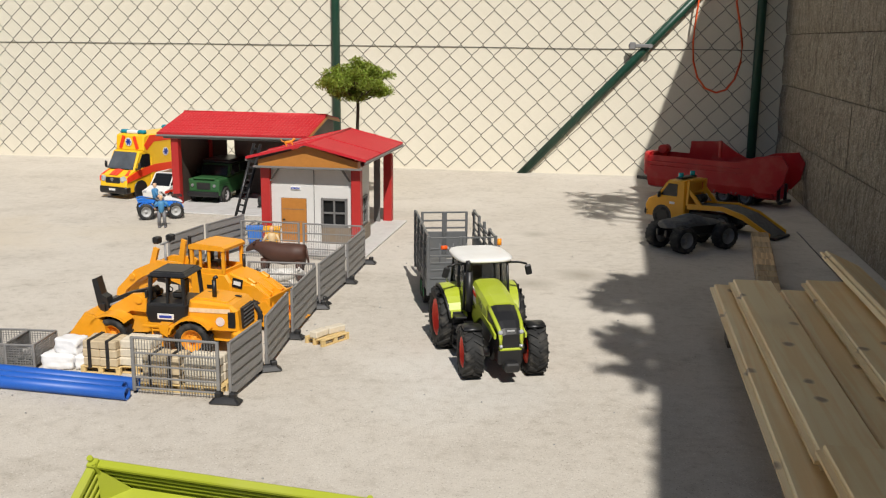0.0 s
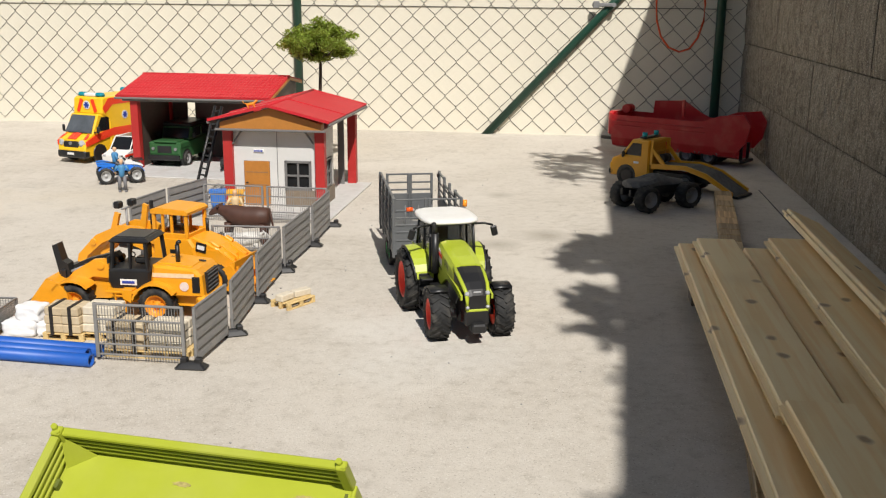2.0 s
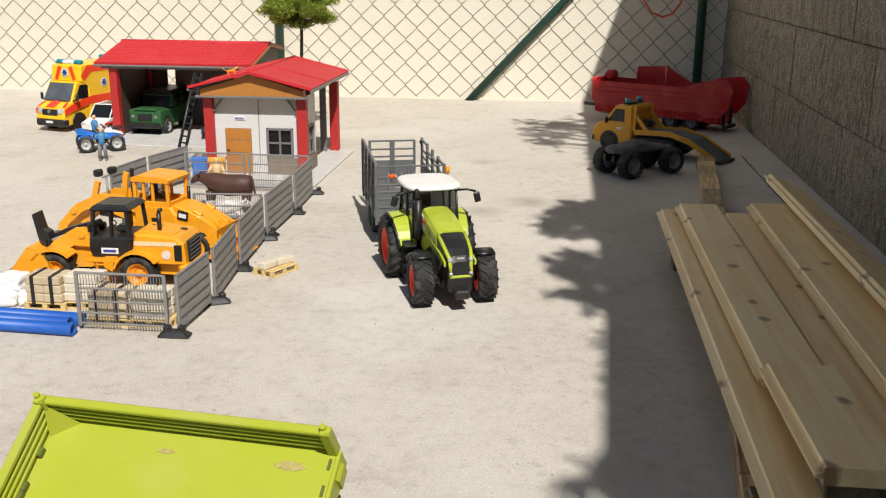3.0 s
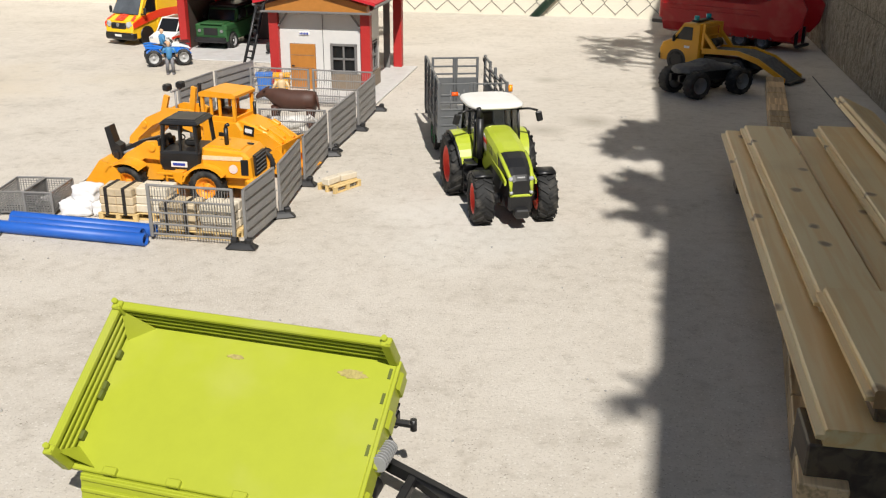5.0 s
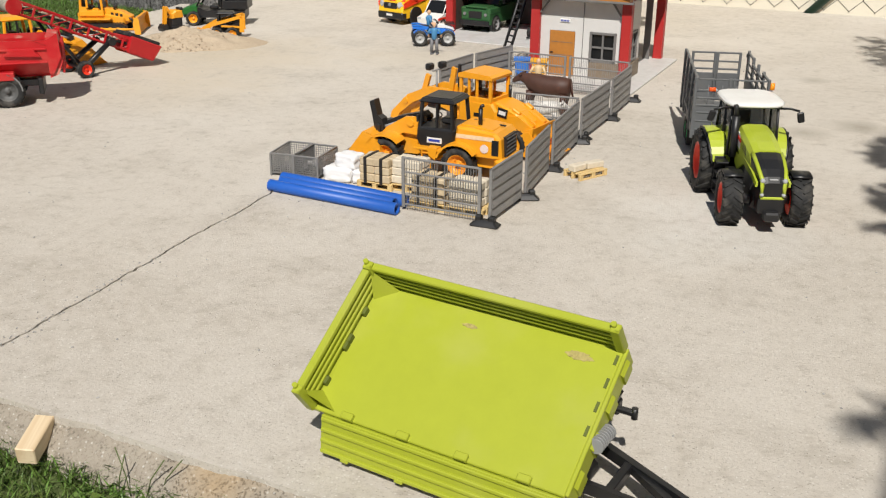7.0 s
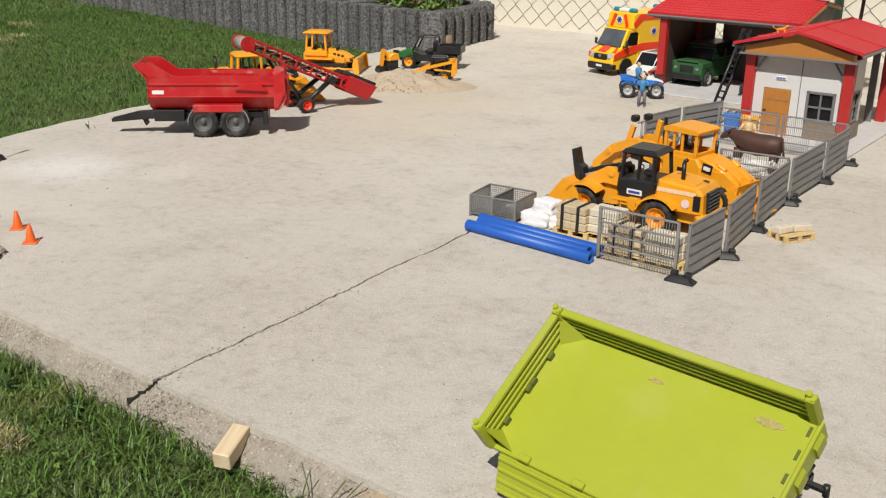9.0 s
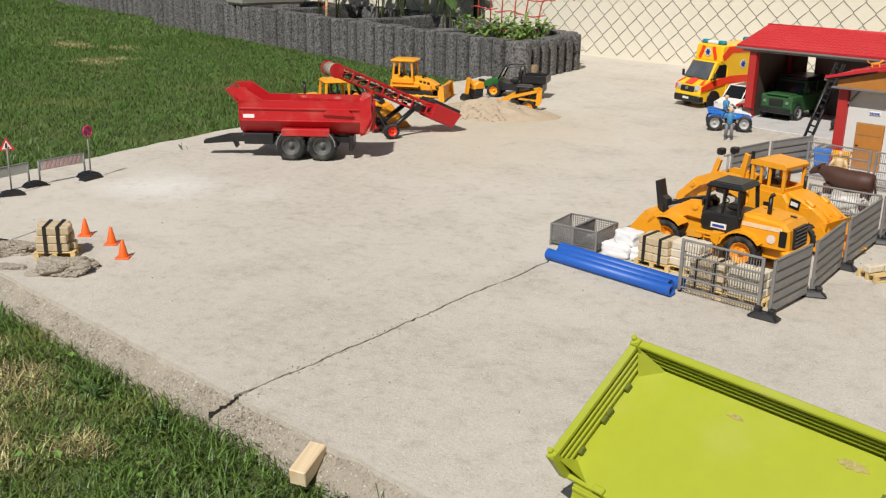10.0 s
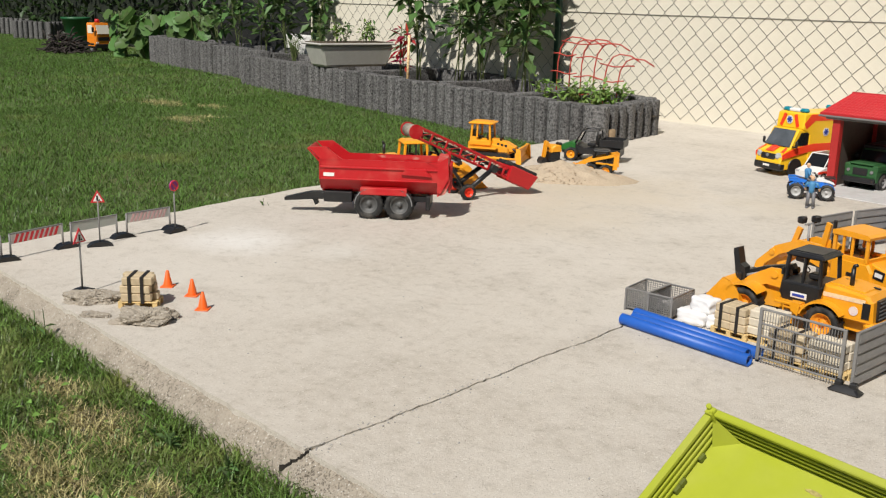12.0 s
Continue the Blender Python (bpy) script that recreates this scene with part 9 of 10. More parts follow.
def leafy_plant(name, x, y, z, h, spread, n_stem, leaves, ln, w, material, seed, label, category, stem_r=0.004, broad=False):
    """Stalks that lean outwards with leaves along them; placed in yard coordinates."""
    rnd = random.Random(seed)
    th = thing(name, YARD @ pose(x, y, z), label, category, "garden plants")
    lv, stems = Mesh(), Mesh()
    for i in range(n_stem):
        a = rnd.random() * 6.283
        top = Vector((math.cos(a) * spread * rnd.uniform(0.2, 1), math.sin(a) * spread * 0.6 * rnd.uniform(0.2, 1), h * rnd.uniform(0.7, 1)))
        base = Vector((rnd.uniform(-1, 1) * spread * 0.15, rnd.uniform(-1, 1) * spread * 0.12, 0))
        pts = [base.lerp(top, t) + Vector((0, 0, 0.0)) + Vector((rnd.uniform(-1, 1), rnd.uniform(-1, 1), 0)) * 0.02 * h for t in (0, 0.3, 0.6, 0.85, 1)]
        stems.tube(pts, stem_r, 5)
        for k in range(leaves):
            t = rnd.uniform(0.18 if h < 0.5 else 0.30, 1.0)
            j = min(int(t * 4), 3)
            c = pts[j].lerp(pts[j + 1], rnd.random())
            d = rand_dir(rnd, 0.55)
            q = c + d * rnd.uniform(0.2, 1.0) * spread * (0.35 if h < 0.5 else 0.50)
            if (q - c).length > 0.03:
                stems.tube([c, q], stem_r * 0.45, 4)
            if broad:
                round_leaf(lv, q, Vector((rnd.uniform(-1, 1), rnd.uniform(-0.3, 0.3), rnd.uniform(-0.9, 0.2))).normalized(), Vector((rnd.uniform(0.1, 0.8), rnd.uniform(-1.0, -0.6), rnd.uniform(0.3, 0.9))), ln * rnd.uniform(0.22, 0.44))
                continue
            leaf(lv, q, (d + Vector((0, 0, -0.35))).normalized(), Vector((rnd.uniform(-0.4, 0.4), rnd.uniform(-0.4, 0.4), 1)), ln * rnd.uniform(0.6, 1.2), w * rnd.uniform(0.7, 1.2))
        if n_stem <= 8:
            part("stalk", stems, STEM, th)
            stems = Mesh()
    if n_stem > 8:
        tagged(part("stalks", stems, STEM, th), kind="stuff")
    tagged(part("leaves", lv, material, th), kind="stuff")
    return th


# ---------------------------------------------------------------- raised bed of palisade blocks
bed = thing("raised_bed", YARD @ pose(0, 0, 0), "raised garden bed walled with grey concrete palisade blocks", "raised bed")
W_P = 0.080
pal = Mesh()
plan = [(-W_P / 2 + 0.001, 0.026), (-W_P / 2 + 0.009, 0.014), (-W_P / 2 + 0.010, -0.010), (-W_P / 2 + 0.015, -0.021), (-0.014, -0.027), (0.014, -0.027), (W_P / 2 - 0.015, -0.021), (W_P / 2 - 0.010, -0.010), (W_P / 2 - 0.009, 0.014), (W_P / 2 - 0.001, 0.026), (W_P / 2 - 0.001, 0.055), (-W_P / 2 + 0.001, 0.055)]
top = [(x * 0.97, 0.016 + (y - 0.016) * 0.94) for x, y in plan]
pal.loft([[(x, y, -0.09) for x, y in plan], [(x, y, 0.155) for x, y in plan], [(x, y, 0.162) for x, y in top]])
pal_data = pal.data("palisade_block", PALISADE)
rnd = random.Random(4)


def palisade_row(x0, y0, x1, y1, lift=0.0):
    d = Vector((x1 - x0, y1 - y0, 0))
    n = max(1, round(d.length / W_P))
    a = math.degrees(math.atan2(d.y, d.x))
    for i in range(n):
        p = Vector((x0, y0, 0)) + d * ((i + 0.5) / n)
        ob = new("palisade_block", pal_data)
        ob.parent = bed
        ob.matrix_basis = pose(p.x + rnd.uniform(-0.002, 0.002), p.y + rnd.uniform(-0.003, 0.003), lift + rnd.uniform(-0.004, 0.004), 0, 0, a + rnd.uniform(-1, 1))


def front_y(x):
    return 3.42 + (-2.60 - x) * 0.139 if x > -6.28 else 4.12 + (-6.28 - x) * 0.115


palisade_row(-6.28, front_y(-6.27), -2.60, 3.42)
palisade_row(-2.585, 3.40, -2.68, 3.97)
palisade_row(-2.71, 4.00, -4.05, 4.30)
palisade_row(-8.62, front_y(-8.62), -7.22, front_y(-7.22), 0.034)
palisade_row(-7.20, front_y(-7.20) + 0.006, -6.30, front_y(-6.30), 0.026)


def back_y(x):
    return max(4.42, front_y(x) + 0.30) if x < -4.05 else 3.97 + (-2.68 - x) * 0.224


# cross walls and the rear row, whose rims stand above the soil
for x, lift in ((-3.22, 0), (-3.86, 0), (-4.70, 0), (-5.56, 0), (-6.29, 0.01), (-7.21, 0.03), (-8.60, 0.034)):
    palisade_row(x, back_y(x) - 0.02, x - 0.02, front_y(x) + 0.07, lift)
palisade_row(-4.06, 4.40, -6.28, 4.42)
palisade_row(-6.32, back_y(-6.32), -8.60, back_y(-8.60), 0.03)
so = Mesh()
K = 100
v, f = [], []
for i in range(K + 1):
    x = -8.58 + 5.94 * i / K
    for j in range(9):
        y = front_y(x) + 0.05 + (back_y(x) - front_y(x) - 0.05) * j / 8
        v.append((x, y, 0.090 + 0.02 * noise.noise((x * 6, y * 6, 1)) + 0.008 * noise.noise((x * 25, y * 25, 1))))
for i in range(K):
    for j in range(8):
        a = i * 9 + j
        f.append((a, a + 9, a + 10, a + 1))
so.add(v, f, True)
part("soil", so, SOIL, bed, "dark garden soil")

for i, x in enumerate((-4.55, -4.28, -4.02, -3.82, -3.62)):
    leafy_plant("tomato_plant", x, 4.12 + 0.06 * (i % 2), 0.08, 1.00, 0.22, 4, 42, 0.100, 0.052, LEAF, 40 + i, "tall leafy tomato plant in the raised bed", "tomato plant")
for i, x in enumerate((-5.95, -6.25, -6.6, -6.95, -7.3)):
    leafy_plant("tomato_plant", x, 4.32, 0.08, 0.74, 0.20, 3, 30, 0.10, 0.055, LEAF, 60 + i, "leafy tomato plant in the raised bed", "tomato plant")
for i, (x, y) in enumerate(((-3.20, 3.74), (-3.04, 3.72), (-2.92, 3.82), (-2.82, 3.72), (-3.10, 3.92), (-2.86, 3.90))):
    leafy_plant("herb_plant", x, y, 0.085, 0.135, 0.080, 8, 9, 0.034, 0.026, HERB, 80 + i, "low bright green herbs in the raised bed", "herb", 0.002)
for i, (x, y) in enumerate(((-7.95, 4.50), (-8.20, 4.54), (-8.42, 4.56), (-8.80, 4.55), (-9.05, 4.52), (-9.30, 4.46))):
    leafy_plant("squash_plant", x, y, 0.09 if i < 3 else -0.05, 0.34 if i < 3 else 0.46, 0.24, 5, 5, 0.22, 0.22, LEAF_PALE, 100 + i, "squash plant with large round leaves", "squash plant", 0.005, True)
for i, x in enumerate((-5.95, -5.7)):
    leafy_plant("chive_clump", x + 0.25, 3.98, 0.12, 0.20, 0.07, 40, 1, 0.05, 0.006, LEAF, 120 + i, "clump of thin green chives", "herb", 0.0015)

# plastic trough on the bed's edge
tr_ = thing("plant_trough", YARD @ pose(-5.045, 3.955, 0.165, 0, 0, 84), "pale grey plastic plant trough laid across the bed's edge", "trough")
TROUGH = mat("trough_plastic", (0.42, 0.41, 0.37), 0.6, var=0.06, bump=0.05, stain=(0.33, 0.31, 0.27), stain_scale=8, stain_amount=0.4)
part("trough_body", Mesh().box((0, 0, 0.068), (0.47, 0.185, 0.136), 0.014, top=(1.14, 1.22)), TROUGH, tr_)
part("trough_rim", Mesh().box((0, 0, 0.141), (0.575, 0.250, 0.014), 0.006), TROUGH, tr_)
part("trough_soil", Mesh().box((0, 0, 0.1495), (0.53, 0.205, 0.006), 0.002), SOIL, tr_)
for i, (x, y) in enumerate(((-5.10, 3.77), (-5.02, 3.84), (-5.08, 3.95), (-5.00, 4.05), (-5.06, 4.15))):
    leafy_plant("trough_plant", x, y, 0.310, 0.13, 0.06, 6, 8, 0.040, 0.020, HERB if i % 2 else LEAF, 140 + i, "small green plant in the plastic trough", "plant", 0.0018)
REDLEAF = leaf_mat("red_leaf", (0.35, 0.02, 0.03), 0.3)
leafy_plant("red_plant", -4.42, 3.86, 0.13, 0.34, 0.06, 4, 10, 0.09, 0.03, REDLEAF, 170, "plant with bright red leaves in the bed", "plant", 0.003)
solo("plant_stake", Mesh().cyl((0, 0, 0), (0.01, 0, 0.34), 0.008, n=8), BEAM, "short wooden plant stake in the soil", "stake", YARD @ pose(-4.32, 3.82, 0.05))

# short wooden stump at the bed's corner
solo("wooden_stump", Mesh().lathe([(0.026, 0), (0.024, 0.03), (0.0245, 0.062), (0.021, 0.066), (0, 0.066)], 14), mat("weathered_wood", (0.24, 0.17, 0.10), 0.9, var=0.3, scale=60, bump=0.4), "short weathered wooden stump before the raised bed", "stump", at(-2.051, 3.827))

# red wire plant support
sup = thing("plant_support", YARD @ pose(-3.04, 3.95, 0.09), "red wire plant support over the herbs", "plant support")
RED_WIRE = mat("red_wire", (0.50, 0.07, 0.05), 0.45, bump=0)
for x0, top in ((-0.25, 0.34), (-0.15, 0.33), (-0.06, 0.335), (0.04, 0.32), (0.12, 0.27), (0.22, 0.255)):
    part("upright", Mesh().tube([(x0 * 0.82 - 0.05 + (px - x0) * 0.8, py, pz) for px, py, pz in ((x0, 0, 0), (x0 + 0.004, 0, top - 0.13), (x0 + 0.020, 0, top - 0.06), (x0 + 0.055, 0.005, top - 0.015), (x0 + 0.10, 0.01, top), (x0 + 0.18, 0.012, top - 0.004), (x0 + 0.25, 0.012, top - 0.030))], 0.0034, 6), RED_WIRE, sup)
for x0, x1, z in ((-0.30, -0.09, 0.16), (-0.28, -0.10, 0.25), (-0.11, 0.09, 0.15), (-0.10, 0.10, 0.245), (0.06, 0.27, 0.14), (0.09, 0.34, 0.215), (-0.22, 0.16, 0.312), (-0.27, 0.02, 0.06), (0.03, 0.27, 0.05)):
    part("cross_wire", Mesh().tube([((x0 + (x1 - x0) * i / 5) * 0.82 - 0.05, -0.004, z + 0.006 * math.sin(i * 1.3 + x0 * 20)) for i in range(6)], 0.0034, 6), RED_WIRE, sup)

# ---------------------------------------------------------------- hedge and far end of the garden
hd = thing("hedge", YARD @ pose(0, 0, 0), "dense dark green hedge at the end of the garden", "hedge")
# near-black boxes paint the shade inside the hedge, behind its leaves
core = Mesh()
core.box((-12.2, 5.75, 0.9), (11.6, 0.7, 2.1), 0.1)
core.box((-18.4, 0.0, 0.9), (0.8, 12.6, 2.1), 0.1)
part("hedge_core", core, mat("hedge_inside_shade", (0.012, 0.018, 0.008), 0.95, var=0.5, scale=14, bump=1.0, bump_dist=0.05), hd)
hl = Mesh()
rnd = random.Random(77)
for i in range(9000):
    if rnd.random() < 0.72:
        c = Vector((rnd.uniform(-18, -6.4), 5.40 + rnd.gauss(0, 0.07), rnd.uniform(-0.05, 2.0)))
    else:
        c = Vector((-18.0 + rnd.gauss(0, 0.1), rnd.uniform(-6, 5.4), rnd.uniform(-0.05, 2.0)))
    leaf(hl, c, rand_dir(rnd, 0.4), Vector((0, 0, 1)), rnd.uniform(0.08, 0.16), rnd.uniform(0.05, 0.09))
tagged(part("hedge_leaves", hl, LEAF_DARK, hd), kind="stuff")
SCREEN = mat("black_screen", (0.012, 0.013, 0.012), 0.8, var=0.4, scale=200, bump=0.3)
solo("privacy_screen", Mesh().box((0, 0, 0.55), (2.1, 0.012, 1.1), 0.002), SCREEN, "black woven privacy screen behind the bed", "screen", YARD @ pose(-7.25, 4.86, 0.1))
solo("pale_shed", Mesh().box((0, 0, 0.2), (0.55, 0.3, 0.28), 0.01), WHITE, "low pale box behind the privacy screen", "box", YARD @ pose(-6.75, 4.95, -0.06))
for x, y, deg in ((-13.03, 4.93, 28), (-14.32, 5.16, 28)):
    pb_ = thing("planter_box", YARD @ pose(x, y, 0, 0, 0, deg), "low planter box walled with grey concrete palisade blocks", "planter box", "planter boxes")
    for k in range(6):
        o = new("palisade_block", pal_data)
        o.parent = pb_
        o.matrix_basis = pose(-0.20 + 0.08 * k, rnd.uniform(-0.004, 0.004), 0.015)
    for sx, a in ((-0.27, -90), (0.27, 90)):
        for k in range(4):
            o = new("palisade_block", pal_data)
            o.parent = pb_
            o.matrix_basis = pose(sx, 0.07 + 0.08 * k, 0.015, 0, 0, a)
    part("planter_soil", Mesh().box((0, 0.18, 0.04), (0.46, 0.30, 0.16), 0.01), SOIL, pb_, "dark planter soil")


def far_truck(m):
    th = thing("toy_lorry", m, "orange toy lorry standing on the lawn by the bed", "toy lorry")
    OR = mat("lorry_orange", (0.75, 0.22, 0.015), 0.45, bump=0.02)
    for x in (0.07, -0.09):
        for s in (-1, 1):
            wheel(th, x, s * 0.06, 0.035, 0.03, RIM_GREY, 16)
    part("cab", hull(Mesh(), [(0.02, 0.05), (0.14, 0.05), (0.14, 0.16), (0.11, 0.25), (0.02, 0.25)], -0.08, 0.08, 0.012), OR, th)
    # matt cream on the panes stands for a bright reflection in the glass
    part("windscreen", Mesh().box((0.133, 0, 0.195), (0.004, 0.12, 0.075), rot=Euler((0, -0.3, 0)).to_matrix()), CREAM, th, "windscreen painted cream for its pale reflection")
    for sy in (-1, 1):
        part("side_window", Mesh().prism([(0.040, 0.165), (0.112, 0.165), (0.100, 0.232), (0.040, 0.232)], sy * 0.081 - 0.0015, sy * 0.081 + 0.0015, "y"), CREAM, th, "side window painted cream for its pale reflection")
        part("mirror", Mesh().box((0.135, sy * 0.100, 0.195), (0.012, 0.018, 0.042), 0.003), BLACK, th)
        part("mudguard", Mesh().box((0.07, sy * 0.078, 0.075), (0.095, 0.010, 0.018), 0.004), BLACK, th)
    part("bumper", Mesh().box((0.138, 0, 0.058), (0.016, 0.17, 0.036), 0.005), BLACK, th)
    part("grille", Mesh().box((0.141, 0, 0.118), (0.004, 0.11, 0.030), 0.001), BLACK, th)
    for sy in (-1, 1):
        part("headlight", Mesh().box((0.142, sy * 0.064, 0.086), (0.006, 0.026, 0.016), 0.003), WHITE, th)
    part("load_bed", Mesh().box((-0.08, 0, 0.075), (0.19, 0.15, 0.03), 0.004), BLACK, th)
    part("beacon", Mesh().cyl((0.06, 0, 0.25), (0.06, 0, 0.28), 0.02, n=10), RED, th)


far_truck(YARD @ pose(-10.30, 4.58, -0.055, 0, 0, 12) @ Matrix.Diagonal((1.25, 1.25, 1.25, 1)))
GREEN_BIN = mat("green_bin", (0.010, 0.085, 0.026), 0.5, bump=0.02)
solo("garden_tub", Mesh().lathe([(0.10, 0), (0.15, 0.26), (0.165, 0.26), (0.165, 0.28), (0.14, 0.28), (0.10, 0.05), (0, 0.05)], 20), GREEN_BIN, "green plastic garden tub on the lawn", "tub", YARD @ pose(-11.15, 4.76, -0.055) @ Matrix.Diagonal((0.98, 0.98, 1.22, 1)))
br = Mesh()
rnd = random.Random(15)
for i in range(170):
    q = rnd.uniform(-1, 1)
    a = Vector((q * 0.24, rnd.uniform(-0.14, 0.14), rnd.uniform(0.0, 0.19 * (1 - q * q))))
    d = rand_dir(rnd, 0.8) * rnd.uniform(0.08, 0.20)
    d.z = d.z * 0.6 if a.z > 0.08 else abs(d.z) * 0.5
    br.tube([a, a + d * 0.5 + Vector((0, 0, 0.02)), a + d], rnd.uniform(0.004, 0.010), 5)
solo("brushwood", br, mat("dead_twig", (0.032, 0.024, 0.020), 0.9, var=0.5, scale=40, bump=0.4), "heap of dead brown brushwood on the lawn", "brushwood", YARD @ pose(-10.16, 4.20, -0.055), kind="stuff")


# ---------------------------------------------------------------- little tree behind the stable
def little_tree(x, y):
    th = thing("potted_tree", at(x, y, 0), "small model tree with flat clumps of green leaves", "tree")
    rnd = random.Random(9)
    trunk = Mesh()
    trunk.lathe([(0.022, 0), (0.022, 0.012), (0.012, 0.02), (0, 0.02)], 12)
    trunk.loft([[(r * math.cos(2 * math.pi * i / 8) + dx, r * math.sin(2 * math.pi * i / 8), z) for i in range(8)] for z, r, dx in ((0, 0.0085, 0), (0.12, 0.007, 0.003), (0.24, 0.006, -0.002), (0.34, 0.0055, 0.002), (0.42, 0.004, 0.0))], True)
    lv = Mesh()
    clumps = []
    for i in range(46):
        a = 2 * math.pi * i / 9.7 + rnd.uniform(-0.2, 0.2)
        r = 0.120 * math.sqrt(rnd.uniform(0.03, 1))
        z = rnd.uniform(-0.052, 0.045) * (1.15 - (r / 0.120) ** 2 * 0.75)
        clumps.append(Vector((r * math.cos(a), r * math.sin(a), 0.428 + z)))
    clumps += [Vector((0, 0, 0.490)), Vector((0.02, 0.01, 0.482)), Vector((-0.05, 0, 0.470)), Vector((0.06, -0.02, 0.468))]
    limbs = Mesh()
    for c in clumps:
        b = Vector((0, 0, rnd.uniform(0.36, 0.42)))
        limbs.tube([b, b.lerp(c, 0.5) + Vector((0, 0, -0.008)), c], 0.0022, 5)
        n = rnd.randint(260, 360)
        rx, rz = rnd.uniform(0.030, 0.042), rnd.uniform(0.018, 0.026)
        for k in range(n):
            d = rand_dir(rnd, 0.5)
            p = c + Vector((d.x * rx, d.y * rx, d.z * rz)) * rnd.random() ** 0.4
            leaf(lv, p, rand_dir(rnd, 0.9), Vector((rnd.uniform(-0.5, 0.5), rnd.uniform(-0.5, 0.5), 1)), rnd.uniform(0.008, 0.014), rnd.uniform(0.005, 0.008))
    part("trunk", trunk, BARK, th)
    part("limbs", limbs, BARK, th)
    tagged(part("crown", lv, LEAF_TREE, th), kind="stuff")


little_tree(-0.362, 3.60)


# ---------------------------------------------------------------- shrub behind the block wall, reaching over its top
def wall_shrub():
    th = thing("wall_shrub", YARD @ pose(SIDE_X + 0.62, 1.6, 0), "large leafy shrub growing over the block wall", "shrub")
    inv = th.matrix_basis.inverted()
    rnd = random.Random(31)
    trunk, limbs, lv = Mesh(), Mesh(), Mesh()
    crown = Vector((0, 0, 1.55))
    trunk.loft([[(r * math.cos(2 * math.pi * i / 10) + dx, r * math.sin(2 * math.pi * i / 10), z) for i in range(10)] for z, r, dx in ((-0.1, 0.05, 0), (0.6, 0.042, 0.02), (1.2, 0.036, -0.01), (1.7, 0.025, 0.0))], True)

    def cluster(c, r, n, ln, limb=0.006):
        limbs.tube([crown, crown.lerp(c, 0.55) + Vector((0, 0, 0.12)), c], limb, 6)
        for k in range(n):
            d = rand_dir(rnd, 0.2)
            p = c + d * r * rnd.random() ** 0.5
            leaf(lv, p, rand_dir(rnd, 0.2), Vector((rnd.uniform(-0.6, 0.6), rnd.uniform(-0.6, 0.6), 1)), ln * rnd.uniform(0.7, 1.3), ln * rnd.uniform(0.45, 0.7))

    S = SUN / -SUN.z
    # patches of shade on the ground, as (x, y, reach, leaves, leaf length, height of the twigs)
    patches = [(0.418, 2.390, 0.050, 62, 0.050, 1.95), (0.462, 2.470, 0.055, 66, 0.050, 1.97), (0.440, 2.310, 0.055, 62, 0.050, 1.95), (0.390, 2.300, 0.034, 34, 0.045, 1.93), (0.467, 2.390, 0.050, 62, 0.050, 1.96), (0.435, 2.215, 0.036, 34, 0.045, 1.95),
               (0.342, 1.975, 0.034, 32, 0.042, 1.93), (0.387, 2.015, 0.036, 38, 0.042, 1.95), (0.414, 1.935, 0.036, 40, 0.042, 1.95), (0.357, 1.900, 0.030, 28, 0.040, 1.93), (0.322, 1.940, 0.020, 16, 0.036, 1.93),
               (0.284, 1.785, 0.010, 7, 0.026, 1.92), (0.315, 1.795, 0.016, 14, 0.032, 1.92), (0.352, 1.795, 0.026, 28, 0.040, 1.93), (0.385, 1.780, 0.030, 36, 0.040, 1.93), (0.398, 1.850, 0.026, 28, 0.040, 1.94), (0.340, 1.695, 0.014, 11, 0.026, 1.92), (0.356, 1.575, 0.012, 12, 0.024, 1.92),
               (0.348, 2.262, 0.028, 28, 0.042, 1.94), (0.376, 2.190, 0.030, 32, 0.042, 1.94), (0.372, 2.345, 0.030, 32, 0.042, 1.94), (0.345, 1.925, 0.030, 36, 0.042, 1.94), (0.375, 1.880, 0.034, 44, 0.042, 1.94), (0.368, 2.000, 0.028, 30, 0.042, 1.94), (0.362, 1.738, 0.020, 22, 0.034, 1.93), (0.222, 1.086, 0.015, 20, 0.030, 1.94), (0.240, 1.108, 0.012, 14, 0.026, 1.94), (0.258, 1.138, 0.012, 14, 0.026, 1.93), (0.270, 1.162, 0.012, 12, 0.024, 1.93)]
    edge = random.Random(12)
    for k in range(30):
        p = yard(0.116 + edge.uniform(-0.006, 0.006), 0.84 + 0.0255 * k + edge.uniform(-0.02, 0.02))
        patches.append((p.x, p.y, edge.uniform(0.004, 0.010), edge.randint(5, 9), edge.uniform(0.014, 0.024), 1.93))
    for k in range(26):
        q, e = edge.random(), edge.random()
        patches.append((0.40 + 0.33 * q, 3.22 + 0.30 * q + 0.62 * e * (1 - 0.25 * q), edge.uniform(0.04, 0.075), edge.randint(14, 24), 0.036, 2.06))
    for gx, gy, r, n, ln, z in patches:
        c = inv @ (Vector((gx, gy, 0)) - S * z)
        cluster(c, r, n, ln, 0.0016 if r < 0.04 else 0.005)
    for i in range(26):
        c = Vector((rnd.uniform(-0.45, 0.5), rnd.uniform(-1.7, 1.7), rnd.uniform(1.85, 2.15)))
        if c.x < -0.42:
            c.x = -0.42
        cluster(c, 0.17, 60, 0.07)
    part("trunk", trunk, BARK, th)
    part("limbs", limbs, BARK, th)
    tagged(part("crown", lv, LEAF_DARK, th), kind="stuff")


wall_shrub()

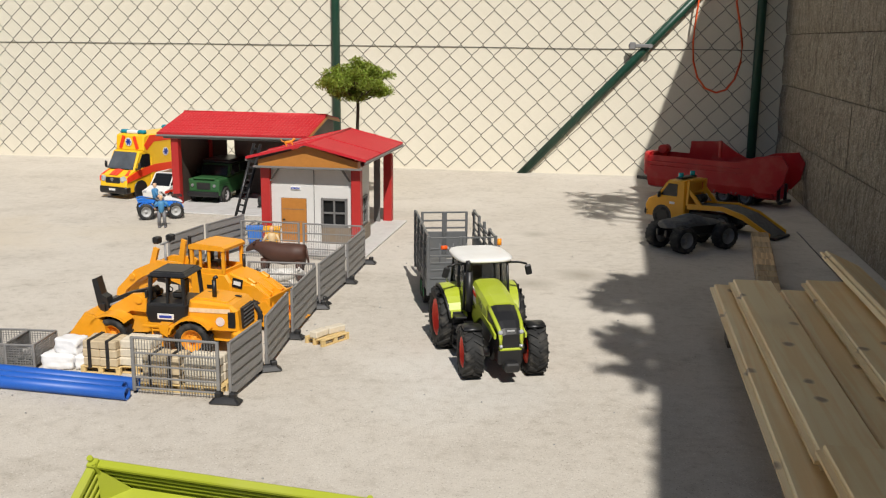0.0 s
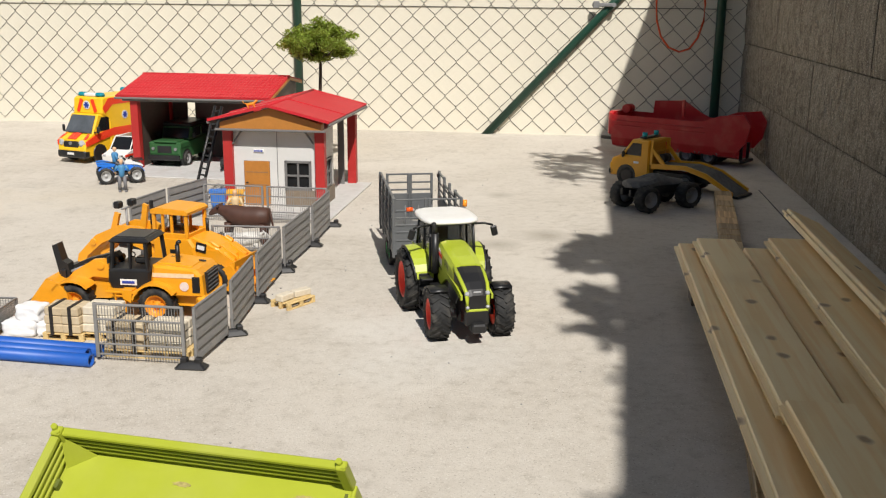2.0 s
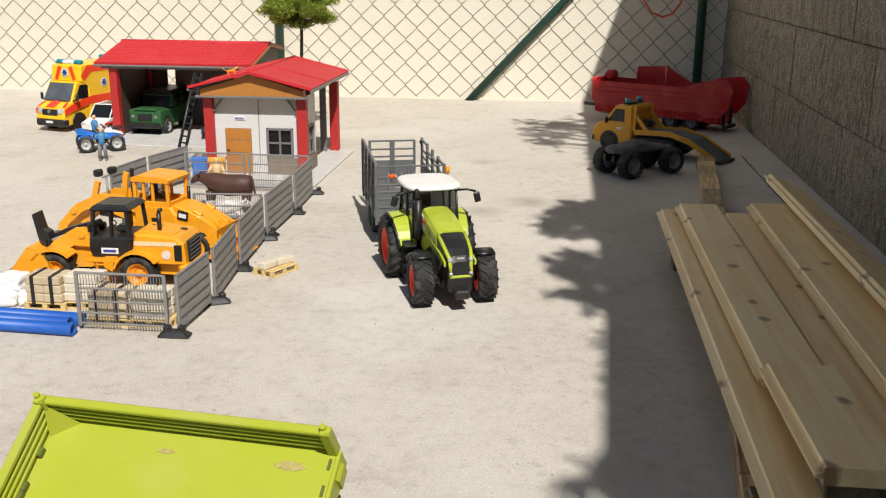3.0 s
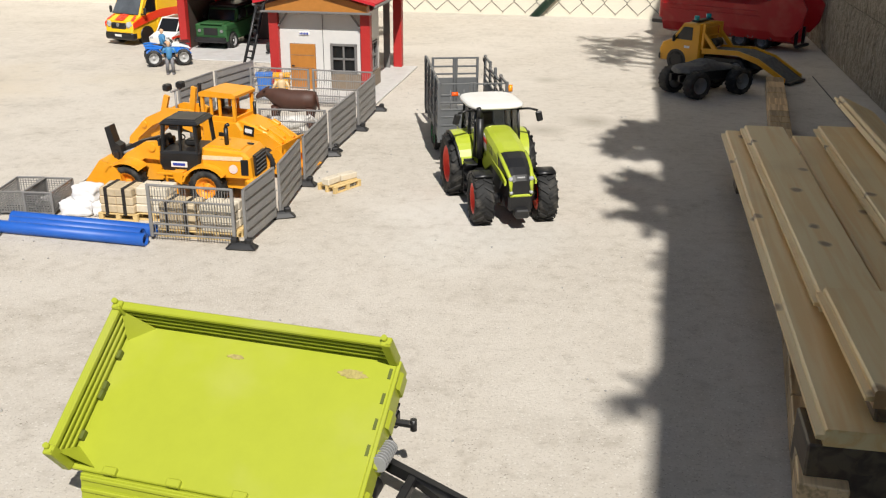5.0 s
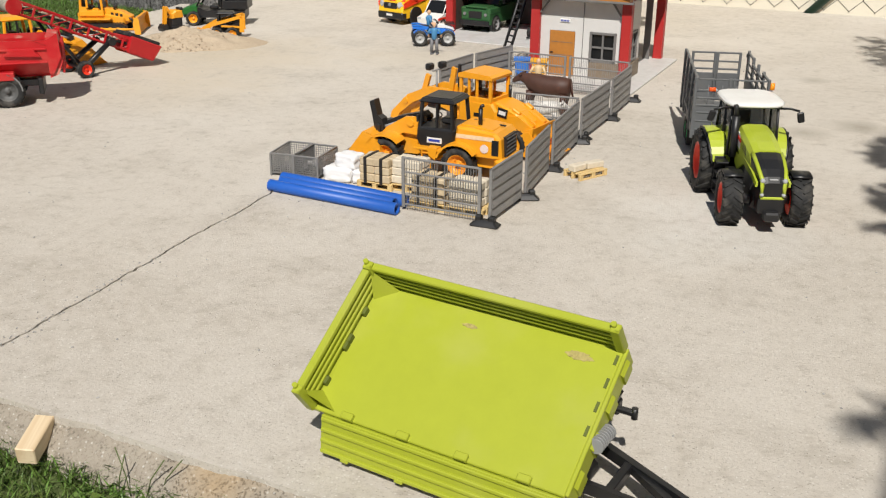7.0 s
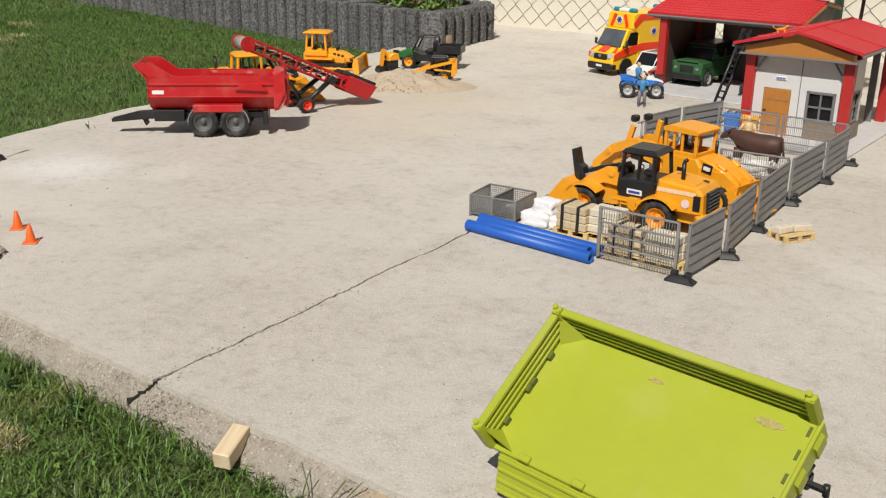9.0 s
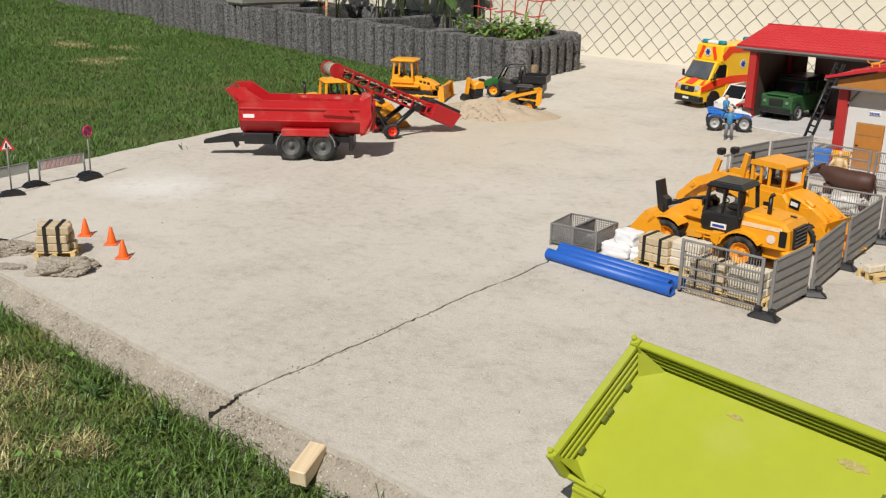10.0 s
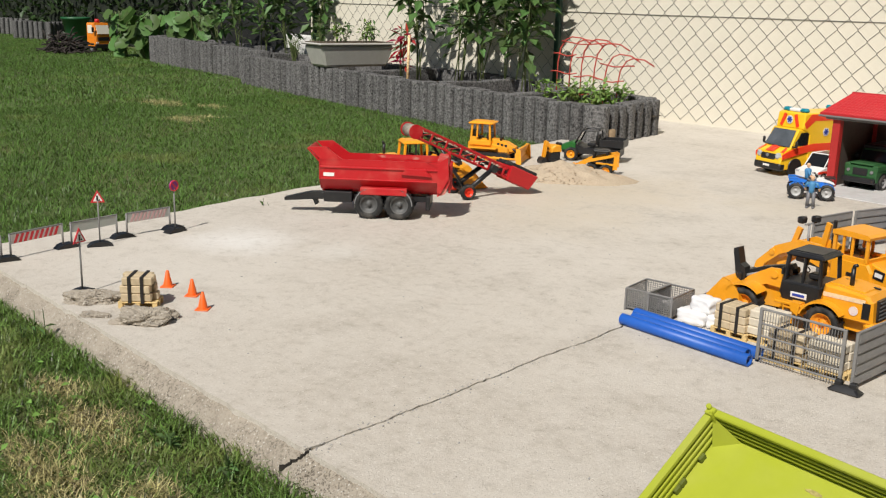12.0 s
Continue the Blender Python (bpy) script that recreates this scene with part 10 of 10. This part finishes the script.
# ---------------------------------------------------------------- grass
def grass_mat(name, color, scale, lo, hi, amount):
    m = leaf_mat(name, color, 0.8, 0.35)
    m.node_tree.nodes["Principled BSDF"].inputs["Roughness"].default_value = 0.42
    m.node_tree.nodes["Principled BSDF"].inputs["Specular IOR Level"].default_value = 0.4
    n, l = m.node_tree.nodes, m.node_tree.links
    co = n.new("ShaderNodeTexCoord")
    ns = n.new("ShaderNodeTexNoise")
    ns.inputs["Scale"].default_value, ns.inputs["Detail"].default_value = scale, 6
    l.new(co.outputs["Object"], ns.inputs[0])
    mr = n.new("ShaderNodeMapRange")
    mr.inputs[1].default_value, mr.inputs[2].default_value, mr.inputs[3].default_value, mr.inputs[4].default_value = lo, hi, 0.0, amount
    l.new(ns.outputs[0], mr.inputs[0])
    hs = n["Hue/Saturation/Value"]
    mx = n.new("ShaderNodeMixRGB")
    mx.inputs[2].default_value = (0.36, 0.35, 0.12, 1)
    l.new(mr.outputs[0], mx.inputs[0])
    l.new(hs.outputs[0], mx.inputs[1])
    for link in list(hs.outputs[0].links):
        if link.to_node != mx:
            sock = link.to_socket
            l.remove(link)
            l.new(mx.outputs[0], sock)
    return m


GRASS = grass_mat("lawn_blade", (0.104, 0.184, 0.037), 2.4, 0.60, 0.80, 0.5)
GRASS_NEAR = grass_mat("dry_lawn_blade", (0.125, 0.205, 0.042), 6.0, 0.52, 0.72, 0.6)
STRAW = grass_mat("straw_blade", (0.46, 0.40, 0.20), 9.0, 0.40, 0.75, 0.6)


def on_slab(x, y):
    """How far a yard point lies inside the paved area (negative outside)."""
    left_edge = SLAB_L - 0.55 * np.clip((y - EDGE_NEAR) / (WALL_Y - 0.7 - EDGE_NEAR), 0, 1)
    return np.minimum(np.minimum(y - (EDGE_NEAR + 0.002 + 0.045 * np.clip((-0.9 - x) / 1.0, 0, 1) + 0.012 * np.sin(x * 31) * np.sin(x * 11)), x - left_edge), SIDE_X - x + 1.0)


def grass_field(name, x0, x1, y0, y1, count, height, width, seed, keep, label, material):
    rng = np.random.default_rng(seed)
    x, y = rng.uniform(x0, x1, count), rng.uniform(y0, y1, count)
    ok = keep(x, y)
    x, y = x[ok], y[ok]
    n = len(x)
    ph = rng.uniform(0, 6.283, n)
    clump = 0.5 + 0.5 * np.sin(x * 23 + 3 * np.sin(y * 17)) * np.sin(y * 29 + 2 * np.sin(x * 13))
    h = height * rng.uniform(0.45, 1.25, n) * (0.7 + 0.5 * clump) + (height < 0.025) * 0.014 * np.exp(np.minimum(on_slab(x, y), 0) / 0.045) * rng.uniform(0.2, 1.2, n)
    lean = rng.uniform(0.4, 1.9, n) * h
    w = width * rng.uniform(0.6, 1.3, n)
    dx, dy = np.cos(ph), np.sin(ph)
    sx, sy = -dy * w / 2, dx * w / 2
    z0 = np.full(n, -0.052)
    P = np.empty((n, 5, 3))
    P[:, 0] = np.stack([x - sx, y - sy, z0], 1)
    P[:, 1] = np.stack([x + sx, y + sy, z0], 1)
    mx, my = x + dx * lean * 0.35, y + dy * lean * 0.35
    P[:, 2] = np.stack([mx + sx * 0.8, my + sy * 0.8, z0 + h * 0.62], 1)
    P[:, 3] = np.stack([mx - sx * 0.8, my - sy * 0.8, z0 + h * 0.62], 1)
    P[:, 4] = np.stack([x + dx * lean, y + dy * lean, z0 + h], 1)
    me = bpy.data.meshes.new(name)
    me.vertices.add(n * 5)
    me.vertices.foreach_set("co", P.ravel())
    base = np.arange(n)[:, None] * 5
    loops = np.concatenate([base + 0, base + 1, base + 2, base + 3, base + 3, base + 2, base + 4], 1).ravel()
    starts = (np.arange(n)[:, None] * 7 + np.array([0, 4])).ravel()
    me.loops.add(len(loops))
    me.loops.foreach_set("vertex_index", loops)
    me.polygons.add(n * 2)
    me.polygons.foreach_set("loop_start", starts)
    me.update(calc_edges=True)
    me.materials.append(material)
    return solo(name, me, None, label, "grass", YARD, kind="stuff")


DRY_FAR = ((-5.34, 2.80, 0.17, 0.10), (-4.56, 2.52, 0.15, 0.09), (-4.62, 2.66, 0.07, 0.10), (-5.05, 2.95, 0.10, 0.07))
DRY_NEAR = ((-1.30, 0.585, 0.10, 0.055), (-1.47, 0.60, 0.07, 0.035), (-1.15, 0.47, 0.09, 0.05), (-1.05, 0.555, 0.05, 0.03), (-1.26, 0.47, 0.07, 0.04))


def dryness(x, y, spots):
    """1 in the middle of a bare, dry spot, 0 outside all of them."""
    d = np.zeros_like(x)
    wob = 0.35 * np.sin(x * 41 + 2 * np.sin(y * 33)) * np.sin(y * 57)
    for cx, cy, rx, ry in spots:
        d = np.maximum(d, np.clip(1.3 - np.hypot((x - cx) / rx, (y - cy) / ry) + wob, 0, 1))
    return d


def pick(x, y, spots, straw):
    q = np.modf(np.abs(np.sin(x * 9173.1 + y * 5371.7)) * 4391.3)[0]
    return (q < dryness(x, y, spots)) == straw


def mid_lawn(x, y):
    return (on_slab(x, y) < 0.02) & (y < 3.40 + (-2.6 - x) * 0.139) & ((x < -2.4) | (y > 0.75))


def far_lawn(x, y):
    return (y < np.where(x > -6.28, 3.40 + (-2.6 - x) * 0.139, np.where(x > -8.65, 4.10 + (-6.28 - x) * 0.115, 9.0))) & (y > -0.4 - 0.12 * (x + 5.5))


grass_field("grass_near", -2.9, 0.5, -0.35, 0.80, 190000, 0.0185, 0.0022, 1, lambda x, y: (on_slab(x, y) < 0) & pick(x, y, DRY_NEAR, False), "short lawn grass with dry patches beside the slab", GRASS_NEAR)
grass_field("dry_grass", -1.62, -0.90, 0.38, 0.70, 26000, 0.016, 0.0020, 5, lambda x, y: (on_slab(x, y) < 0) & pick(x, y, DRY_NEAR, True), "flattened straw-coloured grass in the lawn", STRAW)
grass_field("grass_mid", -5.5, -1.9, 0.3, 4.3, 250000, 0.022, 0.0026, 2, lambda x, y: mid_lawn(x, y) & pick(x, y, DRY_FAR, False), "mown green lawn along the concrete yard", GRASS)
grass_field("dry_grass", -5.7, -4.3, 2.3, 3.15, 24000, 0.020, 0.0030, 6, lambda x, y: pick(x, y, DRY_FAR, True), "dry brown spots of grass in the lawn", STRAW)
grass_field("grass_far", -16.5, -5.5, -0.2, 5.2, 300000, 0.025, 0.0042, 3, lambda x, y: far_lawn(x, y) & pick(x, y, DRY_FAR, False), "mown green lawn reaching to the hedge", GRASS)
# weeds and tall stalks at the slab's edge
wd = Mesh()
rnd = random.Random(61)
for cx, cy in ((-0.50, 0.65), (-1.02, 0.66), (-1.15, 0.64), (-1.72, 0.65), (-2.35, 1.9), (-2.42, 2.3), (-2.36, 1.6), (-2.62, 2.9)):
    for k in range(3):
        a = Vector((cx + rnd.gauss(0, 0.02), cy + rnd.gauss(0, 0.015), -0.05))
        t = Vector((rnd.gauss(0, 0.03), rnd.gauss(0, 0.02), rnd.uniform(0.03, 0.075)))
        wd.tube([a, a + t * 0.5 + Vector((0, 0, 0.01)), a + t], 0.0008, 4)
        for j in range(4):
            leaf(wd, a + t * rnd.uniform(0.1, 0.7), rand_dir(rnd, 0.7), Vector((0, 0, 1)), rnd.uniform(0.012, 0.024), rnd.uniform(0.006, 0.012))
solo("weeds", wd, LEAF, "straggling weeds at the broken slab edge", "weeds", YARD, kind="stuff")

# tall seed stalks at the slab's edge
for x, y, lean in ((-0.641, 0.690, 0.01), (-0.630, 0.696, -0.02), (-0.612, 0.700, 0.025), (-0.600, 0.708, 0.03)):
    solo("grass_stalk", Mesh().tube([(0, 0, 0), (lean * 0.3, 0.002, 0.025), (lean, 0.006, 0.052)], 0.0007, 5), STEM, "tall thin grass stalk at the slab's edge", "grass stalk", YARD @ pose(x, y, -0.045), "grass stalks")

# small stones and crumbs lying about on the concrete
pb = Mesh()
rnd = random.Random(91)
for k in range(260):
    x, y = rnd.uniform(-2.0, 0.1), rnd.uniform(EDGE_NEAR + 0.02, 4.3)
    q = rnd.uniform(0.0012, 0.0030)
    pb.box((x, y, q * 0.3), (q * 1.5, q, q * 0.9), q * 0.3, rot=Euler((0, 0, rnd.random() * 3)).to_matrix())
for k in range(160):
    x, y = CRACK[0][0] + rnd.gauss(0, 0.012), EDGE_NEAR + abs(rnd.gauss(0, 0.35))
    x += (CRACK[3][0] - CRACK[0][0]) * (y - EDGE_NEAR) / (CRACK[3][1] - CRACK[0][1])
    q = rnd.uniform(0.0010, 0.0026)
    pb.box((x, y, q * 0.3), (q * 1.4, q, q * 0.9), q * 0.3, rot=Euler((0, 0, rnd.random() * 3)).to_matrix())
solo("pebbles", pb, GRAVEL, "scattered grey pebbles and crumbs on the concrete", "pebbles", YARD, kind="stuff")
# clover and plantain leaves in the lawn by the slab
cv = Mesh()
for k in range(420):
    x = rnd.uniform(-2.2, -0.2)
    y = 0.66 - abs(rnd.gauss(0, 0.22)) + 0.03 * math.sin(x * 9)
    c = Vector((x, y, -0.050 + rnd.uniform(0.006, 0.016)))
    d = rand_dir(rnd, 0.9)
    d.z = abs(d.z) * 0.35
    leaf(cv, c, d, Vector((rnd.uniform(-0.4, 0.4), rnd.uniform(-0.4, 0.4), 1)), rnd.uniform(0.008, 0.017), rnd.uniform(0.006, 0.012))
solo("clover", cv, HERB, "clover and plantain leaves in the lawn", "clover", YARD, kind="stuff")
